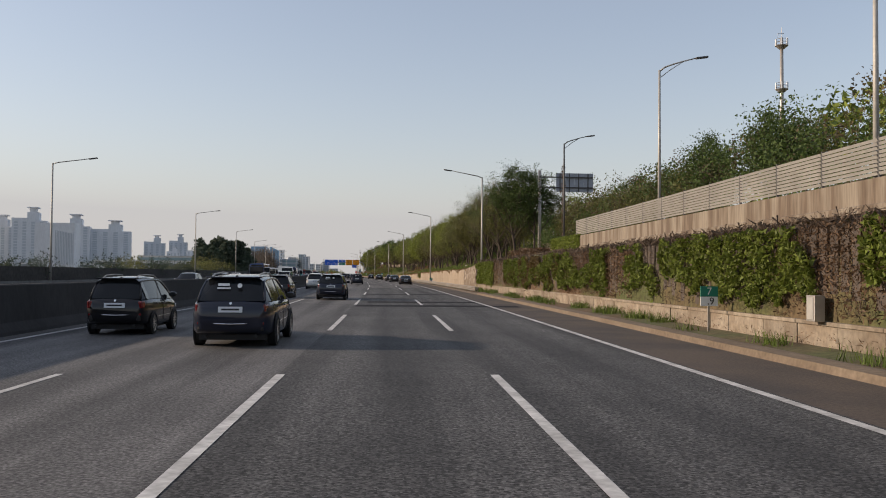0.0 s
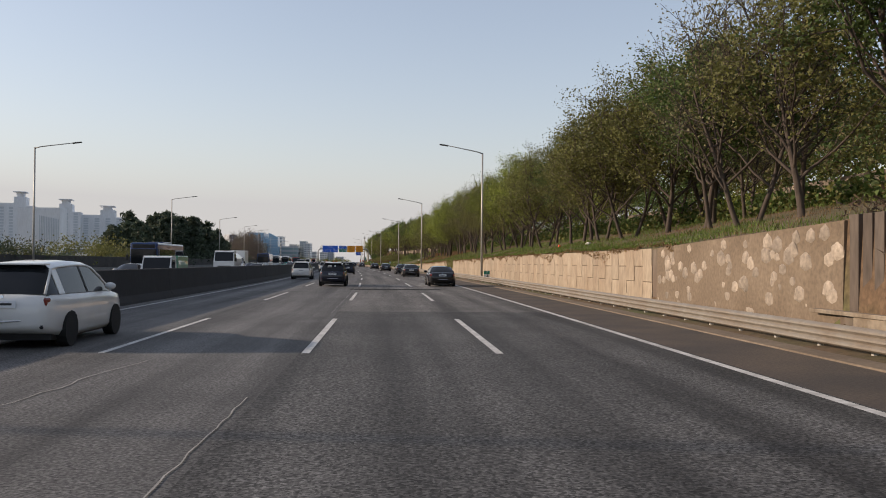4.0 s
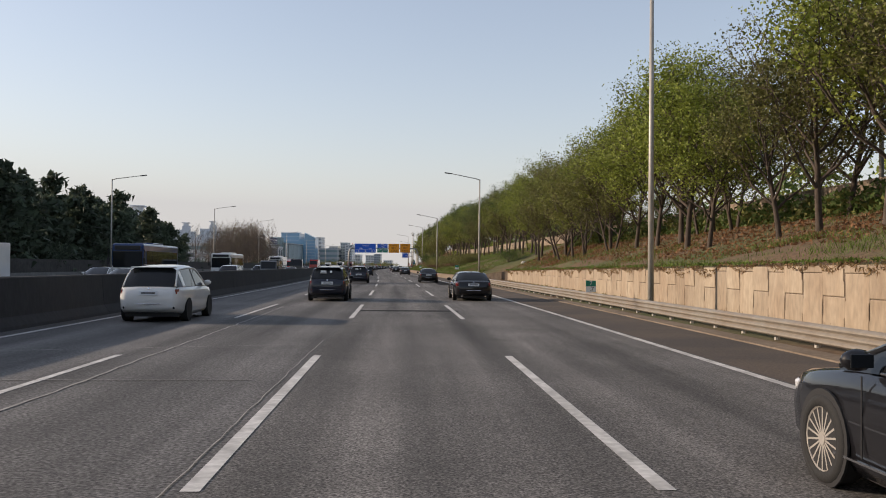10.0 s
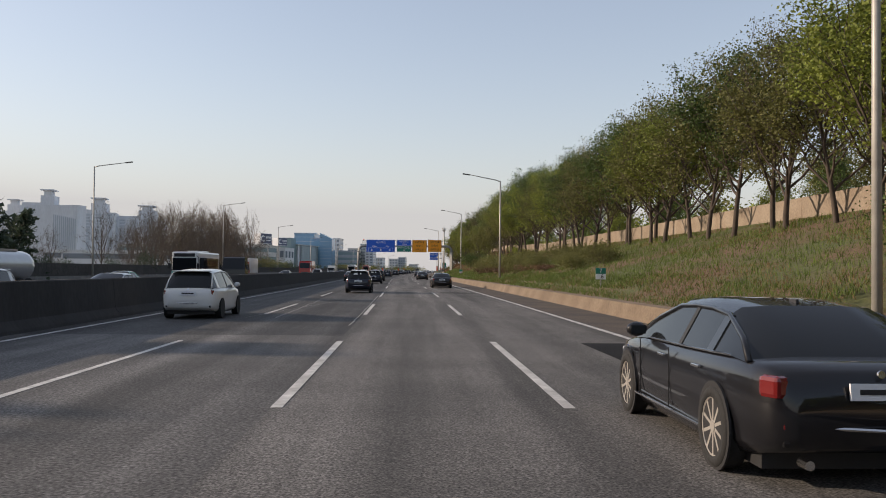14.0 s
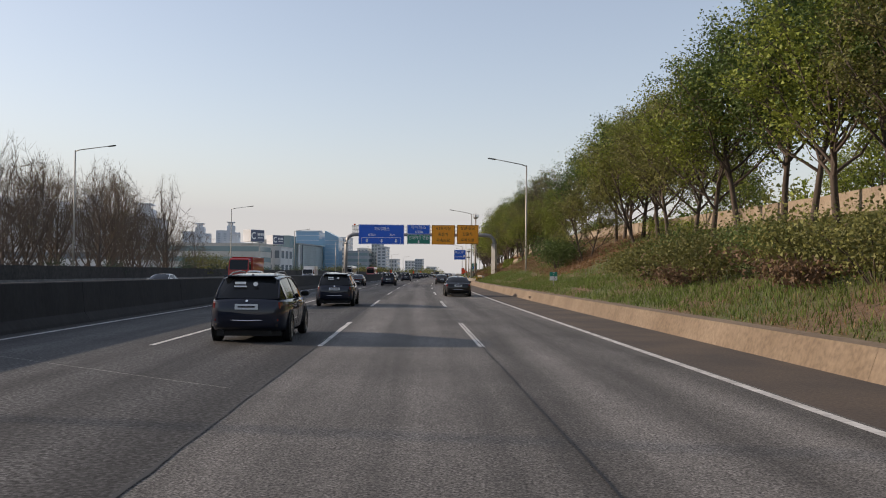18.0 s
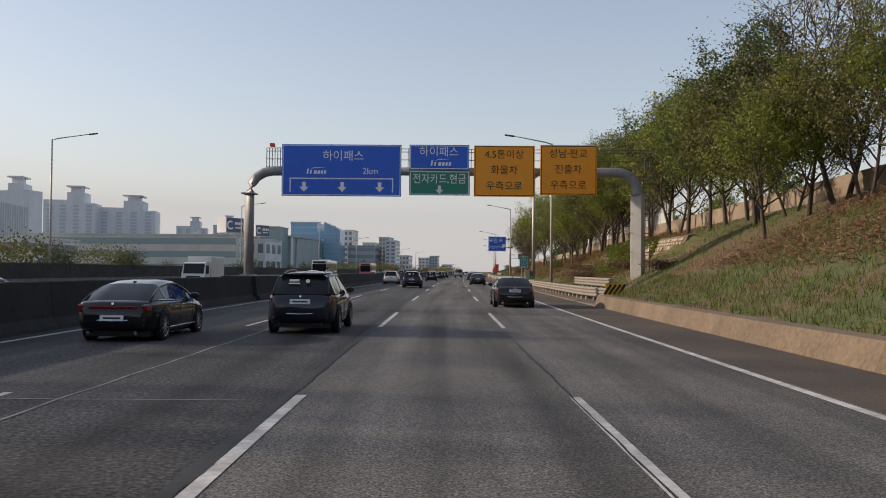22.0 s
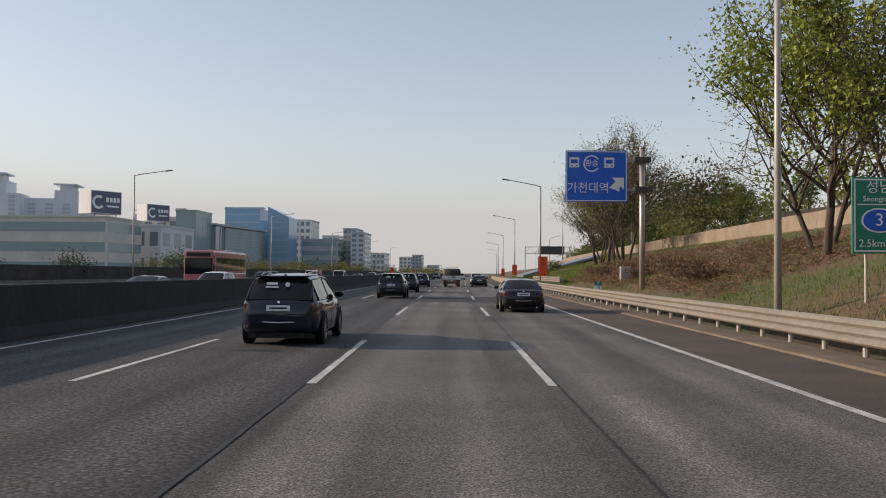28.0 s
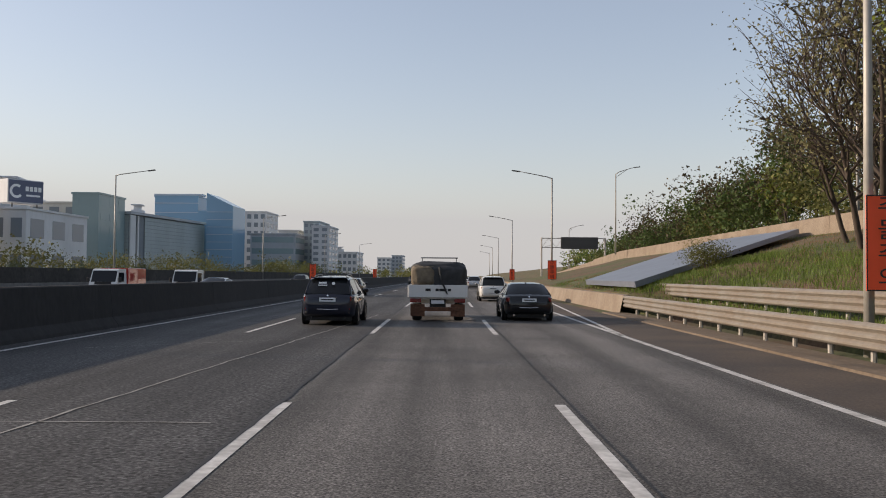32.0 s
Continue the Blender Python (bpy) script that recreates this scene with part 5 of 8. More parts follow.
s = 92.0
while s < 300:
    put_tree(s + rg.uniform(-1, 1), lerp(s, [92, 140, 300], [15.5, 14.6, 17.0]) + rg.uniform(-1.0, 1.0), rg.uniform(0.85, 1.12) * lerp(s, [200, 240], [1.0, 1.06]))
    if rg.random() < 0.55:
        put_tree(s + rg.uniform(-2, 2), lerp(s, [92, 300], [18.3, 19.5]) + rg.uniform(-0.8, 0.8), rg.uniform(0.85, 1.15))
    s += 4.4
while s < 492:
    put_tree(s + rg.uniform(-1, 1), upper(s)[0] - 2.2 + rg.uniform(-0.8, 0.8), rg.uniform(1.0, 1.15) * lerp(s, [360, 400, 455, 470], [1.0, 1.15, 1.1, 0.82]))
    if rg.random() < (0.06 if s < 430 else 0.3):
        put_tree(s + rg.uniform(-2, 2), upper(s)[0] - 5.5 + rg.uniform(-1.2, 0.8), rg.uniform(0.6, 0.85))
    s += 4.1 if s < 436 or s > 470 else 40
while s < 585:
    put_tree(s + rg.uniform(-1, 1), upper(s)[0] - 2.2 + rg.uniform(-1.4, 0.9), rg.uniform(1.2, 1.5) * lerp(s, [492, 515, 530, 550, 562], [0.78, 0.83, 0.88, 0.92, 0.98]))
    if rg.random() < 0.3:
        put_tree(s + rg.uniform(-2, 2), upper(s)[0] - (5.5 if s > 545 else 2.9) + rg.uniform(-1.2, 0.8), rg.uniform(0.9, 1.15))
    s += 4.6
for s, o, k, kd in ((440, 20.0, 1.2, 3), (462, 20.0, 1.1, 3), (468, 19.2, 0.85, 0), (465, 17.6, 0.5, 0), (487, 19.8, 1.3, 4), (498, 19.6, 1.28, 3), (503, 19.2, 1.15, 0)):
    put_tree(s, o, k, kd)
for s, o, k, kd in ((609, 17.0, 1.5, 0), (613, 18.5, 1.35, 4), (606, 19.5, 1.2, 4)):
    put_tree(s, o, k, kd)
for s, o, k, kd in ((660, 18.0, 1.55, 4), (664, 18.6, 1.45, 4), (668, 17.6, 1.4, 1), (671, 18.8, 1.4, 4), (680, 18.4, 1.5, 4), (683.5, 19.2, 1.45, 4), (687, 20.2, 1.2, 4)):
    put_tree(s, o, k * 0.98, kd)
for i, src in enumerate(kinds):
    place(src, spots[i], rg, wide=1.08)

# trees beyond the upper road
far_kinds = [make_tree(21, 12.0, 4.2, LEAF_DARK, 4600, 0.31, "tall dark green tree on the wooded hill", 0.15, clump=1.0, twigs=1, group="hill trees"),
             make_tree(22, 11.0, 4.0, LEAF_OLIVE, 4600, 0.31, "olive-brown tree on the wooded hill", 0.15, clump=1.0, twigs=1, group="hill trees"),
             make_tree(23, 11.5, 4.2, LEAF_SPRING, 4600, 0.31, "light green tree on the wooded hill", 0.15, clump=1.0, twigs=1, group="hill trees")]
spots3 = {0: [], 1: [], 2: []}
for i in range(30):
    s = rg.uniform(30, 260)
    o = rg.uniform(34, 62)
    spots3[rg.choice((0, 0, 1, 2))].append((s, o, slope_z(s, o) - 0.2, rg.uniform(0.7, 1.0)))
for i in range(20):
    s = rg.uniform(700, 960)
    o = rg.uniform(42, 75)
    spots3[rg.choice((0, 1, 2))].append((s, o, slope_z(s, o) - 0.2, rg.uniform(0.7, 1.0)))
for i in range(16):
    s = rg.uniform(260, 700)
    o = rg.uniform(36, 50)
    spots3[rg.choice((0, 1, 2))].append((s, o, slope_z(s, o) - 0.2, rg.uniform(0.55, 0.85)))
for i, src in enumerate(far_kinds):
    place(src, spots3[i], rg)


def woods(name, places, mat, label, seed, size=0.8, per=150, r=(3.2, 3.2, 3.4)):
    """Far woods: crowns of many leaf clumps, one body."""
    rng = np.random.default_rng(seed)
    cs, ks = [], []
    for s, o, z, k in places:
        p = np.array(P(s, o, z + 5.5 * k))
        lobes = rng.normal(size=(9, 3)) * np.array(r) * 0.55 * k
        pick = rng.integers(0, 9, per)
        d = rng.normal(size=(per, 3))
        d /= np.linalg.norm(d, axis=1)[:, None]
        cs.append(p + lobes[pick] + d * (rng.random((per, 1)) ** 0.4) * 1.7 * k)
        ks.append(rng.uniform(0.5, 1.3, per) * size * k)
    me = leaf_mesh(name, np.concatenate(cs), np.concatenate(ks), mat, rng, 0.2)
    return tagged(new(name, me), label, "woods", kind="stuff")


for j, (mat, nm) in enumerate(((LEAF_DARK, "dark green"), (LEAF_OLIVE, "olive-brown"), (LEAF_SPRING, "fresh green"))):
    pl = []
    for i in range(150):
        s = rg.uniform(20, 1150)
        o = rg.uniform(50, 150) if s < 320 or s > 640 else rg.uniform(60, 130)
        pl.append((s, o, slope_z(min(s, 1000), o) - 1.0, rg.uniform(0.8, 1.3)))
    woods("woods", pl, mat, nm + " woods covering the hillside behind the upper road", 50 + j)

for j, (mat, nm) in enumerate(((leaf_shade("leaf_budding_brown", (0.105, 0.085, 0.045)), "budding brown"), (LEAF_DARK, "dark green"))):
    pl = []
    for i in range(46):
        s, o = rg.uniform(30, 190), rg.uniform(34, 50)
        pl.append((s, o, slope_z(s, o) - 0.5 + 0.08 * (o - 34), rg.uniform(0.75, 1.1)))
    woods("woods", pl, mat, nm + " woods on the near hillside behind the deck fence", 56 + j, 0.3, 700)

pl = []
for i in range(26):
    s, o = rg.uniform(88, 150), rg.uniform(31.5, 42)
    pl.append((s, o, slope_z(s, o) - 0.8, rg.uniform(0.8, 1.15)))
woods("woods", pl, LEAF_OLIVE, "olive and brown woods beside the upper road's sign", 62, 0.3, 700)

for j, (mat, nm) in enumerate(((LEAF_OLIVE, "olive-brown"), (LEAF_DARK, "dark green"))):
    pl = []
    for i in range(40):
        s, o = rg.uniform(715, 930), rg.uniform(39, 62)
        pl.append((s, o, slope_z(s, o) - 1.0, rg.uniform(0.75, 1.15)))
    woods("woods", pl, mat, nm + " woods on the hill beyond the ramp", 58 + j, 0.5, 300)

rg9 = random.Random(909)
for j, (mat, nm, n) in enumerate(((LEAF_DARK, "dark green", 34), (bpy.data.materials["leaf_budding_brown"], "budding brown", 30))):
    pl = []
    for i in range(n):
        s, o = rg9.uniform(722, 900), rg9.uniform(40, 56)
        pl.append((s, o, slope_z(s, o) + lerp(s, [722, 760, 790, 830, 900], [1.5, 1.3, -0.2, -1.4, -2.5]), rg9.uniform(0.85, 1.3) * lerp(s, [722, 760, 900], [1.25, 1.25, 1.0])))
    woods("woods", pl, mat, nm + " tall woods on the rise behind the ramp", 64 + j, 0.36, 480)

# pines, bare trees and shrubs beyond the far verge
pines = [make_pine(31, 10.0, 3.0, "dark evergreen tree behind the far verge"), make_pine(32, 8.5, 3.3, "dense dark evergreen tree behind the far verge"), make_pine(33, 11.0, 2.8, "tall ragged evergreen tree behind the far verge")]
pspots = {0: [], 1: [], 2: []}
s = 215.0
while s < 364:
    for o in (verge(s) - 5.5, verge(s) - 10):
        pspots[rg.randint(0, 2)].append((s + rg.uniform(-1.5, 1.5), o + rg.uniform(-1.5, 1.5), -0.3, rg.uniform(0.74, 0.97) * lerp(s, [215, 245, 280, 322, 345], [0.8, 1.15, 1.48, 1.42, 1.15])))
    s += 4.2
for i, src in enumerate(pines):
    place(src, pspots[i], rg)
bare = [make_tree(41, 13.0, 3.6, LEAF_BUD, 500, 0.1, "bare grey-brown tree behind the far verge", 0.15, BARK_PALE, limbs=11, twigs=9, group="far verge bare trees"),
        make_tree(42, 12.0, 3.9, LEAF_BUD, 400, 0.1, "bare spreading tree behind the far verge", 0.12, BARK_PALE, limbs=11, twigs=9, stems=2, group="far verge bare trees")]
bspots = {0: [], 1: []}
s = 408.0
while s < 508:
    for o in (-40.5, -45):
        bspots[rg.randint(0, 1)].append((s + rg.uniform(-2, 2), o + rg.uniform(-2, 2), -0.4, rg.uniform(0.8, 1.15) * lerp(s, [408, 450, 495, 508], [0.8, 1.15, 1.2, 0.7])))
    s += 5.0
for s in (360, 366, 372, 380):
    bspots[0].append((s, -44, -0.4, 0.55))
for i, src in enumerate(bare):
    place(src, bspots[i], rg)


def bush(seed, label, mat, n=900, r=(1.6, 1.4, 1.1), size=0.2, category="shrub", group="shrubs"):
    rng = np.random.default_rng(seed)
    rg2 = random.Random(seed)
    e = empty("shrub", Matrix(), label, category, group)
    w = Wood()
    lob = []
    for i in range(9):
        a = i * 0.7 * 2
        tip = Vector((math.cos(a) * r[0] * rg2.uniform(0.2, 0.8), math.sin(a) * r[1] * rg2.uniform(0.2, 0.8), r[2] * rg2.uniform(0.6, 1.5)))
        w.add([Vector((0, 0, -0.2)), tip * 0.5 + Vector((0, 0, 0.1)), tip], 0.03, 0.008, 4)
        lob.append(tuple(tip))
    mesh_ob("stem", w.v, w.f, BARK, e)
    lob = np.array(lob)
    c = lob[rng.integers(0, 9, n)] + rng.normal(size=(n, 3)) * np.array(r) * 0.33
    c[:, 2] = np.abs(c[:, 2])
    o = new("foliage", leaf_mesh("foliage", c, rng.uniform(0.6, 1.3, n) * size, mat, rng))
    o.parent = e
    return e


bushes = [bush(61, "rounded dark green shrub on the grass bank", LEAF_DARK, 3000, (2.0, 1.6, 1.2), 0.11), bush(62, "olive green shrub on the grass bank", LEAF_OLIVE, 3000, (1.8, 1.5, 1.0), 0.105),
          bush(63, "bright green low shrub on the bank", LEAF_SPRING, 2200, (1.5, 1.3, 0.9), 0.1), bush(64, "brown withered brush on the bank", BRUSH, 1500, (1.9, 1.5, 0.4), 0.13)]
sp = {0: [(433, 13.6, 1.05, 1.5), (437, 14.2, 0.9, 1.7), (441, 15.2, 0.9, 1.3), (395, 13.5, 1, 1.1), (389, 14.5, 1, 1.0), (384, 13.0, 1, 0.9), (292, 14.2, 0, 0.8), (74, 20.5, 0, 1.0), (80, 22, 0, 1.1), (86, 19, 0, 0.9)],
      1: [(362, 12.4, 0, 1.1), (366, 12.8, 0, 1.25), (376, 12.2, 0, 1.2), (381, 12.6, 0, 1.35), (387, 12.0, 0, 1.25), (392, 12.9, 0, 1.4), (397, 12.2, 0, 1.2), (402, 13.0, 0, 1.1), (332, 12.6, 0, 0.9), (346, 14.6, 0, 1.2), (353, 12.9, 0, 1.0), (360, 14.2, 0, 1.2), (367, 15.2, 0, 1.1), (374, 12.8, 0, 1.0), (398, 14.5, 1, 1.15), (378, 14.0, 1, 1.2), (372, 15.0, 1, 1.2), (366, 13.5, 1, 1.0), (340, 13.5, 1, 1.0), (334, 14.5, 1, 1.1), (328, 13.8, 1, 0.9), (404, 12.5, 1, 0.7), (350, 15.5, 1, 1.1), (560, 14, 0, 0.8), (690, 14, 0, 0.8)],
      2: [(128, 21.5, 0, 0.9), (112, 19.3, 0, 0.9), (146, 19.5, 0, 1.0), (415, 20, 0, 1.0), (425, 20.5, 0, 1.1), (300, 18.5, 0, 0.8), (514, 13.2, 0, 0.9), (680, 20, 0, 0.8), (460, 18, 0, 1.0), (470, 19, 0, 1.1)],
      3: [(379, 11.8, 0, 1.3), (384, 13.6, 0, 1.4), (390, 11.9, 0, 1.3), (395, 13.8, 0, 1.3), (370, 12.0, 0, 1.2), (345, 12.8, 0, 1.0), (356, 13.2, 0, 1.1), (369, 12.6, 0, 1.0), (616, 13.5, 0, 1.0), (622, 14.5, 0, 1.1), (628, 15.5, 0, 1.1), (634, 14.0, 0, 1.1), (640, 15.5, 0, 1.2), (646, 14.0, 0, 1.1), (651, 16.0, 0, 1.2), (656, 14.5, 0, 1.0), (560, 17.5, 0, 0.9), (548, 16.0, 0, 0.9), (528, 13.6, 0, 1.0), (531, 14.6, 0, 1.0), (510, 14.2, 0, 1.0), (496, 13.2, 0, 0.8), (538, 14, 0, 0.8)]}
for i, src in enumerate(bushes):
    low = [(s, o - (0.5 if 325 < s < 450 else 0.0), k * (0.8 if 325 < s < 450 else 1.0)) for s, o, z, k in sp[i]]
    place(src, [(s, o, slope_z(s, o) - 0.1, k) for s, o, k in low], rg)
verge_bush = [bush(65, "dark straggling bush over the far verge wall", LEAF_PINE, 850, (1.9, 1.5, 1.5), 0.2, group="far verge shrubs"), bush(66, "yellow-green spring shrub behind the far verge", LEAF_OLIVE, 850, (2.4, 2.0, 1.6), 0.2, group="far verge shrubs")]
place(verge_bush[0], [(s + rg.uniform(-1.5, 1.5), verge(s) - 1.6 + rg.uniform(-0.6, 0.4), 0.7 + rg.uniform(-0.3, 0.6), rg.uniform(0.55, 1.1)) for s in list(range(40, 170, 8)) + list(range(170, 365, 16)) + list(range(368, 760, 16))], rg)
place(verge_bush[1], [(s + rg.uniform(-2, 2), verge(s) - 3.5 + rg.uniform(-2, 1), 0.3, rg.uniform(0.8, 1.5)) for s in list(range(120, 180, 9)) + list(range(196, 240, 4)) + list(range(505, 560, 8)) + list(range(690, 900, 7))], rg)


def scatter(name, n, s0, s1, mat, label, seed, tall=(0.12, 0.4), cover=None, category="grass", lo=0.2, hi=None):
    """Tufts of blades over the bank, one body."""
    rng = np.random.default_rng(seed)
    rg2 = random.Random(seed)
    v, f = [], []
    tries = 0
    while len(f) < n and tries < n * 4:
        tries += 1
        s = rg2.uniform(s0, s1)
        w = toe(s) + lo
        top = upper(s)[0] - 0.5 if hi is None else toe(s) + hi
        o = w + (top - w) * rg2.random()
        if cover and not cover(s, o):
            continue
        z = slope_z(s, o) if o > toe(s) else 0.12
        p = P(s, o, z - 0.03)
        for b in range(4):
            a = rg2.uniform(0, 6.28)
            h = rg2.uniform(*tall)
            wd = 0.008 + 0.028 * h
            dx, dy = math.cos(a) * wd, math.sin(a) * wd
            q = p + Vector((rg2.uniform(-0.3, 0.3), rg2.uniform(-0.3, 0.3), 0))
            i = len(v)
            v += [q + Vector((-dx, -dy, 0)), q + Vector((dx, dy, 0)), q + Vector((rg2.uniform(-0.5, 0.5) * h, rg2.uniform(-0.5, 0.5) * h, h))]
            f.append((i, i + 1, i + 2))
    return tagged(mesh_ob(name, v, f, mat), label, category, kind="stuff")


def green(s, o):
    return noise.noise(Vector((s / 14, o / 6, 1.0))) > -0.12 - (0.3 if 295 < s < 480 else 0) + (0.25 if 418 < s < 450 and o > 12 else 0)


def dry(s, o):
    return noise.noise(Vector((s / 14, o / 6, 1.0))) < 0.12 - (0.2 if 295 < s < 480 else 0)


scatter("grass", 38000, 90, 300, GRASS, "green spring grass on the bank above the wall", 71, (0.06, 0.24), cover=lambda s, o: green(s, o) and (s < 212 or noise.noise(Vector((s / 5, o / 2, 7.0))) > 0.2))
scatter("dry_grass", 25000, 90, 300, GRASS_DRY, "dry straw-coloured grass on the bank", 72, (0.05, 0.2), cover=dry)
scatter("grass", 115000, 291, 488, GRASS, "green weeds and grass on the open bank", 73, (0.08, 0.30), cover=green)
scatter("dry_grass", 60000, 291, 488, GRASS_DRY, "dry straw-coloured grass on the open bank", 74, (0.05, 0.2), cover=dry)
scatter("grass", 48000, 490, 720, GRASS, "green grass beside the guardrail", 75, (0.07, 0.26), cover=green)
scatter("dry_grass", 36000, 490, 720, GRASS_DRY, "brown dry grass beside the guardrail", 76, (0.06, 0.22), cover=dry)
scatter("grass", 56000, 291, 488, GRASS, "bright weeds along the kerb wall", 79, (0.07, 0.24), hi=3.0)
scatter("grass", 46000, 490, 720, GRASS, "short bright weeds on the bank by the guardrail", 80, (0.08, 0.26), cover=lambda s, o: noise.noise(Vector((s / 11, o / 5, 4.0))) > (-0.15 if s < 600 or s > 645 else 0.12), hi=9.0)
scatter("grass", 26000, 652, 692, GRASS, "lush green grass and weeds behind the double guardrail", 83, (0.1, 0.34), cover=lambda s, o: noise.noise(Vector((s / 6, o / 3, 8.0))) > -0.25, hi=8.5)
scatter("weeds", 5200, -6, 86, GRASS, "low weeds at the foot of the ivy wall", 77, (0.08, 0.4), cover=lambda s, o: noise.noise(Vector((s / 2.5, o, 3.0))) > 0.2, lo=-1.1, hi=-0.12, category="weeds")
scatter("weeds", 1500, 100, 291, GRASS_DRY, "dry weeds behind the guardrail", 78, (0.08, 0.3), lo=-1.2, hi=-0.05, category="weeds")

# fallen leaves on the bare patch under the trees
def litter(name, n, boxes, mat, label, seed):
    rng = np.random.default_rng(seed)
    c = []
    for s0, s1, o0, o1 in boxes:
        for i in range(n):
            s, o = rng.uniform(s0, s1), rng.uniform(o0, o1)
            c.append(tuple(P(s, o, slope_z(s, o) + 0.03)))
    return tagged(new(name, leaf_mesh(name, c, rng.uniform(0.1, 0.22, len(c)), mat, rng, 0.8)), label, "leaf litter", kind="stuff")


litter("leaf_litter", 3600, ((212, 240, 13.5, 19.8), (240, 270, 14.0, 20.0), (265, 288, 14.5, 20.0), (420, 446, 12, 19), (452, 484, 13, 20), (612, 660, 12, 22), (520, 560, 13, 20)), leaf_shade("fallen_leaf_rust", (0.23, 0.12, 0.062)), "rust-brown fallen leaves on the bank", 81)

def withered(n, s0, s1, o0, o1, label, seed, mat):
    """Dead vines and stalks lying over a slope, one body."""
    rng = np.random.default_rng(seed)
    c = []
    while len(c) < n:
        s, o = rng.uniform(s0, s1), rng.uniform(o0, o1)
        if noise.noise(Vector((s / 6, o / 3, seed * 1.0))) > -0.18:
            c.append(tuple(P(s, o, slope_z(s, o) + rng.random() ** 2 * 0.4)))
    return tagged(new("dead_brush", leaf_mesh("dead_brush", c, rng.uniform(0.025, 0.06, n), mat, rng, 0.4, 7.0)), label, "dead brush", kind="stuff")


DEAD_VINE = leaf_shade("dead_vine_tan", (0.225, 0.135, 0.08), 0.45)
withered(26000, 428, 484, 12.0, 21.5, "tan and pink-brown dead vines over the steep bank", 141, DEAD_VINE)
withered(24000, 606, 660, 11.5, 21.0, "brown dead vines and cuttings on the bank", 142, DEAD_VINE)
withered(15000, 505, 575, 11.5, 20.0, "red-brown dead stalks on the bank behind the guardrail", 143, leaf_shade("dead_stalk_rust", (0.20, 0.092, 0.05), 0.45))
withered(4000, 366, 386, 12.5, 19.0, "tan dead vines between the shrubs", 144, DEAD_VINE)

# dry roots and grass that hang over the top of the panel wall
rng_f = np.random.default_rng(161)
for mat, n, size, lng, label in ((GRASS_DRY, 9000, 0.035, 6.0, "dry straw and roots hanging over the panel wall"), (DEAD_VINE, 5000, 0.03, 8.0, "brown dead roots hanging over the panel wall"), (GRASS, 6000, 0.05, 4.0, "green weeds on the lip of the panel wall")):
    c = []
    while len(c) < n:
        s = rng_f.uniform(98, 290)
        hang = 0.22 + 0.5 * noise.noise(Vector((s / 1.7, 5.0, 1.0))) + 0.35 * noise.noise(Vector((s / 7.0, 2.0, 1.0)))
        d = rng_f.random()
        if hang * d < -0.05:
            continue
        c.append(tuple(P(s, toe(s) - 0.05 + (0.0 if d > 0.35 else 0.5 * rng_f.random()), toe_top(s) + 0.12 - (max(0.0, hang) * d * 1.2 if mat is not GRASS else 0.0))))
    tagged(new("wall_fringe", leaf_mesh("wall_fringe", np.array(c), rng_f.uniform(0.6, 1.4, n) * size, mat, rng_f, 0.0, lng)), label, "dry grass", kind="stuff")
scatter("grass", 26000, 98, 290, GRASS, "fresh green grass above the panel wall", 84, (0.07, 0.26), cover=lambda s, o: noise.noise(Vector((s / 8, o / 2.5, 5.0))) > -0.1, hi=4.5)


# ---------- ivy ----------
def ivy(name, s0, s1, o, z0, z1, n, label, seed, mat=LEAF_IVY, hang=0.5, thick=0.18, gaps=0.05, size=0.2, long=1.0):
    rng = np.random.default_rng(seed)
    c = []
    while len(c) < n:
        s, u = rng.uniform(s0, s1), rng.random()
        z = z0 + (z1 - z0) * u ** 0.8
        edge = noise.noise(Vector((s / 2.2, seed, 0.0)))
        if z < z0 + hang * (0.5 + edge) or noise.noise(Vector((s / 1.6, z / 1.1, seed))) < gaps - 0.4 or noise.noise(Vector((s / 7, z / 5, seed + 9))) < -0.28 + gaps:
            continue
        c.append(tuple(P(s, o - rng.random() ** 2 * thick, z + rng.normal() * 0.03)))
    c = np.array(c)
    return tagged(new(name, leaf_mesh(name, c, rng.uniform(0.6, 1.3, len(c)) * size, mat, rng, 0.0, long)), label, "ivy", kind="stuff")


BARE = ((26.4, 29.6), (62.8, 70.2), (9.0, 10.2), (2.0, 3.0))   # stretches of wall with no leaves


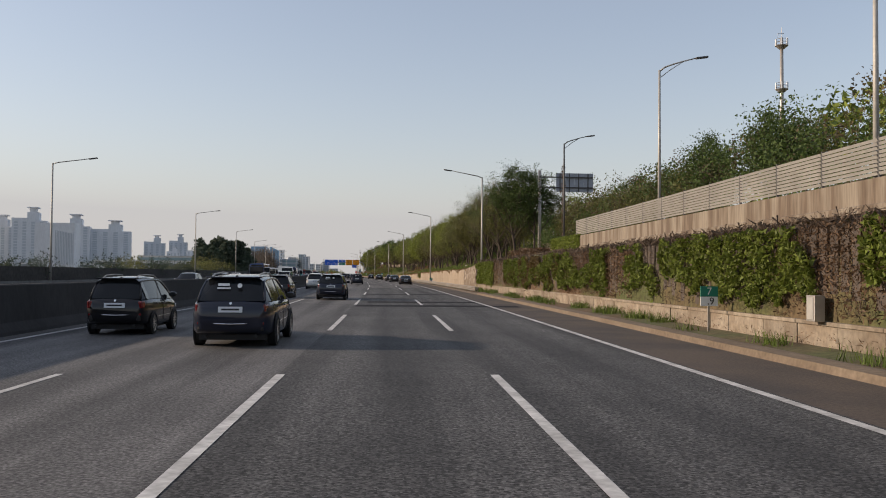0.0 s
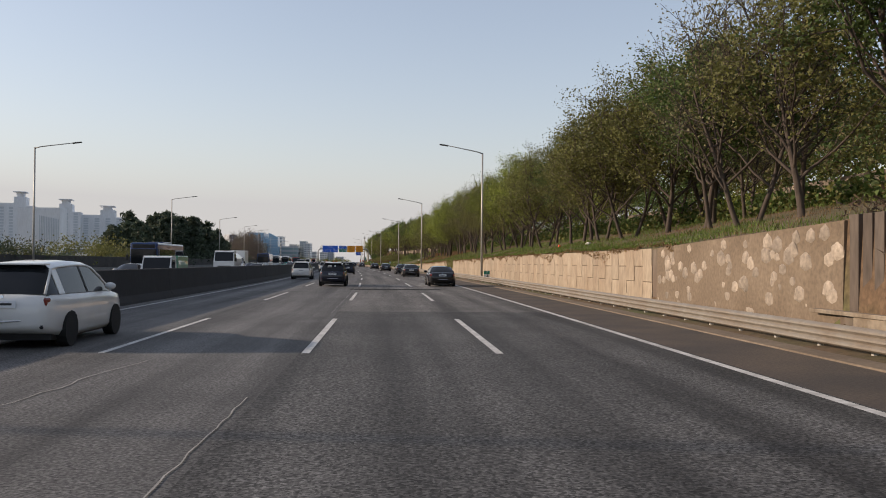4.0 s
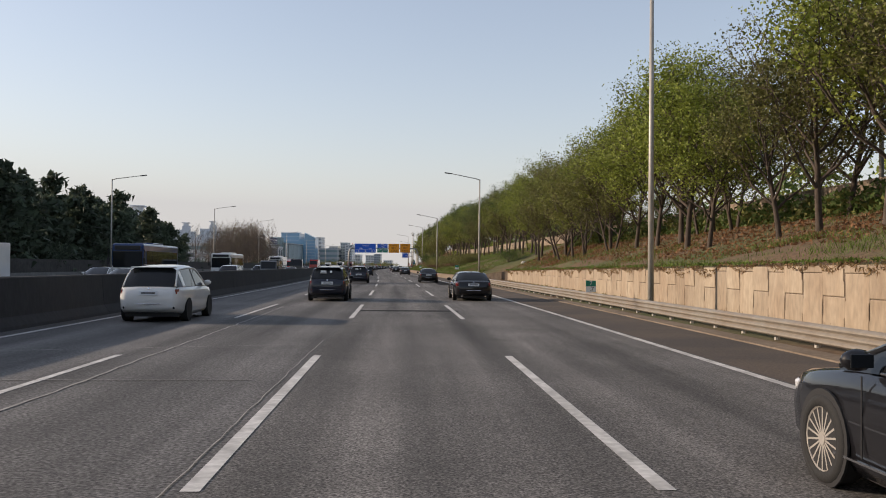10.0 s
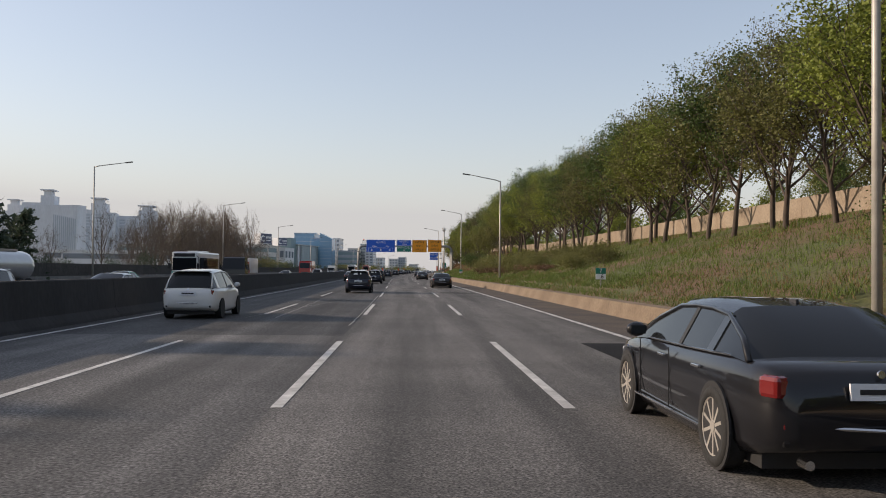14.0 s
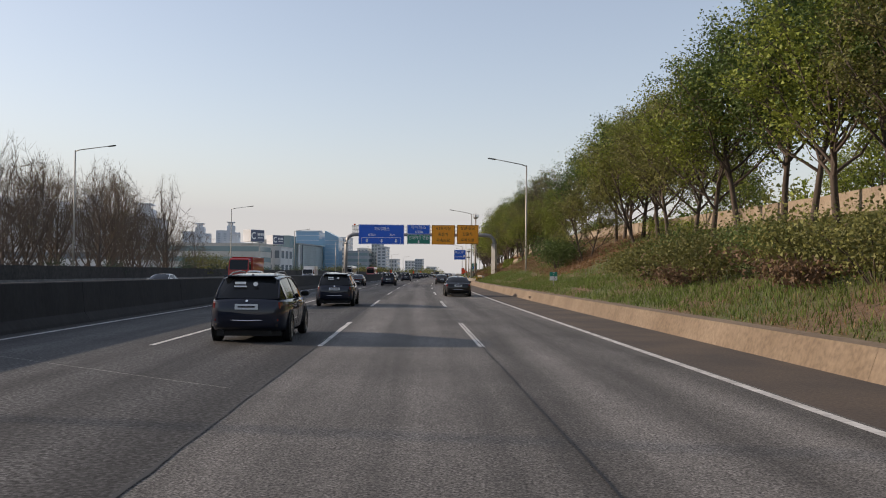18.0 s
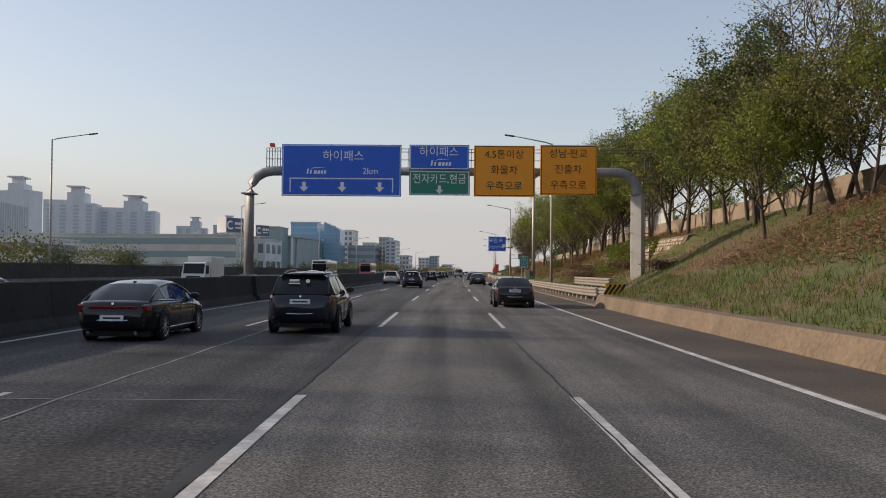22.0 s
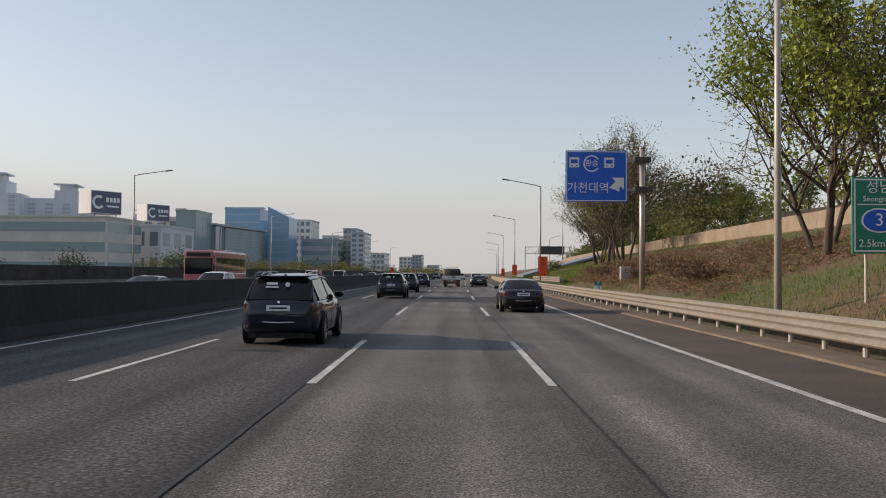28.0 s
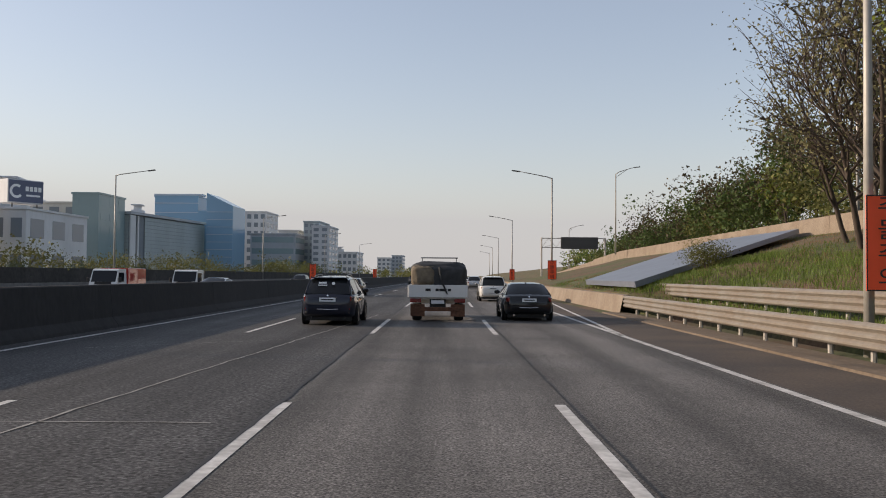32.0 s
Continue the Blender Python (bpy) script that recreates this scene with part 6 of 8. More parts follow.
def curtain(name, s0, s1, n, mat, label, seed, size, share, low=0.45, long=1.0):
    """Ivy in bulging tongues that hang from the wall's top; share sets how much of the wall this growth covers."""
    rng = np.random.default_rng(seed)
    c, k = [], []
    while len(c) < n:
        s, z = rng.uniform(s0, s1), rng.uniform(0.1, 3.05)
        if any(a < s < b for a, b in BARE) and (z < 2.75 or rng.random() < 0.6):
            continue
        tongue = 0.75 + 0.9 * noise.noise(Vector((s / 1.3, 4.0, 0.0))) + 0.5 * noise.noise(Vector((s / 4.5, 9.0, 0.0)))
        crest = 2.95 + 0.22 * noise.noise(Vector((s / 1.9, 2.0, 5.0)))
        if z < low + tongue * 0.85 or z > crest:
            continue
        patch_of = noise.noise(Vector((s / 2.6, z / 1.9, seed * 1.0)))
        hole = noise.noise(Vector((s / 0.75, z / 0.6, 30.0)))
        if patch_of < share or hole < -0.33:
            continue
        bulge = 0.16 + 0.34 * max(0.0, noise.noise(Vector((s / 0.9, z / 0.7, 12.0))) + 0.35)
        depth = bulge * (1 - 0.45 * rng.random() ** 2)
        c.append(tuple(P(s, 10.1 - depth, z + rng.normal() * 0.03)))
        k.append(rng.uniform(0.6, 1.25) * size)
    return tagged(new(name, leaf_mesh(name, np.array(c), np.array(k), mat, rng, 0.0, long)), label, "ivy", kind="stuff")


curtain("ivy", -4, 63, 34000, LEAF_IVY, "thick yellow-green ivy leaves hanging on the wall", 91, 0.15, -0.22)
curtain("ivy", 70, 83, 7000, LEAF_IVY, "thick yellow-green ivy at the wall's end", 89, 0.15, -0.5, 0.2)
curtain("ivy", 40, 64, 9000, leaf_shade("leaf_ivy_bronze", (0.15, 0.105, 0.04), 0.4), "bronze-brown old ivy leaves between the green", 90, 0.13, -0.05, 0.5)
curtain("ivy_stems", -4, 84, 9000, IVY_STEM, "brown dry ivy stems behind the leaves", 92, 0.022, -0.6, 0.25, 10.0)
for s0, s1 in BARE[:2] + ((-4, 12), (30, 40), (54, 63)):
    ivy("withered_creeper", s0 - 0.6, s1 + 0.6, 10.06, 0.75, 2.95, int((200 if s0 > 60 else 430) * (s1 - s0 + 1.2)), "matted brown withered creeper on the bare wall", 100, BRUSH, 0.0, 0.16, -0.35, 0.05, 3.5)
ivy("ivy_stems", -4, 84, 10.0, 0.05, 2.8, 6000, "thin bare creeper stems on the ribbed wall", 99, IVY_STEM, 0.0, 0.08, -0.1, 0.018, 12.0)
ivy("ivy_stems", -4, 86, 9.88, 0.0, 0.4, 2500, "brown withered creeper at the foot of the wall", 98, BRUSH, 0.0, 0.4, -0.05, 0.02, 6.0)
ivy("ivy_top", -4, 86, 10.8, 2.75, 3.2, 9000, "dry brown creepers on top of the wall", 93, IVY_STEM, 0.0, 1.0, -0.2, 0.05, 6.0)
ivy("ivy", 66, 78, 17.1, 3.7, 5.35, 9000, "bright green creeper over the deck's end", 94, LEAF_IVY, 0.2, 0.35, -0.2, 0.12)
ivy("brush", 78, 92, 16.8, 3.2, 4.5, 5000, "red-brown withered brush above the wall", 88, BRUSH, 0.0, 2.4, -0.3, 0.14, 2.0)
MASONRY = shade("pale_masonry", (0.36, 0.30, 0.225), 0.95, grain=0.3, grain_size=8, stain=0.7, stain_size=1.6, stain_colour=(0.20, 0.145, 0.095), bump=0.5, vary=0.2)
bank_wall = tagged(strip("bank_wall", 503.5, 535.5, [(15.2, 0.3), WALL_FOOT, WALL_TOP, (17.3, 4.38), (17.3, 0.3)], CONCRETE_OLD, None, step=2, closed=True), "battered rubble masonry wall on the bank, half hidden by ivy", "wall", kind="structure")


def wall_face(s, z, out=0.0):
    """A place on the battered face, out in front of it."""
    k = (z - WALL_FOOT[1]) / (WALL_TOP[1] - WALL_FOOT[1])
    return P(s, WALL_FOOT[0] + (WALL_TOP[0] - WALL_FOOT[0]) * k - out, z)


def wall_bottom(s):
    """Height at which the bank meets the wall."""
    return lerp(s, [504, 510, 516, 523, 529, 535.5], [4.0, 3.3, 2.3, 0.8, 2.6, 4.3])


def stone_face(seed):
    """Uneven squared stones laid in courses where the ivy leaves the wall bare; one body."""
    r = random.Random(seed)
    v, f = [], []
    z = 0.85
    while z < 4.2:
        h = r.uniform(0.24, 0.36)
        s = 504.0 + r.random() * 0.4
        while s < 535.0:
            l = r.uniform(0.3, 0.62)
            if z + h > wall_bottom(s) and (s < 519 or z < wall_bottom(s) + 1.7 or r.random() < 0.3):
                i = len(v)
                out = r.uniform(0.03, 0.1)
                e = [r.uniform(-0.03, 0.03) for _ in range(8)]
                v += [wall_face(s + 0.01, z + 0.01, -0.05), wall_face(s + l - 0.01, z + 0.01, -0.05), wall_face(s + l - 0.01, z + h - 0.01, -0.05), wall_face(s + 0.01, z + h - 0.01, -0.05)]
                v += [wall_face(s + 0.06 + e[0], z + 0.05 + e[1], out), wall_face(s + l - 0.06 + e[2], z + 0.05 + e[3], out + e[4]), wall_face(s + l - 0.06 + e[5], z + h - 0.05 + e[6], out), wall_face(s + 0.06 + e[7], z + h - 0.05, out + e[4])]
                f += [(i + 4, i + 5, i + 6, i + 7)] + [(i + k, i + (k + 1) % 4, i + 4 + (k + 1) % 4, i + 4 + k) for k in range(4)]
            s += l
        z += h
    return mesh_ob("stones", v, f, MASONRY, bank_wall, label="pale squared rubble stones in rough courses")


stone_face(151)
rng_w = np.random.default_rng(152)
for mat, n, tone, lo in ((LEAF_IVY, 15000, "bright yellow-green", -0.2), (bpy.data.materials["leaf_ivy_bronze"], 3000, "bronze-brown", 0.12)):
    c = []
    while len(c) < n:
        s, z = rng_w.uniform(511, 535), rng_w.uniform(0.8, 4.75)
        edge = 0.45 + 0.5 * noise.noise(Vector((z / 0.8, 3.0, 6.0)))
        if z < wall_bottom(s + edge + 0.5 if s > 523 else s) - 0.15:
            continue
        if noise.noise(Vector((s / 1.4, z / 1.3, 21.0 if tone[0] == "b" and lo < 0 else 22.0))) < lo + lerp(s, [511, 515, 519], [0.35, 0.1, -0.3]):
            continue
        bulge = 0.14 + 0.3 * max(0.0, noise.noise(Vector((s / 0.8, z / 0.7, 12.0))) + 0.3)
        c.append(tuple(wall_face(s, min(z, 4.45 + 0.1 * rng_w.random()), bulge * (1 - 0.5 * rng_w.random() ** 2))))
    tagged(new("ivy", leaf_mesh("ivy", np.array(c), rng_w.uniform(0.6, 1.25, n) * 0.16, mat, rng_w)), tone + " ivy hanging over the masonry wall", "ivy", kind="stuff")
ivy("ivy", 186, 196, 10.88, 0.6, 2.1, 2200, "ragged green creeper hanging over the panel wall", 96, LEAF_OLIVE, 0.6, 0.2, 0.1, 0.09)
ivy("ivy", 78.2, 78.8, 18.35, 4.5, 13.0, 700, "dark dry creeper wound round the lamp pole", 97, IVY_STEM, 0.0, 0.3, -0.3, 0.08, 4.0)


def undergrowth(name, n, s0, s1, mat, label, seed, tall=2.0):
    """Tangled brush along the crest of the bank, in front of the upper road."""
    rng = np.random.default_rng(seed)
    c = []
    while len(c) < n:
        s = rng.uniform(s0, s1)
        h = tall * (0.55 + 0.6 * noise.noise(Vector((s / 3.0, seed, 0.0))))
        o = upper(s)[0] - 0.55 - rng.random() * 1.3
        c.append(tuple(P(s, o, slope_z(s, o) + h * rng.random() ** 1.3)))
    return tagged(new(name, leaf_mesh(name, c, rng.uniform(0.14, 0.34, n), mat, rng)), label, "undergrowth", kind="stuff")


undergrowth("undergrowth", 16000, 94, 284, LEAF_DARK, "dark tangled undergrowth along the bank's crest", 131)
undergrowth("undergrowth", 9000, 94, 284, LEAF_OLIVE, "olive-brown undergrowth along the bank's crest", 132, 1.6)


# ---------- vehicles: local y is the way they drive, x their right, z up from the road ----------
def car_paint(name, colour, metal=0.0):
    m = shade(name, colour, 0.42, metal, coat=0.9, grain=0.03, grain_size=2.0, stain=0.2, stain_size=1.2, stain_colour=[v * 0.75 + 0.003 for v in colour])
    m.node_tree.nodes["Principled BSDF"].inputs["Specular IOR Level"].default_value = 0.12
    m.node_tree.nodes["Principled BSDF"].inputs["Coat Roughness"].default_value = 0.03
    return m


PAINT_NAVY = car_paint("car_paint_navy", (0.012, 0.016, 0.03))
PAINT_BLACK = car_paint("car_paint_black", (0.008, 0.008, 0.01))
PAINT_WHITE = car_paint("car_paint_white", (0.72, 0.72, 0.70), 0.0)
PAINT_SILVER = car_paint("car_paint_silver", (0.42, 0.43, 0.44), 0.6)
PAINT_GREY = car_paint("car_paint_grey", (0.14, 0.15, 0.16), 0.5)
PAINT_RED = car_paint("lorry_paint_red", (0.42, 0.025, 0.02), 0.0)
PAINT_BLUE = car_paint("bus_paint_blue", (0.02, 0.05, 0.14), 0.2)
PAINT_ROSE = car_paint("bus_paint_rose", (0.50, 0.17, 0.17), 0.0)
PAINT_GREEN = car_paint("van_paint_green", (0.10, 0.32, 0.22), 0.0)
PAINT_TEAL = car_paint("bus_paint_teal", (0.05, 0.30, 0.30), 0.0)
GLASS_CAR = glass("car_glass_tinted", (0.012, 0.014, 0.016))
TYRE = shade("tyre_rubber", (0.012, 0.012, 0.012), 0.85, grain=0.2, grain_size=30, bump=0.2)
TRIM = shade("black_plastic_trim", (0.013, 0.013, 0.014), 0.6, grain=0.1, grain_size=30)
CHROME = shade("chrome_trim", (0.7, 0.7, 0.7), 0.18, 1.0)
ALLOY = shade("alloy_wheel", (0.58, 0.54, 0.49), 0.35, 0.6, grain=0.05, grain_size=20)
LAMP_RED = shade("tail_lamp_red", (0.16, 0.008, 0.008), 0.2, coat=0.8, grain=0.05, grain_size=40)
LAMP_LIT = shade("brake_lamp_lit", (1.0, 0.06, 0.02), 0.3, emit=1.2)
LAMP_CLEAR = shade("head_lamp_clear", (0.62, 0.64, 0.66), 0.12, 0.3, coat=1.0)
PLATE = shade("plate_white", (0.68, 0.70, 0.72), 0.5)
TARP = shade("tarp_black", (0.028, 0.03, 0.032), 0.7, grain=0.2, grain_size=6, stain=0.5, stain_size=2.0, stain_colour=(0.06, 0.06, 0.06), bump=0.6)
TARP_TAN = shade("tarp_tan", (0.20, 0.16, 0.11), 0.8, grain=0.2, grain_size=8, stain=0.5, stain_size=2.5, bump=0.5)
RUST = shade("rusty_steel", (0.15, 0.065, 0.035), 0.85, grain=0.3, grain_size=15, stain=0.6, stain_size=3, bump=0.3)

LOWER = {"sedan": [(-0.5, 0.70), (-0.488, 0.93), (-0.46, 1.0), (-0.36, 1.03), (-0.1, 1.0), (0.2, 0.985), (0.29, 0.95), (0.42, 0.87), (0.475, 0.77), (0.5, 0.60)],
         "coupe": [(-0.5, 0.72), (-0.485, 0.95), (-0.46, 1.0), (-0.36, 1.03), (-0.1, 1.0), (0.2, 0.98), (0.3, 0.94), (0.42, 0.85), (0.475, 0.75), (0.5, 0.58)],
         "suv": [(-0.5, 0.74), (-0.488, 0.96), (-0.45, 1.0), (-0.3, 1.0), (0.0, 0.99), (0.22, 0.98), (0.3, 0.95), (0.43, 0.89), (0.48, 0.77), (0.5, 0.60)],
         "hatch": [(-0.5, 0.74), (-0.485, 0.97), (-0.44, 1.0), (-0.3, 1.0), (0.0, 0.98), (0.24, 0.95), (0.32, 0.92), (0.44, 0.82), (0.485, 0.72), (0.5, 0.58)]}
ROOF = {"sedan": [(-0.40, 0.0), (-0.34, 0.42), (-0.235, 0.88), (-0.14, 0.985), (-0.04, 1.0), (0.05, 0.95), (0.16, 0.55), (0.285, -0.06)],
        "coupe": [(-0.44, 0.0), (-0.36, 0.40), (-0.24, 0.82), (-0.12, 0.97), (-0.03, 1.0), (0.06, 0.94), (0.17, 0.52), (0.29, -0.06)],
        "suv": [(-0.475, 0.0), (-0.43, 0.45), (-0.375, 0.86), (-0.30, 0.93), (-0.1, 1.0), (0.04, 0.97), (0.10, 0.88), (0.18, 0.50), (0.285, -0.05)],
        "hatch": [(-0.48, 0.0), (-0.445, 0.45), (-0.41, 0.88), (-0.33, 0.96), (-0.1, 1.0), (0.06, 0.97), (0.13, 0.86), (0.21, 0.48), (0.31, -0.06)]}


def wheel(parent, x, y, r, wd, side, rim=ALLOY, spokes=10, full=True):
    w = empty("wheel", pose(x, y, r), "", "")
    for key in ("label", "category"):
        if key in w:
            del w[key]
    w.parent = parent
    n = 22
    prof = [(0.72, 0.5), (0.88, 0.5), (0.97, 0.42), (1.0, 0.25), (1.0, -0.25), (0.97, -0.42), (0.88, -0.5), (0.72, -0.5)]
    vs, fs = [], []
    for i in range(n):
        a = 2 * math.pi * i / n
        for k, u in prof:
            vs.append((u * wd * side, math.cos(a) * r * k, math.sin(a) * r * k))
    m = len(prof)
    for i in range(n):
        for j in range(m):
            p, q = i * m + j, i * m + (j + 1) % m
            p2, q2 = ((i + 1) % n) * m + j, ((i + 1) % n) * m + (j + 1) % m
            fs.append((p, q, q2, p2))
    mesh_ob("tyre", vs, fs, TYRE, w, True)
    bm = nb()
    for i in range(spokes):
        a = 360 / spokes * i
        box(bm, wd * side * 0.36 - 0.012, wd * side * 0.36 + 0.012, -r * 0.42 / spokes, r * 0.42 / spokes, r * 0.1, r * 0.72, pose(0, 0, 0, a, 0, 0))
    bmesh.ops.create_cone(bm, cap_ends=True, segments=12, radius1=r * 0.14, radius2=r * 0.12, depth=0.03, matrix=pose(wd * side * 0.38, 0, 0, 0, 90, 0))
    tube(bm, [(wd * side * 0.4, math.cos(a) * r * 0.72, math.sin(a) * r * 0.72) for a in np.linspace(0, 2 * math.pi, 21)], r * 0.035, r * 0.035, 5)
    part("rim", bm, rim, w)
    if not full:
        return w
    # black disc as wide as the rim fills the shaded hollow behind the spokes
    bm = nb()
    bmesh.ops.create_cone(bm, cap_ends=True, segments=18, radius1=r * 0.72, radius2=r * 0.72, depth=0.02, matrix=pose(wd * side * 0.1, 0, 0, 0, 90, 0))
    part("brake_disc", bm, TRIM, w)
    return w


def car(kind, label, m, paint, L=4.6, W=1.86, H=1.66, belt=1.02, clear=0.2, wheel_r=0.35, category="car", lit=False, stickers=False, chrome=False, trim=True, group="traffic", rails=False, light_bar=False, spokes=10, full=True):
    c = empty("car", m, label, category, group)
    low, roof = LOWER[kind], ROOF[kind]
    hw = W / 2
    ly, lz = [q[0] for q in low], [q[1] for q in low]
    ys = sorted(set([q[0] for q in low] + [-0.497, -0.475, -0.42, -0.25, 0.1, 0.36, 0.455, 0.49]))

    def width(u):
        return float(np.interp(u, [-0.5, -0.49, -0.465, -0.4, -0.25, 0.2, 0.38, 0.45, 0.485, 0.5], [0.70, 0.83, 0.915, 0.975, 1, 1, 0.97, 0.90, 0.77, 0.60])) * hw

    def top(u):
        return float(np.interp(u, ly, lz)) * belt

    # lower body
    vs, fs = [], []
    for u in ys:
        w, zt = width(u), top(u)
        zb = clear + float(np.interp(u, [-0.5, -0.44, -0.3, 0.3, 0.44, 0.5], [0.20, 0.10, 0, 0, 0.05, 0.12]))
        half = [(w * 0.90, zb), (w * 0.975, zb + 0.10), (w, (zb + zt) * 0.55), (w * 0.975, zt - 0.2 * (zt - zb)), (w * 0.945, zt - 0.035), (w * 0.86, zt), (w * 0.4, zt + 0.018)]
        ring = [(x, z) for x, z in half] + [(-x, z) for x, z in reversed(half)]
        vs += [(x, u * L, z) for x, z in ring]
    k = 14
    for i in range(len(ys) - 1):
        for j in range(k):
            a, b = i * k + j, i * k + (j + 1) % k
            fs.append((a, a + k, b + k, b))
    fs.append(tuple(range(k)))
    fs.append(tuple((len(ys) - 1) * k + j for j in range(k))[::-1])
    mesh_ob("body", vs, fs, paint, c, True)

    # cabin
    def roof_z(u):
        return belt + (H - belt) * float(np.interp(u, [q[0] for q in roof], [q[1] for q in roof]))
    us = [q[0] for q in roof]
    sec = []
    for u in us:
        zr = roof_z(u)
        t = max(0.0, (zr - belt) / (H - belt))
        wb = width(u) * 0.93
        zb = min(zr - 0.005, top(u) - 0.01)
        wt = wb - 0.25 * t - 0.02
        sec.append(((wb, u * L, zb), (wt + 0.05 * t, u * L, zr - 0.10 * t), (wt - 0.07 * t, u * L, zr - 0.02 * t), (wt * 0.5, u * L, zr)))

    def mir(p):
        return (-p[0], p[1], p[2])
    peak = max(range(len(us)), key=lambda i: roof_z(us[i]))
    rear_to = next(i for i in range(len(us)) if roof[i][1] > 0.8)
    front_from = max(i for i in range(len(us)) if roof[i][1] > 0.85)
    groups = {"rear_window": (0, rear_to), "roof": (rear_to, front_from), "windscreen": (front_from, len(us) - 1)}
    for nm, (i0, i1) in groups.items():
        v, f = [], []
        for i in range(i0, i1 + 1):
            s4 = sec[i]
            v += [s4[1], s4[2], s4[3], mir(s4[3]), mir(s4[2]), mir(s4[1])]
        for i in range(i1 - i0):
            for j in range(5):
                f.append((i * 6 + j, i * 6 + 6 + j, i * 6 + 7 + j, i * 6 + j + 1))
        mesh_ob(nm, v, f, paint if nm == "roof" else GLASS_CAR, c, True)
    for sd in (1, -1):
        v, f = [], []
        for s4 in sec:
            for p in (s4[0], s4[1]):
                v.append((p[0] * sd, p[1], p[2]))
        for i in range(len(sec) - 1):
            q = (2 * i, 2 * i + 2, 2 * i + 3, 2 * i + 1)
            f.append(q if sd > 0 else q[::-1])
        mesh_ob("side_window", v, f, GLASS_CAR, c, True, "tinted side glass")
        # pillars
        for pu, wide in ((-0.06 if kind != "hatch" else -0.02, 0.09), (us[rear_to] + (0.02 if kind in ("suv", "hatch") else 0.0), 0.28 if kind in ("suv", "hatch") else 0.16)):
            i = max(j for j in range(len(us) - 1) if us[j] <= pu)
            t = (pu - us[i]) / (us[i + 1] - us[i])
            lo = Vector(sec[i][0]).lerp(Vector(sec[i + 1][0]), t)
            hi = Vector(sec[i][1]).lerp(Vector(sec[i + 1][1]), t)
            v = []
            for p, e in ((lo, 0.008), (hi, 0.008)):
                for dy in (-wide / 2, wide / 2):
                    v += [((p.x + e) * sd, p.y + dy, p.z), ((p.x - 0.02) * sd, p.y + dy, p.z)]
            mesh_ob("pillar", v, [(0, 2, 6, 4), (1, 5, 7, 3), (0, 4, 5, 1), (2, 3, 7, 6), (0, 1, 3, 2), (4, 6, 7, 5)], TRIM if wide < 0.1 else paint, c)
        # front pillar and roof rail
        bm = nb()
        pts = [Vector((p[1][0] * sd, p[1][1], p[1][2])) for p in sec]
        tube(bm, pts, 0.028, 0.028, 6)
        part("roof_edge", bm, paint, c, smooth=True)
        if rails:
            bm = nb()
            tube(bm, [(sec[i][2][0] * sd * 0.97, sec[i][2][1], sec[i][2][2] + (0.06 if rear_to < i < front_from else 0.015)) for i in range(rear_to, front_from + 1)], 0.018, 0.018, 6)
            part("roof_rail", bm, STEEL, c)
        if chrome:
            bm = nb()
            tube(bm, [Vector(((p[0][0] + 0.004) * sd, p[0][1], p[0][2] + 0.008)) for p in sec[1:-1]], 0.011, 0.011, 5)
            part("window_trim", bm, CHROME, c, "chrome window strip")
            bm = nb()
            tube(bm, [(hw * 0.985 * sd, -0.28 * L, clear + 0.13), (hw * 1.0 * sd, 0.27 * L, clear + 0.13)], 0.014, 0.014, 5)
            part("sill_trim", bm, CHROME, c, "chrome sill strip")
        # mirror
        bm = nb()
        bmesh.ops.create_icosphere(bm, subdivisions=2, radius=1.0, matrix=pose(sd * (hw + 0.05), 0.185 * L, belt + 0.07) @ Matrix.Diagonal((0.125, 0.075, 0.085, 1)))
        part("mirror", bm, paint, c, smooth=True)
        if full:
            bm = nb()
            box(bm, -0.085, 0.085, -0.08, -0.066, -0.05, 0.05, pose(sd * (hw + 0.05), 0.185 * L, belt + 0.07), bevel=0.005)
            part("mirror_glass", bm, GLASS_CAR, c)
        # doors: seams and handles
        for y0 in (-0.03, 0.19) if full else ():
            bm = nb()
            box(bm, -0.004, 0.004, -0.006, 0.006, 0, belt * 0.62, pose(sd * (hw + 0.0005), y0 * L, clear + 0.16))
            part("door_seam", bm, TRIM, c)
        for y0 in (-0.2, 0.02) if full else ():
            bm = nb()
            box(bm, -0.02, 0.02, -0.1, 0.1, -0.014, 0.014, pose(sd * (hw + 0.0), y0 * L, belt * 0.86), bevel=0.006)
            part("door_handle", bm, CHROME if chrome else paint, c)
        # lights
        zt = belt * 0.84
        if kind in ("suv", "hatch"):
            tl = (0.16, 0.09, 0.105)
        else:
            tl = (0.20, 0.11, 0.09)
        bm = nb()
        box(bm, -tl[0], tl[0], -tl[1], tl[1], -tl[2], tl[2], pose(sd * hw * 0.70, -0.462 * L, zt, 0, 0, -sd * 20), bevel=0.04)
        part("tail_lamp", bm, LAMP_LIT if lit else LAMP_RED, c, "red tail lamp")
        bm = nb()
        box(bm, -0.17, 0.17, -0.09, 0.09, -0.06, 0.06, pose(sd * hw * 0.68, 0.452 * L, belt * 0.715, -12, 0, -sd * 20), bevel=0.03)
        part("head_lamp", bm, LAMP_CLEAR, c, "clear head lamp")
        if not full:
            for y0 in (-0.295, 0.305):
                bm = nb()
                tube(bm, [(sd * (hw - 0.2), y0 * L, wheel_r), (sd * (hw - 0.19), y0 * L, wheel_r), (sd * (hw + 0.01), y0 * L, wheel_r), (sd * (hw + 0.02), y0 * L, wheel_r)], wheel_r, wheel_r, 16)
                part("wheel", bm, TYRE, c)
            continue
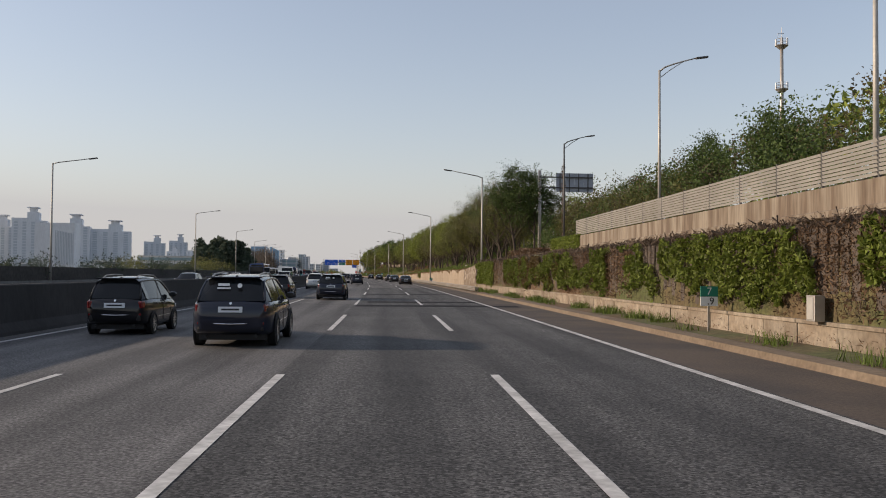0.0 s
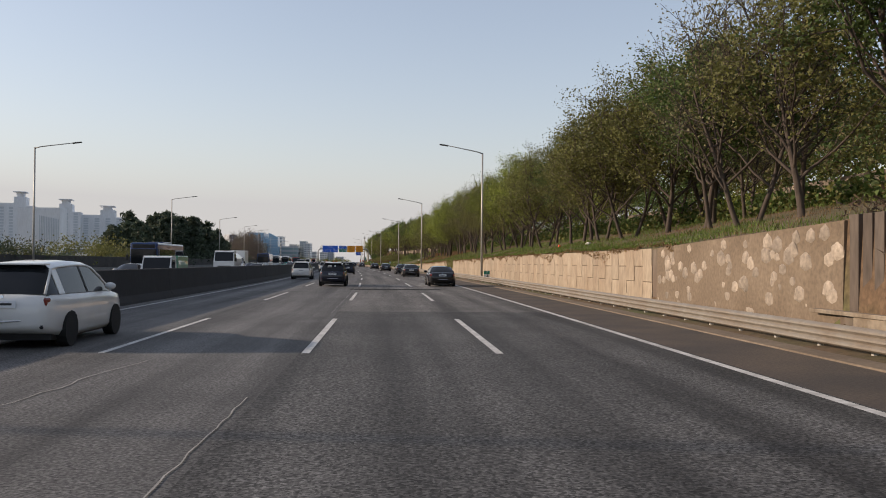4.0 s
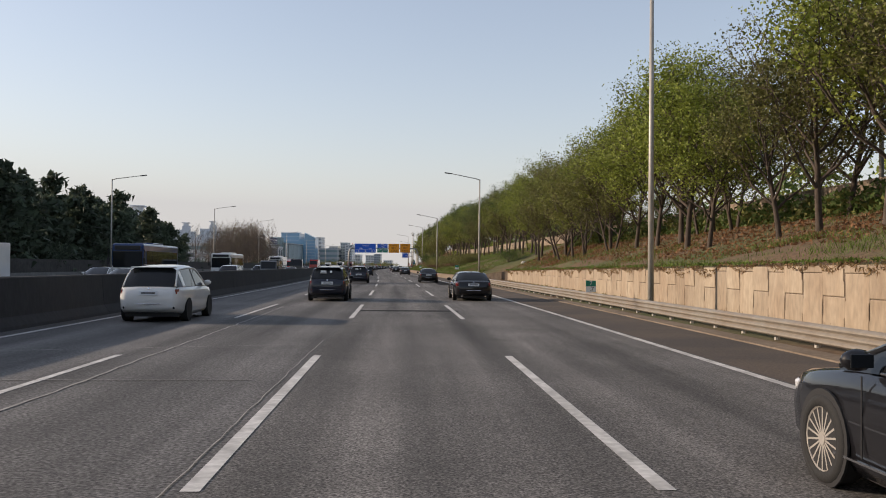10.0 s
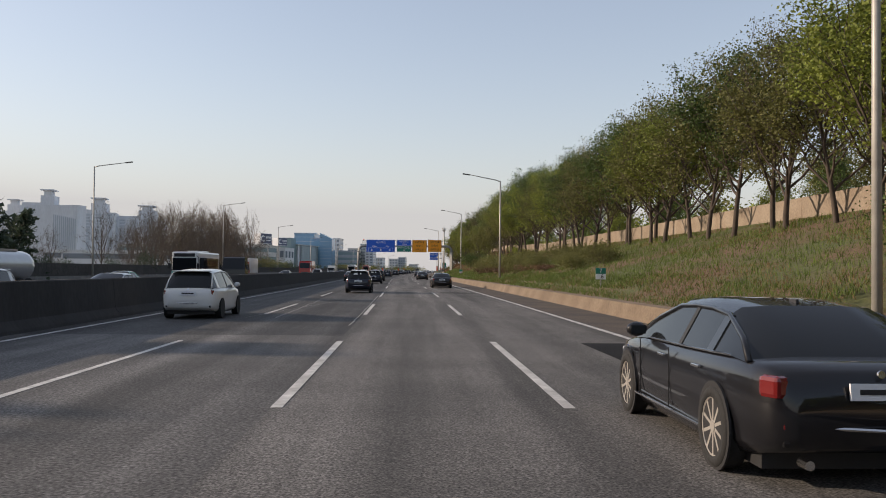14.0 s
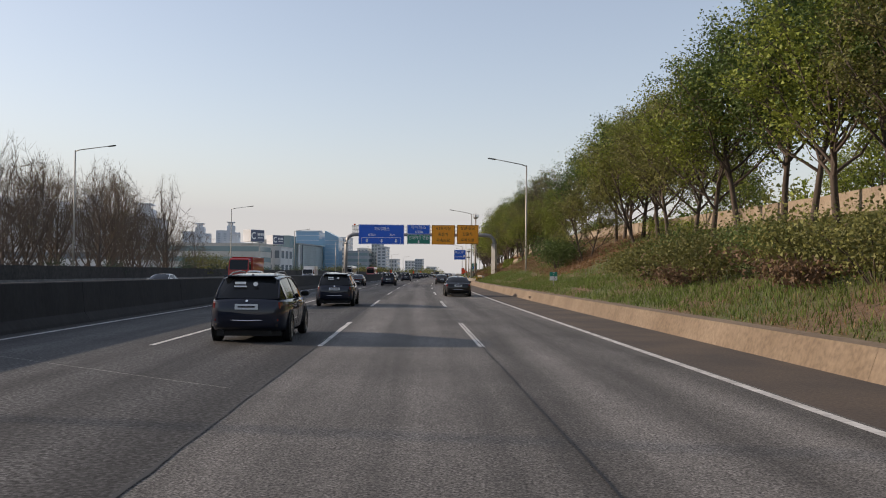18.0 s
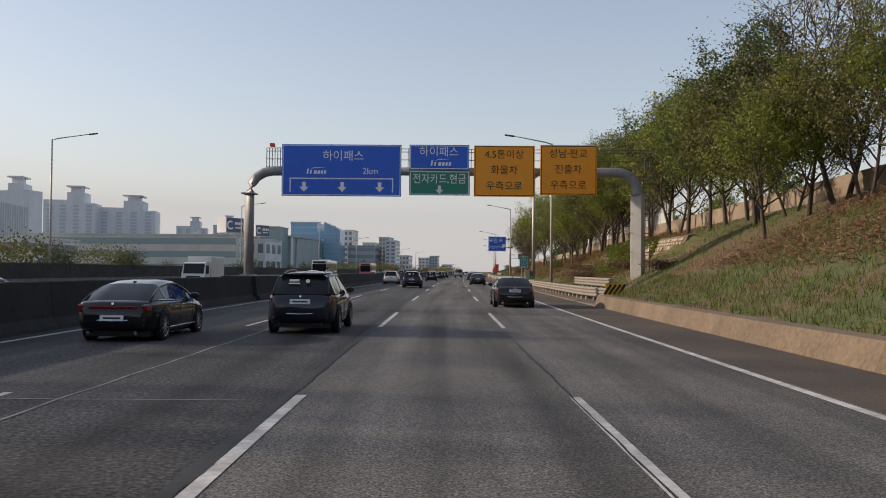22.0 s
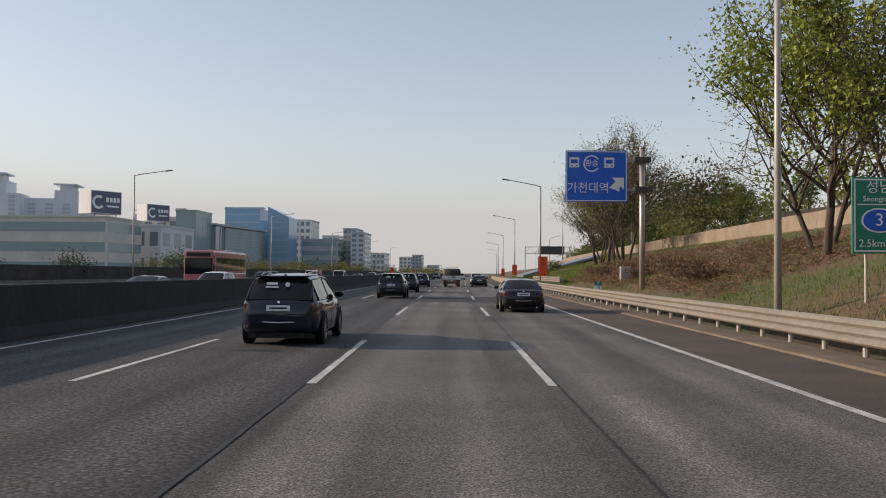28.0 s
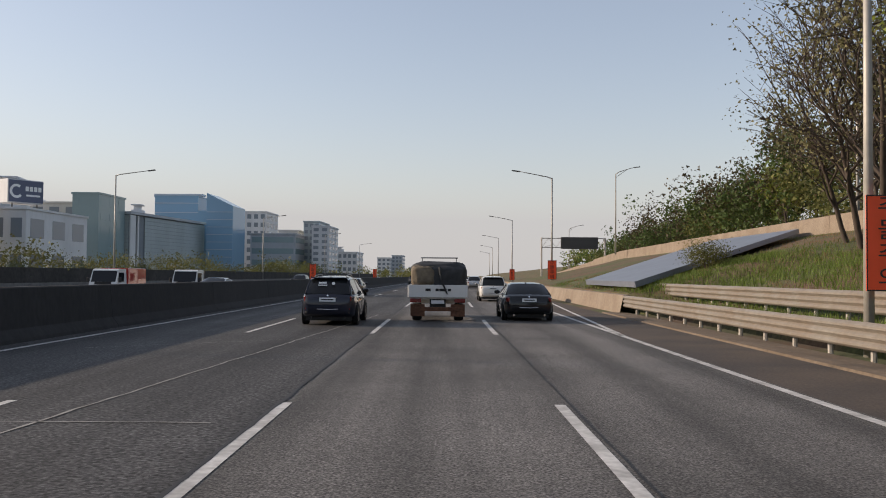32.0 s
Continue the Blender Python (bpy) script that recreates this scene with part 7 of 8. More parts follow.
        bm = nb()
        box(bm, -0.13, 0.13, -0.04, 0.04, -0.03, 0.03, pose(sd * hw * 0.66, -0.484 * L, clear + 0.36), bevel=0.012)
        part("reflector", bm, LAMP_RED, c)
        # wheels, and flat black discs in place of the shaded wheel wells
        for y0 in (-0.295, 0.305):
            bm = nb()
            bmesh.ops.create_cone(bm, cap_ends=True, segments=24, radius1=wheel_r * 1.09, radius2=wheel_r * 1.09, depth=0.02, matrix=pose(sd * (hw - 0.004), y0 * L, wheel_r * 1.02, 0, 90, 0))
            part("wheel_arch", bm, TRIM, c)
            wheel(c, sd * (hw - 0.085), y0 * L, wheel_r, 0.22, sd, ALLOY, spokes, full)
    # rear: bumper, plate, badge
    bm = nb()
    box(bm, -hw * 0.80, hw * 0.80, -0.10, 0.12, -0.09, 0.10, pose(0, -0.472 * L, clear + 0.27), bevel=0.05)
    part("rear_bumper", bm, TRIM if trim else paint, c, "dark lower rear bumper")
    bm = nb()
    box(bm, -0.27, 0.27, -0.012, 0.012, -0.065, 0.065, pose(0, -0.502 * L - 0.004, belt * (0.82 if kind != "coupe" else 0.6), -8))
    plate = part("number_plate", bm, PLATE, c, "white plate with a dark bar")
    bm = nb()
    box(bm, -0.2, 0.2, -0.018, -0.012, -0.02, 0.02, pose(0, -0.502 * L - 0.004, belt * (0.82 if kind != "coupe" else 0.6), -8))
    part("plate_bar", bm, TRIM, plate)
    bm = nb()
    bmesh.ops.create_cone(bm, cap_ends=True, segments=14, radius1=0.034, radius2=0.03, depth=0.012, matrix=pose(0, -0.493 * L, belt * 0.95, 80))
    part("emblem", bm, CHROME, c)
    bm = nb()
    tube(bm, [(-hw * 0.7, -0.49 * L, clear + 0.36), (0, -0.507 * L, clear + 0.34), (hw * 0.7, -0.49 * L, clear + 0.36)], 0.014, 0.014, 5)
    part("rear_trim", bm, CHROME, c, "bright rear trim strip")
    if light_bar:
        bm = nb()
        box(bm, -hw * 0.6, hw * 0.6, -0.03, 0.03, -0.03, 0.03, pose(0, -0.492 * L, belt * 0.86), bevel=0.01)
        part("light_bar", bm, LAMP_RED, c)
    for sd in (1, -1) if full else ():
        bm = nb()
        tube(bm, [(sd * hw * 0.6, -0.5 * L, clear + 0.07), (sd * hw * 0.6, -0.47 * L, clear + 0.07)], 0.04, 0.04, 8)
        part("exhaust", bm, CHROME if chrome else TRIM, c)
    # front: grille, bumper
    bm = nb()
    box(bm, -hw * 0.42, hw * 0.42, -0.02, 0.05, -0.12, 0.12, pose(0, 0.49 * L, belt * 0.55), bevel=0.02)
    part("grille", bm, TRIM, c, "black radiator grille")
    bm = nb()
    box(bm, -hw * 0.6, hw * 0.6, -0.03, 0.04, -0.05, 0.05, pose(0, 0.487 * L, clear + 0.17), bevel=0.02)
    part("front_intake", bm, TRIM, c)
    bm = nb()
    box(bm, -0.25, 0.25, -0.01, 0.01, -0.055, 0.055, pose(0, 0.505 * L, belt * 0.45))
    part("front_plate", bm, PLATE, c)
    bm = nb()
    box(bm, -hw * 0.82, hw * 0.82, -0.42 * L, 0.42 * L, clear - 0.04, clear + 0.1)
    part("underbody", bm, TRIM, c)
    if full:
        bm = nb()
        box(bm, -0.02, 0.02, -0.09, 0.06, 0, 0.06, pose(0, us[rear_to] * L + 0.25, roof_z(us[rear_to]) - 0.005), bevel=0.012)
        part("antenna_fin", bm, TRIM, c)
    if kind in ("suv", "hatch"):
        bm = nb()
        box(bm, -hw * 0.68, hw * 0.68, -0.12, 0.1, -0.015, 0.02, pose(0, us[rear_to] * L - 0.04, roof_z(us[rear_to]) + 0.005), bevel=0.012)
        part("roof_spoiler", bm, paint, c)
    if stickers:
        za, ya = belt + (H - belt) * 0.62, roof[1][0] * L
        for x, w, zz, h in ((-0.2, 0.26, 0.03, 0.03), (-0.2, 0.3, -0.05, 0.018)):
            bm = nb()
            box(bm, x - w / 2, x + w / 2, -0.006, 0.006, -h, h, pose(0, ya - 0.045 + zz * 0.0, belt + (H - belt) * 0.55 + zz, -22))
            part("sticker", bm, SIGN_WHITE, c, "white sticker bars on the rear glass")
        bm = nb()
        bmesh.ops.create_cone(bm, cap_ends=True, segments=16, radius1=0.055, radius2=0.055, depth=0.012, matrix=pose(0.16, ya - 0.045, belt + (H - belt) * 0.55 + 0.01, 68))
        part("sticker", bm, SIGN_WHITE, c, "round white sticker")
    return c


def rounded_box(bm, x0, x1, y0, y1, z0, z1, r):
    return box(bm, x0, x1, y0, y1, z0, z1, bevel=r)


def bus(label, m, paint, paint2, L=11.5, W=2.48, H=3.3, category="bus"):
    c = empty("bus", m, label, category, "oncoming traffic")
    bm = nb()
    rounded_box(bm, -W / 2, W / 2, -L / 2, L / 2, 0.35, H * 0.46, 0.12)
    part("lower_body", bm, paint2, c)
    bm = nb()
    rounded_box(bm, -W / 2, W / 2, -L / 2, L / 2 - 0.08, H * 0.44, H, 0.16)
    part("upper_body", bm, paint, c)
    bm = nb()
    box(bm, -W * 0.46, W * 0.46, L / 2 - 0.12, L / 2 + 0.0, H * 0.40, H * 0.82, bevel=0.06)
    part("windscreen", bm, GLASS_CAR, c)
    bm = nb()
    box(bm, -W * 0.4, W * 0.4, L / 2 - 0.11, L / 2 - 0.02, H * 0.85, H * 0.95, bevel=0.03)
    part("destination_board", bm, TRIM, c)
    for sd in (1, -1):
        n = 6
        for i in range(n):
            y = -L / 2 + 0.5 + i * (L - 1.4) / n
            bm = nb()
            box(bm, sd * W / 2 - 0.02, sd * W / 2 + 0.012, y, y + (L - 1.4) / n - 0.07, H * 0.5, H * 0.83, bevel=0.01)
            part("side_window", bm, GLASS_CAR, c)
        for y in (L * 0.3, -L * 0.25):
            wheel(c, sd * (W / 2 - 0.13), y, 0.48, 0.28, sd, ALLOY, 8, False)
        bm = nb()
        box(bm, -0.2, 0.2, -0.05, 0.06, -0.1, 0.1, pose(sd * W * 0.36, L / 2, 0.85), bevel=0.04)
        part("head_lamp", bm, LAMP_CLEAR, c)
        bm = nb()
        tube(bm, [(sd * W * 0.47, L / 2 - 0.1, H * 0.88), (sd * W * 0.56, L / 2 + 0.25, H * 0.85), (sd * W * 0.56, L / 2 + 0.28, H * 0.6)], 0.03, 0.03, 6)
        box(bm, sd * W * 0.56 - 0.1, sd * W * 0.56 + 0.1, L / 2 + 0.2, L / 2 + 0.34, H * 0.5, H * 0.66, bevel=0.03)
        part("mirror", bm, TRIM, c)
    bm = nb()
    box(bm, -W * 0.48, W * 0.48, L / 2 - 0.06, L / 2 + 0.08, 0.32, 0.62, bevel=0.05)
    part("front_bumper", bm, TRIM, c)
    bm = nb()
    box(bm, -W * 0.3, W * 0.3, -L * 0.2, L * 0.1, H - 0.02, H + 0.16, bevel=0.05)
    part("roof_unit", bm, paint, c)
    return c


def lorry(label, m, cab_paint, load="box", load_paint=PAINT_WHITE, L=6.5, W=2.1, H=3.0, cab_h=2.3, category="truck", r=0.4, lamps=False):
    c = empty("truck", m, label, category, "oncoming traffic")
    ch = 1.75 if L < 8 else 2.1
    # cab from a bevelled block with a raked screen
    vs, fs = [], []
    y1 = L / 2
    prof = [(y1 - ch, 0.55), (y1, 0.5), (y1 + 0.02, 0.95), (y1 - 0.03, cab_h * 0.55), (y1 - 0.42, cab_h * 0.97), (y1 - 0.6, cab_h), (y1 - ch, cab_h)]
    for sd in (-1, 1):
        vs += [(sd * W / 2 * (0.93 if z > cab_h * 0.6 else 1.0), y, z) for y, z in prof]
    n = len(prof)
    fs = [tuple(range(n))[::-1], tuple(range(n, 2 * n))] + [(i, (i + 1) % n, n + (i + 1) % n, n + i) for i in range(n)]
    mesh_ob("cab", vs, fs, cab_paint, c)
    a, b = prof[3], prof[4]
    vs = []
    for t in (0.06, 0.92):
        y = a[0] + (b[0] - a[0]) * t + 0.012
        z = a[1] + (b[1] - a[1]) * t
        vs += [(-W * 0.44, y, z), (W * 0.44, y, z), (W * 0.44, y - 0.03, z), (-W * 0.44, y - 0.03, z)]
    mesh_ob("windscreen", vs, [(0, 1, 5, 4), (3, 7, 6, 2), (0, 4, 7, 3), (1, 2, 6, 5), (4, 5, 6, 7), (0, 3, 2, 1)], GLASS_CAR, c)
    for sd in (1, -1):
        bm = nb()
        box(bm, sd * W * 0.485 - 0.02, sd * W * 0.485 + 0.012, y1 - ch + 0.5, y1 - 0.42, cab_h * 0.58, cab_h * 0.88, bevel=0.01)
        part("side_window", bm, GLASS_CAR, c)
        bm = nb()
        box(bm, sd * W * 0.57 - 0.09, sd * W * 0.57 + 0.09, y1 - 0.25, y1 - 0.15, cab_h * 0.56, cab_h * 0.72, bevel=0.03)
        part("mirror", bm, TRIM, c)
        bm = nb()
        box(bm, -0.16, 0.16, -0.03, 0.05, -0.1, 0.1, pose(sd * W * 0.36, y1, 0.78), bevel=0.03)
        part("head_lamp", bm, LAMP_CLEAR, c)
        for y in (y1 - 0.75, -L / 2 + 1.2) + ((-L / 2 + 2.3,) if L > 8 else ()):
            wheel(c, sd * (W / 2 - 0.13), y, r, 0.24, sd, ALLOY, 6, False)
    bm = nb()
    box(bm, -W * 0.48, W * 0.48, y1 - 0.05, y1 + 0.1, 0.38, 0.66, bevel=0.04)
    part("front_bumper", bm, TRIM if cab_paint is not PAINT_WHITE else PAINT_GREY, c)
    bm = nb()
    box(bm, -W * 0.3, W * 0.3, y1 - 0.02, y1 + 0.035, 0.95, 1.12, bevel=0.01)
    part("grille", bm, TRIM, c)
    bm = nb()
    box(bm, -W * 0.3, W * 0.3, -L / 2, y1 - 0.4, 0.5, 0.72)
    part("chassis", bm, TRIM, c)
    y2 = y1 - ch - 0.08
    if load == "box":
        bm = nb()
        box(bm, -W / 2 - 0.03, W / 2 + 0.03, -L / 2, y2, 0.85, H, bevel=0.03)
        part("cargo_box", bm, load_paint, c)
    elif load == "tank":
        bm = nb()
        tube(bm, [(0, -L / 2, 1.75), (0, -L / 2 + 0.3, 1.75), (0, y2 - 0.3, 1.75), (0, y2, 1.75)], 0.95, 0.95, 18)
        part("tank", bm, load_paint, c, smooth=True)
        bm = nb()
        box(bm, -0.3, 0.3, -L / 2 + 1, y2 - 1, 2.66, 2.8)
        part("tank_walkway", bm, STEEL, c)
    else:
        bm = nb()
        box(bm, -W / 2, W / 2, -L / 2, y2, 0.8, 0.88)
        part("cargo_bed", bm, load_paint, c)
        for sd in (1, -1):
            bm = nb()
            box(bm, sd * W / 2 - 0.03, sd * W / 2 + 0.03, -L / 2, y2, 0.88, 1.25)
            part("bed_side", bm, load_paint, c)
        bm = nb()
        box(bm, -W / 2, W / 2, y2 - 0.06, y2, 0.88, 1.9)
        part("bed_front", bm, load_paint, c)
    return c


# --- traffic going the camera's way ---
hatch = car("hatch", "black small hatchback in the inner lane", M(51.5, -7.3), PAINT_BLACK, 3.75, 1.68, 1.58, 0.98, rails=True, wheel_r=0.31)
crossover = car("suv", "dark navy crossover with white rear-window stickers", M(129.4, -3.6), PAINT_NAVY, 4.62, 1.87, 1.67, 1.06, stickers=True, wheel_r=0.37, rails=True)
limousine = car("sedan", "glossy black luxury saloon beside the lane line", M(170.6, 3.98), PAINT_BLACK, 5.1, 1.92, 1.47, 0.98, 0.16, 0.36, chrome=True, spokes=18, trim=False)
saloon = car("sedan", "black executive saloon with a chrome rear strip", M(278.5, 3.45), PAINT_BLACK, 5.0, 1.92, 1.47, 0.98, 0.17, 0.36, chrome=True, trim=False)
coupe = car("coupe", "black four-door coupe with a round emblem", M(398, -7.6), PAINT_BLACK, 4.7, 1.83, 1.43, 0.94, 0.16, 0.35, chrome=True, light_bar=True, trim=False)
car("suv", "white sport utility car beside the truck", M(705, 3.5), PAINT_WHITE, 4.75, 1.9, 1.7, 1.06)
for s in (12.7, 48.6, 188.8, 229.8, 272, 335, 378, 400.5, 469, 533, 592.3, 629.2, 647.3, 676):
    copy_thing(crossover, Matrix()).matrix_basis = M(s, -3.6)
for s in (231.5, 355, 420.5, 487.3, 553, 610.5, 680):
    copy_thing(saloon, Matrix()).matrix_basis = M(s, 3.5)
for s in (131.0, 191.4):
    copy_thing(limousine, Matrix()).matrix_basis = M(s, 4.1)
copy_thing(coupe, Matrix()).matrix_basis = M(466, -7.4)
copy_thing(hatch, Matrix()).matrix_basis = M(16, -7.3)
white_suv = car("suv", "white sport utility car in the inner lane", M(86, -7.4), PAINT_WHITE, 4.7, 1.88, 1.69, 1.05, full=False)
for s in (152, 214, 301, 437, 556):
    copy_thing(white_suv, Matrix()).matrix_basis = M(s, -7.5)
car("sedan", "silver saloon far ahead", M(760, 3.6), PAINT_SILVER)
car("sedan", "black saloon far ahead in the inner lane", M(716, -7.3), PAINT_BLACK, 4.7, 1.84, 1.45, 0.95)
car("suv", "white crossover far down the road", M(790, 0.2), PAINT_WHITE)
car("suv", "grey crossover far down the road", M(812, -7.2), PAINT_GREY)
car("sedan", "white saloon far down the road", M(835, 3.6), PAINT_WHITE, 4.6, 1.82, 1.45, 0.95)

# the laden truck in the camera's lane
tk = empty("laden_truck", M(679.5, 0.05) @ Matrix.Diagonal((1.2, 1, 1.06, 1)), "white flatbed truck with a tarpaulin-covered load", "truck", "traffic")
bm = nb()
box(bm, -0.87, 0.87, -2.55, 1.3, 0.78, 0.9)
part("cargo_bed", bm, STEEL, tk)
bm = nb()
box(bm, -0.9, 0.9, -2.62, -2.56, 0.84, 1.28, bevel=0.015)
gate = part("tailgate", bm, PAINT_WHITE, tk, "dented white tailgate")
for x, w in ((-0.3, 0.16), (-0.02, 0.1), (0.16, 0.22), (0.36, 0.1)):
    bm = nb()
    box(bm, x - w / 2, x + w / 2, -2.628, -2.62, 1.06, 1.15)
    part("tailgate_bar", bm, TRIM, gate)
for sd in (1, -1):
    bm = nb()
    box(bm, sd * 0.9 - 0.03, sd * 0.9 + 0.03, -2.55, 1.3, 0.84, 1.26, bevel=0.01)
    part("bed_side", bm, PAINT_WHITE, tk)
    bm = nb()
    box(bm, sd * 0.68 - 0.17, sd * 0.68 + 0.17, -2.6, -2.5, 0.66, 0.8, bevel=0.02)
    part("tail_lamp", bm, LAMP_RED, tk)
    bm = nb()
    box(bm, sd * 0.62 - 0.22, sd * 0.62 + 0.22, -2.5, -2.46, 0.18, 0.6)
    part("mud_flap", bm, RUST, tk, "rust-coloured mud flap")
    for y in (-1.5,):
        wheel(tk, sd * 0.66, y, 0.31, 0.3, sd, ALLOY, 6)
    wheel(tk, sd * 0.74, 1.9, 0.33, 0.2, sd, ALLOY, 6)
bm = nb()
box(bm, -0.72, 0.72, -2.52, -2.44, 0.36, 0.5, bevel=0.01)
part("under_guard", bm, RUST, tk, "rusty under-run bar")
bm = nb()
box(bm, -0.2, 0.2, -2.56, -2.54, 0.62, 0.74)
part("number_plate", bm, PLATE, tk)
bm = nb()
box(bm, -0.25, 0.25, -2.4, 2.4, 0.5, 0.78)
part("chassis", bm, TRIM, tk)
bm = nb()
box(bm, -0.85, 0.85, 1.4, 2.9, 0.5, 1.95, bevel=0.12)
part("cab", bm, PAINT_WHITE, tk)


def load_mass(x0, x1, y0, y1, z0, z1, mat, seed, label):
    bm = nb()
    bmesh.ops.create_icosphere(bm, subdivisions=4, radius=1.0)
    for v in bm.verts:
        q = v.co
        e = 0.42
        p = Vector((math.copysign(abs(q.x) ** e, q.x), math.copysign(abs(q.y) ** e, q.y), math.copysign(abs(q.z) ** e, q.z)))
        d = 1 + 0.07 * noise.noise(Vector((q.x * 3.1, q.y * 3.1, q.z * 3.1 + seed))) + 0.04 * noise.noise(Vector((q.x * 9, q.y * 9, q.z * 7 + seed)))
        v.co = Vector(((x0 + x1) / 2 + p.x * (x1 - x0) / 2 * d, (y0 + y1) / 2 + p.y * (y1 - y0) / 2 * d, (z0 + z1) / 2 + p.z * (z1 - z0) / 2 * d))
    return part("covered_load", bm, mat, tk, label, True)


load_mass(-0.86, 0.9, -2.5, 1.2, 0.95, 2.12, TARP, 1.0, "lumpy black tarpaulin over the load")
load_mass(-0.84, -0.05, -2.58, -1.4, 1.22, 1.95, TARP_TAN, 5.0, "tan canvas bundle at the back")
bm = nb()
for x in (-0.55, 0.6):
    tube(bm, [(x, 0.4, 2.0), (x, 0.4, 2.28), (x, 1.5, 2.28)], 0.02, 0.02, 5)
tube(bm, [(-0.6, 0.4, 2.28), (0.65, 0.4, 2.28)], 0.025, 0.025, 5)
part("rack", bm, STEEL, tk)
bm = nb()
tube(bm, [(0.05, -2.6, 1.9), (0.1, -2.68, 1.45), (0.22, -2.66, 1.15), (0.3, -2.68, 0.95)], 0.05, 0.02, 6)
part("loose_strap", bm, TARP, tk)

# --- oncoming traffic; it faces the camera ---
for s, o, kind, paint, label in ((70, -17.6, "suv", PAINT_GREY, "grey sport utility car coming the other way"), (88, -18.0, "suv", PAINT_WHITE, "white crossover coming the other way"),
                                 (122, -21.6, "suv", PAINT_WHITE, "white crossover in the far lanes"), (130, -17.8, "sedan", PAINT_SILVER, "silver saloon in the far lanes"),
                                 (108, -25.2, "sedan", PAINT_WHITE, "white saloon in the far lanes"), (198, -17.8, "sedan", PAINT_SILVER, "silver saloon in the second far lane"),
                                 (172, -14.2, "sedan", PAINT_GREY, "grey saloon close to the median"), (232, -14.2, "sedan", PAINT_SILVER, "pale silver saloon close to the median"),
                                 (262, -14.4, "suv", PAINT_SILVER, "silver car close to the median"), (250, -21.4, "sedan", PAINT_WHITE, "white car in the far lanes"),
                                 (306, -18.0, "suv", PAINT_WHITE, "white off-road car in the far lanes"), (312, -14.4, "sedan", PAINT_SILVER, "silver car behind the barrier"),
                                 (336, -21.5, "sedan", PAINT_GREEN, "pale green car in the far lanes"), (452, -17.8, "hatch", PAINT_WHITE, "white boxy car in the far lanes"),
                                 (470, -14.3, "sedan", PAINT_SILVER, "silver saloon beside the barrier"), (430, -21.3, "sedan", PAINT_WHITE, "white saloon in the far lanes"),
                                 (528, -14.3, "sedan", PAINT_WHITE, "white saloon beside the barrier"), (556, -17.8, "suv", PAINT_WHITE, "white crossover in the far lanes"),
                                 (612, -14.3, "sedan", PAINT_GREY, "grey saloon beside the barrier"), (624, -14.3, "suv", PAINT_WHITE, "white crossover beside the barrier"),
                                 (655, -14.2, "sedan", PAINT_SILVER, "silver car beside the barrier"), (662, -17.8, "sedan", PAINT_WHITE, "white car in the second far lane"),
                                 (700, -14.3, "sedan", PAINT_SILVER, "silver saloon behind the barrier"), (745, -14.3, "sedan", PAINT_WHITE, "white saloon far down the road"), (752, -18, "suv", PAINT_BLACK, "black crossover far down the road"),
                                 (668, -21.2, "suv", PAINT_BLACK, "black car in the far lanes"), (770, -17.8, "sedan", PAINT_SILVER, "silver car far down the road")):
    hh = {"suv": 1.66, "sedan": 1.45, "hatch": 1.8}[kind]
    car(kind, label, M(s, o, 0, 180), paint, 4.6, 1.84, hh, 1.02 if kind != "sedan" else 0.95, group="oncoming traffic", full=False)
bus("navy coach with a dark windscreen", M(154, -21.6, 0, 180), PAINT_BLUE, PAINT_GREY)
bus("blue and white coach in the far lanes", M(262, -21.4, 0, 180), PAINT_BLUE, PAINT_WHITE)
bus("white city bus in the far lanes", M(302, -21.6, 0, 180), PAINT_WHITE, PAINT_WHITE, 10.5, 2.45, 3.1)
bus("white minibus close behind the barrier", M(226, -25.2, 0, 180), PAINT_WHITE, PAINT_TEAL, 8.0, 2.3, 2.9)
bus("dark coach with pale sides", M(589, -21.4, 0, 180), PAINT_WHITE, PAINT_GREY, 11.5)
bus("rose-red coach in the far lanes", M(648, -20.8, 0, 180), PAINT_ROSE, PAINT_ROSE, 11.5, 2.5, 3.4)
bus("white and teal city bus far down the road", M(360, -21.4, 0, 180), PAINT_WHITE, PAINT_TEAL, 10.5)
lorry("white box lorry with a tall cargo body", M(214, -21.6, 0, 180), PAINT_WHITE, "box", PAINT_WHITE, 7.0, 2.2, 3.4)
lorry("white tanker lorry in the far lanes", M(176, -18.0, 0, 180), PAINT_WHITE, "tank", PAINT_WHITE, 9.0, 2.4, 3.2, 2.9, r=0.5)
lorry("white refrigerated box truck", M(238, -25.0, 0, 180), PAINT_WHITE, "box", PAINT_WHITE, 6.0, 2.0, 2.9)
lorry("dark blue tanker lorry with a grey drum", M(322, -25.0, 0, 180), PAINT_BLUE, "tank", PAINT_SILVER, 9.0, 2.4, 3.2, 2.9, r=0.5)
lorry("black dump truck in the far lanes", M(366, -18.0, 0, 180), PAINT_BLACK, "bed", PAINT_GREY, 8.5, 2.4, 3.0, 2.9, r=0.5)
lorry("red and white freight truck", M(388, -21.5, 0, 180), PAINT_RED, "box", PAINT_WHITE, 8.5, 2.4, 3.1, 2.6, r=0.5)
lorry("big red tractor lorry with a bright cab", M(466, -21.6, 0, 180), PAINT_RED, "box", PAINT_RED, 9.5, 2.5, 3.5, 3.3, r=0.52)
lorry("white high-roof truck in the far lanes", M(520, -21.4, 0, 180), PAINT_WHITE, "box", PAINT_WHITE, 6.0, 2.0, 2.8)
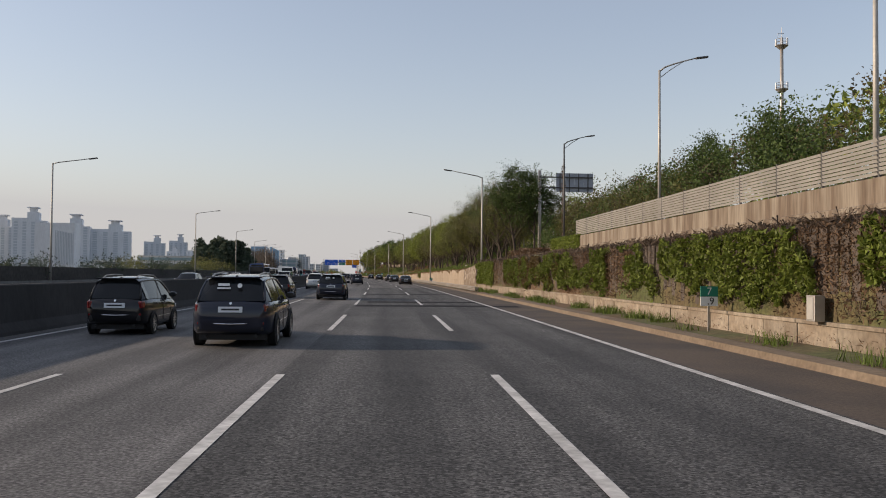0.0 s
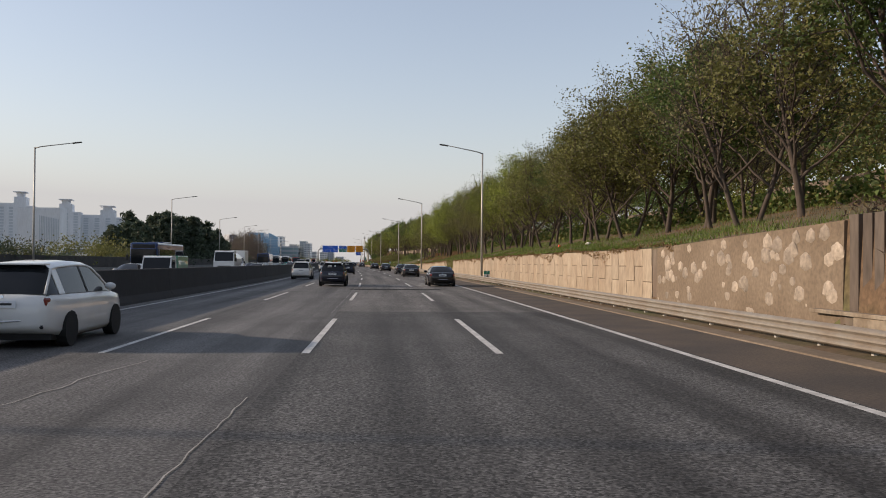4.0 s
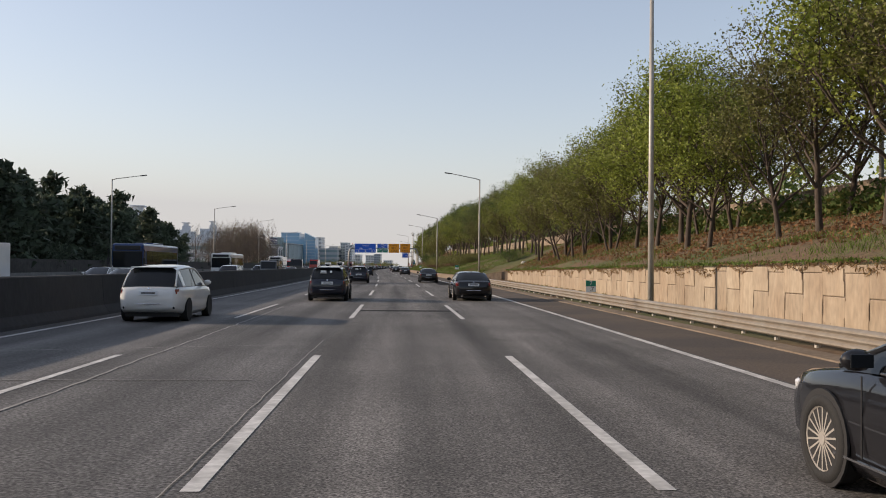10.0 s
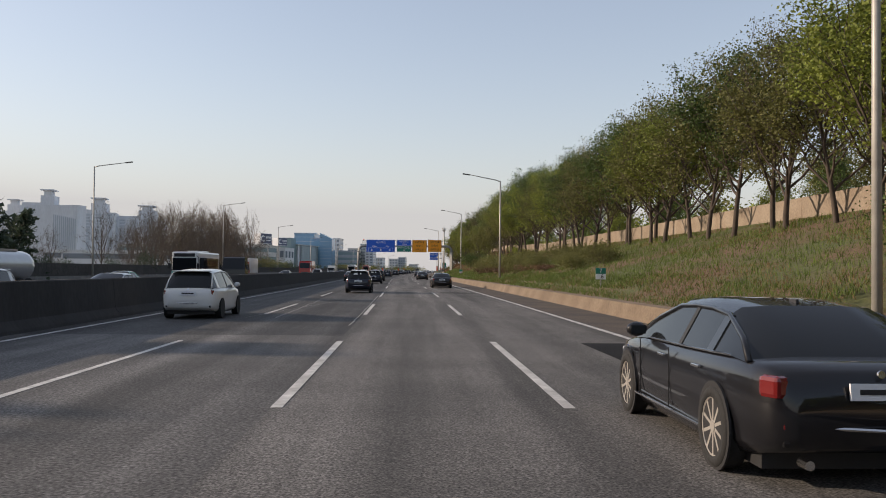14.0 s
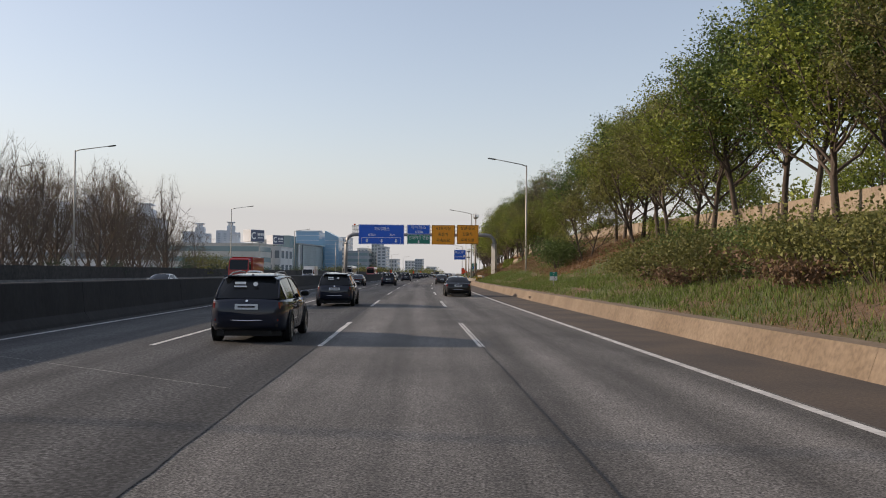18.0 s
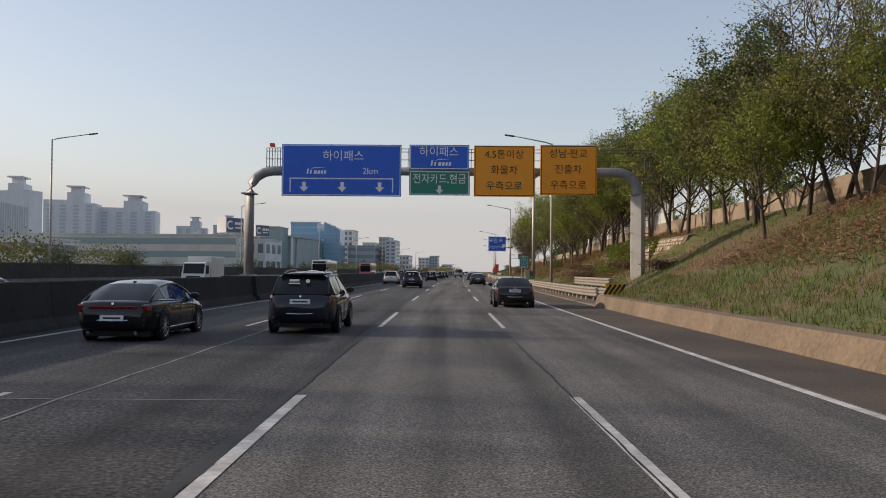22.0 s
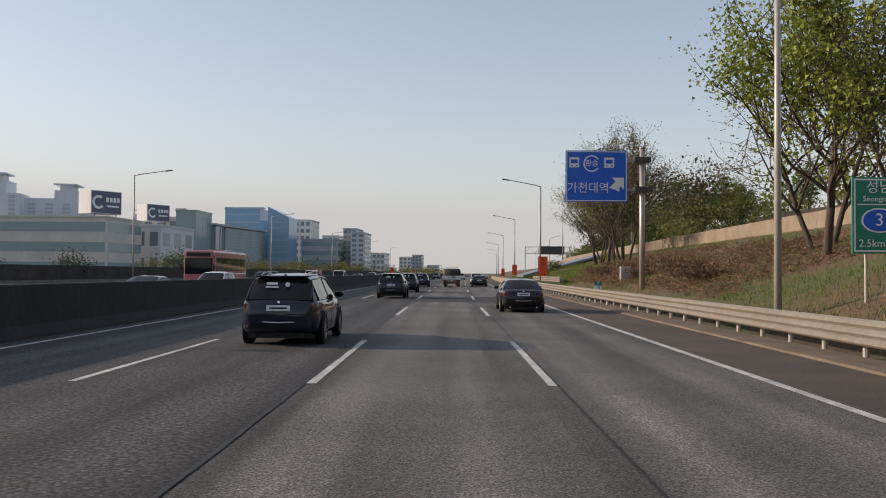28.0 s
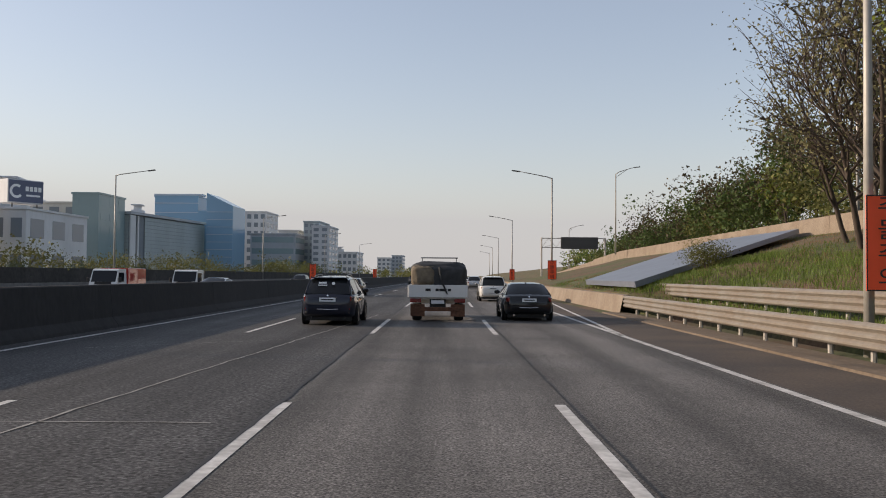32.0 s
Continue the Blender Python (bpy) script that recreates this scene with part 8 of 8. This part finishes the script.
lorry("small white flatbed truck beside the barrier", M(708, -18.0, 0, 180), PAINT_WHITE, "bed", PAINT_WHITE, 5.2, 1.75, 2.0, 1.95, r=0.33)
lorry("red and white pickup truck in the far lanes", M(702, -21.3, 0, 180), PAINT_WHITE, "box", PAINT_RED, 5.2, 1.75, 2.0, 1.95, r=0.33)
lorry("white and green panel van", M(126, -14.6, 0, 180), PAINT_WHITE, "box", PAINT_GREEN, 5.0, 1.9, 2.0, 1.98, category="van", r=0.34)
lorry("olive minibus in the far lanes", M(290, -14.5, 0, 180), PAINT_GREY, "box", PAINT_GREY, 5.2, 1.9, 2.2, 2.2, category="van", r=0.34)


# ---------- buildings beyond the far verge ----------
def facade(name, colour, stain=0.25):
    return shade(name, colour, 0.7, grain=0.05, grain_size=0.8, stain=stain, stain_size=0.12, stretch=(1, 1, 0.3))


# facade and glass tones are lightened: distance haze is put into their colour
F_WHITE = facade("facade_pale_grey", (0.66, 0.67, 0.68))
F_CREAM = facade("facade_cream", (0.60, 0.58, 0.54))
F_GREY = facade("facade_grey", (0.44, 0.47, 0.50))
F_BLUE = facade("facade_blue_grey", (0.48, 0.55, 0.62))
F_TEAL = facade("facade_teal_grey", (0.40, 0.46, 0.47))
F_DARK = facade("facade_dark_panel", (0.20, 0.23, 0.26))
G_BLUE = glass("curtain_glass_blue", (0.20, 0.36, 0.50), 0.15)
G_TEAL = glass("curtain_glass_teal", (0.24, 0.33, 0.34), 0.15)
G_WIN = glass("window_glass_dark", (0.20, 0.23, 0.26), 0.1)

# the farthest walls and windows carry the most haze in their base colour
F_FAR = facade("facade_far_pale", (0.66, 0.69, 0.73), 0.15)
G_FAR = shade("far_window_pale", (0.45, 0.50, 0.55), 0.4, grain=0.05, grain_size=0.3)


def block(s, o0, o1, depth, height, wall_mat, label, z0=-0.5, rows=4, cols=6, win=G_WIN, crown=None, ribbon=False, turn=0.0, side=True, category="building", parts=None):
    """A building with its near face across the view at s, from offset o0 to o1, and its windows as parts."""
    w = o1 - o0
    b = empty("building", M(s, (o0 + o1) / 2, z0, turn), label, category, "buildings")
    bm = nb()
    box(bm, -w / 2, w / 2, 0, depth, 0, height)
    part("wall", bm, wall_mat, b)
    bm = nb()
    box(bm, -w / 2 - 0.25, w / 2 + 0.25, -0.25, depth + 0.25, height, height + 0.5)
    part("roof_parapet", bm, wall_mat, b)
    fh = height / rows
    first = None
    for r in range(rows):
        if ribbon:
            bm = nb()
            box(bm, -w / 2 + 0.6, w / 2 - 0.6, -0.06, 0.1, r * fh + fh * 0.3, r * fh + fh * 0.78)
            part("window_band", bm, win, b)
            if side:
                bm = nb()
                box(bm, w / 2 - 0.1, w / 2 + 0.06, 0.6, depth - 0.6, r * fh + fh * 0.3, r * fh + fh * 0.78)
                part("window_band", bm, win, b)
            continue
        for c in range(cols):
            x = -w / 2 + (c + 0.5) * w / cols
            if first is None:
                bm = nb()
                box(bm, -w / cols * 0.3, w / cols * 0.3, -0.06, 0.1, -fh * 0.27, fh * 0.27)
                first = part("window", bm, win, b)
                first.matrix_basis = pose(x, 0, (r + 0.5) * fh)
            else:
                same(first, b, pose(x, 0, (r + 0.5) * fh))
    if side and not ribbon:
        n = 3
        f2 = None
        for r in range(rows):
            for c in range(n):
                y = (c + 0.5) * depth / n
                if f2 is None:
                    bm = nb()
                    box(bm, -0.1, 0.06, -depth / n * 0.3, depth / n * 0.3, -fh * 0.27, fh * 0.27)
                    f2 = part("window", bm, win, b)
                    f2.matrix_basis = pose(w / 2, y, (r + 0.5) * fh)
                else:
                    same(f2, b, pose(w / 2, y, (r + 0.5) * fh))
    return b


def tower(x, y, w, height, mat, label, z0=0.0, cols=4, rows=18):
    """An apartment tower with a stepped roof and a flat cap."""
    b = empty("apartment_tower", pose(x, y, z0, 0, 0, 14), label, "apartment building", "apartment towers")
    d = w * 0.6
    for x0, x1, h in ((-w / 2, -w * 0.05, 0.9), (-w * 0.05, w * 0.28, 1.0), (w * 0.28, w / 2, 0.86)):
        bm = nb()
        box(bm, x0, x1, 0, d, 0, height * h)
        part("wall", bm, mat, b)
    bm = nb()
    box(bm, 0, w * 0.2, d * 0.2, d * 0.7, height, height * 1.07)
    part("roof_house", bm, mat, b)
    bm = nb()
    box(bm, -w * 0.07, w * 0.27, 0, d * 0.9, height * 1.07, height * 1.085)
    part("roof_cap", bm, mat, b)
    for c in range(cols):
        x = -w * 0.5 + w * (c + 0.5) / cols
        bm = nb()
        for r in range(rows):
            z = height * 0.84 * (r + 0.6) / rows
            box(bm, x - w * 0.055, x + w * 0.055, -0.3, 0.2, z - height * 0.3 / rows, z + height * 0.3 / rows)
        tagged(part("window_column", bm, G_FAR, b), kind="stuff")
    return b


# low buildings along the far side, nearest first
block(802, -190, -96.3, 24, 16.4, F_CREAM, "long pale low building with window bands", rows=3, ribbon=True, win=G_TEAL)
block(828, -112, -91.5, 30, 15.6, F_WHITE, "pale stone annex with tall windows", rows=2, cols=5, side=True)
block(884, -120, -106, 26, 21.5, F_CREAM, "cream building with a glazed corner", rows=5, cols=3)
block(880, -106, -98.6, 18, 23.8, G_TEAL, "teal glass corner office block", rows=6, cols=3, win=G_TEAL)
lined = block(900, -125, -97.4, 54, 19.6, F_DARK, "dark hall with a pale lined metal facade", rows=1, cols=0, side=False, turn=-5.9)
for i in range(16):
    bm = nb()
    box(bm, 13.9, 14.15, 9, 53.5, 0.6 + i * 1.17, 1.70 + i * 1.17)
    part("facade_panel", bm, F_TEAL, lined)
    bm = nb()
    box(bm, 4.0, 13.6, -0.25, 0.0, 0.6 + i * 1.17, 1.70 + i * 1.17)
    part("facade_panel", bm, F_TEAL, lined)
for y0, y1 in ((-0.2, 3.0), (4.2, 5.0)):
    bm = nb()
    box(bm, 13.87, 14.3, y0, y1, 0.0, 19.4, bevel=0.05)
    part("facade_pier", bm, F_WHITE, lined, "pale upright facade pier")
bm = nb()
box(bm, -13.9, 14.8, -0.9, 54.5, 19.6, 20.4)
part("roof_edge", bm, F_GREY, lined)
bl = block(957, -112, -96, 30, 30.0, G_BLUE, "blue glass office building with a sloping top", rows=8, cols=5, win=G_BLUE)
for r in range(9):
    bm = nb()
    box(bm, -8.05, 8.05, -0.14, -0.02, r * 3.45, r * 3.45 + 0.3)
    part("floor_line", bm, F_BLUE, bl)
bm = nb()
box(bm, -8.2, 9.6, -0.4, 4.0, 30.5, 31.1)
part("roof_blade", bm, F_BLUE, bl)
block(957, -96, -90.6, 30, 24.5, G_BLUE, "lower blue glass office link", rows=6, cols=1, win=G_BLUE)
sail = empty("building", M(947, -85.0, -0.5), "blue glass tower with a slanting crown", "building", "buildings")
mesh_ob("wall", [(-4.7, 0, 0), (4.7, 0, 0), (4.7, 0, 26.0), (-4.7, 0, 30.6), (-4.7, 16, 0), (4.7, 16, 0), (4.7, 16, 26.0), (-4.7, 16, 30.6)], [(0, 1, 2, 3), (5, 4, 7, 6), (1, 5, 6, 2), (4, 0, 3, 7), (3, 2, 6, 7)], G_BLUE, sail)
for i in range(9):
    bm = nb()
    box(bm, -4.6, 4.6, -0.12, 0.0, 2.6 + i * 2.65, 2.78 + i * 2.65)
    part("floor_line", bm, F_BLUE, sail)
block(1012, -99, -84.5, 22, 28.5, F_WHITE, "white office block behind the glass tower", rows=8, cols=5)
block(968, -79.5, -62.5, 30, 17.0, F_GREY, "low grey building with a teal glass front behind roadside shrubs", rows=4, ribbon=True, win=G_TEAL)
block(990, -74, -66, 20, 19.5, F_CREAM, "small cream rendered building", rows=5, cols=3)
block(985, -62.8, -56.5, 22, 22.8, F_TEAL, "grey tower block by the road", rows=9, cols=3)
block(972, -57, -50.6, 22, 20.3, F_WHITE, "white tower block with a green stripe", rows=9, cols=2)
block(1070, -63, -53.5, 24, 13.0, F_WHITE, "small white block far down the road", rows=4, cols=4)
block(1300, -70, -60, 24, 15.0, F_WHITE, "pale flats far down the road", rows=5, cols=3)
block(1310, -60, -52, 24, 17.0, F_GREY, "grey flats far down the road", rows=6, cols=3)
block(1500, -62, -50, 24, 10.0, F_WHITE, "pale low flats at the road's end", rows=3, cols=4)


def billboard(s, o, w, h, z, label, turn=0.0):
    b = empty("billboard", M(s, o, z, turn), label, "billboard", "rooftop billboards")
    bm = nb()
    box(bm, -w / 2, w / 2, 0, w * 0.62, 0, h, bevel=0.1)
    part("case", bm, F_WHITE, b)
    bm = nb()
    box(bm, -w / 2 + 0.2, w / 2 - 0.1, -0.12, 0, 0.25, h - 0.2)
    part("panel", bm, shade("billboard_navy", (0.10, 0.115, 0.18), 0.5, grain=0.03, grain_size=2), b)
    ring = [(-w * 0.27 + h * 0.3 * math.cos(a), h * 0.5 + h * 0.3 * math.sin(a)) for a in np.linspace(0.9, 5.6, 15)]
    inner = [(-w * 0.27 + h * 0.19 * math.cos(a), h * 0.5 + h * 0.19 * math.sin(a)) for a in np.linspace(0.9, 5.6, 15)]
    for i in range(14):
        flat_poly("emblem_piece", [ring[i], ring[i + 1], inner[i + 1], inner[i]], SIGN_WHITE, b, -0.14)
    for i in range(4):
        x = -w * 0.02 + i * w * 0.12
        flat_poly("text_bar", [(x, h * 0.52), (x + w * 0.09, h * 0.52), (x + w * 0.09, h * 0.72), (x, h * 0.72)], SIGN_WHITE, b, -0.14)
    flat_poly("text_bar", [(0, h * 0.3), (w * 0.4, h * 0.3), (w * 0.4, h * 0.38), (0, h * 0.38)], SIGN_WHITE, b, -0.14)
    for x in (-w * 0.35, w * 0.35):
        bm = nb()
        box(bm, x - 0.1, x + 0.1, 0.3, 0.5, -1.0, 0.0)
        part("support", bm, DARK_STEEL, b)
    return b


billboard(807.0, -98.9, 9.5, 6.4, 17.2, "slate blue rooftop billboard with a white ring emblem", 58)
billboard(832.5, -94.0, 8.2, 5.2, 16.7, "slate blue rooftop billboard with a white emblem", 58)

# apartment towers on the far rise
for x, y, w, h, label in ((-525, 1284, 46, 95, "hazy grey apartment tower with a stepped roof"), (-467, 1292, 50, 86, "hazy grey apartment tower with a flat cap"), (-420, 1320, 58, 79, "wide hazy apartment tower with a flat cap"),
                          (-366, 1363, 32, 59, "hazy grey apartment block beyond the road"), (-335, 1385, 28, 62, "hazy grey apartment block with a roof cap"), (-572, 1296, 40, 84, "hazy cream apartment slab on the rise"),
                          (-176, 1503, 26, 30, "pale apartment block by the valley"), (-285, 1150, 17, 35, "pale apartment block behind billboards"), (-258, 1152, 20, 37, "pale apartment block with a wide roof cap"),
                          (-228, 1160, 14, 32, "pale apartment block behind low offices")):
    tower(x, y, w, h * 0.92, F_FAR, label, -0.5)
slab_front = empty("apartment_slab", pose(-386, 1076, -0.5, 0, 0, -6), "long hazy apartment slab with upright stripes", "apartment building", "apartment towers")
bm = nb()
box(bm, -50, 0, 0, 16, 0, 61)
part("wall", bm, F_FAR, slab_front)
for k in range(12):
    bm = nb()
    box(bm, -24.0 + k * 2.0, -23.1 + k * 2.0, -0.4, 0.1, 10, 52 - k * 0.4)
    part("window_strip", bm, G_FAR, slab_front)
# low roofs in front of the towers
for s, o0, o1, h, label in ((1150, -330, -250, 11, "long low hall with a pale roof"), (1100, -250, -170, 9, "low pale industrial hall"), (1180, -450, -340, 12, "long low factory hall"), (640, -150, -100, 9, "low pale building behind trees"), (1050, -165, -120, 13, "white low office building"),
                            (760, -215, -165, 11.5, "low dark-roofed hall beyond the verge")):
    block(s, o0, o1, 30, h, F_WHITE, label, rows=2, ribbon=True)
pl = []
for i in range(120):
    s = 1250 + rg.uniform(-60, 200)
    o = rg.uniform(-560, -180)
    pl.append((s, o, 0.0, rg.uniform(1.2, 2.2)))
woods("woods", pl, LEAF_PINE, "dark trees between distant apartment blocks", 120, 1.4, 90)
pl = [(rg.uniform(900, 1500), -rg.uniform(36, 60), -2.0, rg.uniform(0.6, 1.0)) for i in range(70)]
woods("woods", pl, LEAF_OLIVE, "spring-green roadside trees far down the road", 121, 0.8, 120)


# ---------- details on the banks ----------
def chute(u, v):
    """A place on the sheet: u from its foot to its head, v across it."""
    s, o = 687.0 + 16.0 * u + v * (15.0 + 5.0 * u), 9.6 + 14.4 * u
    return P(s, o, 1.2 + 3.55 * u)


slab = mesh_ob("drain_chute", [chute(i / 10, j / 4) for i in range(11) for j in range(5)], [(i * 5 + j, i * 5 + j + 1, i * 5 + j + 6, i * 5 + j + 5) for i in range(10) for j in range(4)], shade("sheet_grey_blue", (0.19, 0.215, 0.26), 0.45, 0.1, grain=0.06, grain_size=3, stain=0.25, stain_size=0.5))
thick = slab.modifiers.new("thick", "SOLIDIFY")
thick.thickness = 0.3
tagged(slab, "smooth grey-blue sheet over the bank's chute", "drain chute", kind="structure")
rocks = ((288.5, 15.4, 0.36), (122, 13.0, 0.2))
for i, (s, o, r) in enumerate(rocks):
    bm = nb()
    bmesh.ops.create_icosphere(bm, subdivisions=3, radius=r)
    for v in bm.verts:
        v.co *= 1 + 0.35 * noise.noise(v.co * 2.5 / r * 0.4 + Vector((i, 0, 0)))
        v.co.z *= 0.6
    me = bpy.data.meshes.new("rock")
    bm.to_mesh(me)
    bm.free()
    me.materials.append(shade("pale_rock", (0.55, 0.52, 0.47), 0.9, grain=0.2, grain_size=6, bump=0.4) if i == 0 else bpy.data.materials["pale_rock"])
    tagged(new("rock", me), "pale grey boulder lying on the bank", "rock", "rocks").matrix_basis = M(s, o, slope_z(s, o) + r * 0.2)
# an upright cone stands in for a small crumpled orange rag
cone = empty("traffic_cone", M(133.5, 13.6, slope_z(133.5, 13.6)), "small orange rag on the grass bank, shaped as a cone", "traffic cone")
bm = nb()
bmesh.ops.create_cone(bm, cap_ends=True, segments=14, radius1=0.13, radius2=0.06, depth=0.28, matrix=pose(0, 0, 0.17))
part("cone_body", bm, SIGN_RED, cone, smooth=True)
bm = nb()
box(bm, -0.15, 0.15, -0.15, 0.15, 0.0, 0.035, bevel=0.01)
part("cone_foot", bm, SIGN_RED, cone)
# electric box in front of the ivy wall
eb = empty("meter_box", M(9.9, 9.75, 0.7), "grey metal meter box on the old wall", "meter box")
bm = nb()
box(bm, -0.15, 0.1, -0.2, 0.2, 0, 0.6, bevel=0.015)
part("case", bm, STEEL, eb)
bm = nb()
box(bm, -0.165, -0.15, -0.14, 0.14, 0.05, 0.55, bevel=0.005)
part("door", bm, POLE, eb)

ub = empty("utility_cabinet", M(632.5, 12.7, slope_z(632.5, 12.7) - 0.1), "weathered grey utility cabinet on the brown bank", "cabinet")
bm = nb()
box(bm, -0.32, 0.32, -0.2, 0.2, 0.35, 1.3, bevel=0.02)
part("case", bm, POLE, ub)
bm = nb()
box(bm, -0.26, 0.26, -0.215, -0.2, 0.42, 1.22, bevel=0.006)
part("door", bm, STEEL, ub)
for x in (-0.24, 0.24):
    bm = nb()
    box(bm, x - 0.04, x + 0.04, -0.05, 0.05, -0.3, 0.36)
    part("leg", bm, SIGN_YELLOW, ub, "yellow painted leg")

# ---------- wall panels: interlocking upright slabs in two courses ----------
rg7 = random.Random(77)


def slab_mesh(w, h, variant):
    """An upright slab with a toothed side and worn edges."""
    t = 0.035
    j = 0.012
    n = 0.05 * variant
    out = [(j, j), (w - j, j), (w - j, h * 0.45), (w - j - n, h * 0.52), (w - j - n, h - j), (j - n, h - j), (j - n, h * 0.52), (j, h * 0.45)]
    k = len(out)
    cx, cz = w / 2, h / 2
    front = [(x + (0.02 if x < cx else -0.02), z + (0.02 if z < cz else -0.02)) for x, z in out]
    vs = [(0.0, x, z) for x, z in out] + [(-t + 0.012, x, z) for x, z in out] + [(-t, x, z) for x, z in front]
    fs = []
    for a in (0, k):
        fs += [(a + i, a + (i + 1) % k, a + k + (i + 1) % k, a + k + i) for i in range(k)]
    fs.append(tuple(2 * k + i for i in range(k)))
    me = bpy.data.meshes.new("wall_panel")
    me.from_pydata(vs, [], fs)
    me.materials.append(CONCRETE_WALL)
    return me


PW = 1.22
col = 0
s = 100.6
while s < 289.5:
    tp = toe_top(s + PW / 2)
    lift = 0.0 if col % 2 == 0 else 0.62
    z = -0.45 + lift
    course = 0
    while z < tp - 0.12:
        h = min(1.45, tp - z)
        z0 = max(z, -0.05)
        hh = z + h - z0
        if hh > 0.15:
            ob = bpy.data.objects.new("wall_panel", slab_mesh(PW, hh, 1 if course % 2 == 0 else -1))
            scene.collection.objects.link(ob)
            ang = math.degrees(math.atan2(toe(s + PW) - toe(s), PW))
            ob.parent = panel_wall
            ob.matrix_basis = M(s, toe(s) - 0.004 - rg7.random() * 0.006, z0, -ang)
        z += 1.45
        course += 1
    s += PW
    col += 1
# rubble stones in the rough wall end
stone_mats = CONCRETE_OLD
stone_kinds = []
for i in range(6):
    bm = nb()
    bmesh.ops.create_icosphere(bm, subdivisions=1, radius=0.5)
    for v in bm.verts:
        v.co *= 1 + 0.3 * noise.noise(v.co * 2 + Vector((i * 3, 0, 0)))
        v.co.x *= 0.35
    me = bpy.data.meshes.new("stone")
    bm.to_mesh(me)
    bm.free()
    me.materials.append(shade("rubble_stone", (0.34, 0.28, 0.22), 0.95, grain=0.3, grain_size=8, stain=0.6, stain_size=2, bump=0.5, vary=0.25) if i == 0 else bpy.data.materials["rubble_stone"])
    stone_kinds.append(me)
for i in range(90):
    s = rg7.uniform(86.3, 99.8)
    z = rg7.uniform(0.1, toe_top(s) - 0.15)
    ob = bpy.data.objects.new("stone", stone_kinds[i % 6])
    scene.collection.objects.link(ob)
    ob.parent = rubble_wall
    k = rg7.uniform(0.35, 0.75)
    ob.matrix_basis = M(s, toe(s), z) @ Matrix.Diagonal((k * 0.5, k, k * 0.75, 1))

# ---------- pieces of the ivy wall: pale plinth blocks, their cap, and upright ribs above ----------
PLINTH_STONE = shade("plinth_block_tan", (0.28, 0.232, 0.175), 0.95, grain=0.2, grain_size=8, stain=0.75, stain_size=1.3, stain_colour=(0.17, 0.125, 0.085), bump=0.35, vary=0.14, spread=0.12)
RIB_CONCRETE = shade("ribbed_concrete_brown", (0.098, 0.078, 0.063), 0.95, grain=0.25, grain_size=7, stain=0.8, stain_size=1.1, stain_colour=(0.075, 0.055, 0.042), bump=0.45, stretch=(1, 1, 0.25), vary=0.16)


def wall_pieces(name, s0, s1, pitch, x0, x1, z0, z1, mat, slack, gap=0.02):
    """A row of alike pieces along the wall; each sits a little proud or back of the line."""
    bm = nb()
    box(bm, x0, x1, gap / 2, pitch - gap / 2, z0, z1, bevel=0.012)
    me = bpy.data.meshes.new(name)
    bm.to_mesh(me)
    bm.free()
    me.materials.append(mat)
    a = s0
    while a < s1:
        ob = bpy.data.objects.new(name, me)
        scene.collection.objects.link(ob)
        ob.parent = ivy_wall
        ob.matrix_basis = M(a, 10.0 + rg7.uniform(-slack, slack), 0)
        a += pitch


wall_pieces("plinth_block", -4, 85, 1.9, -0.09, 0.05, 0.0, 0.60, PLINTH_STONE, 0.02)
wall_pieces("plinth_cap", -4, 85, 3.8, -0.14, 0.1, 0.605, 0.70, PLINTH_STONE, 0.01)
wall_pieces("wall_rib", -4, 85.4, 0.48, 0.05, 0.2, 0.70, 2.86, RIB_CONCRETE, 0.035, 0.12)
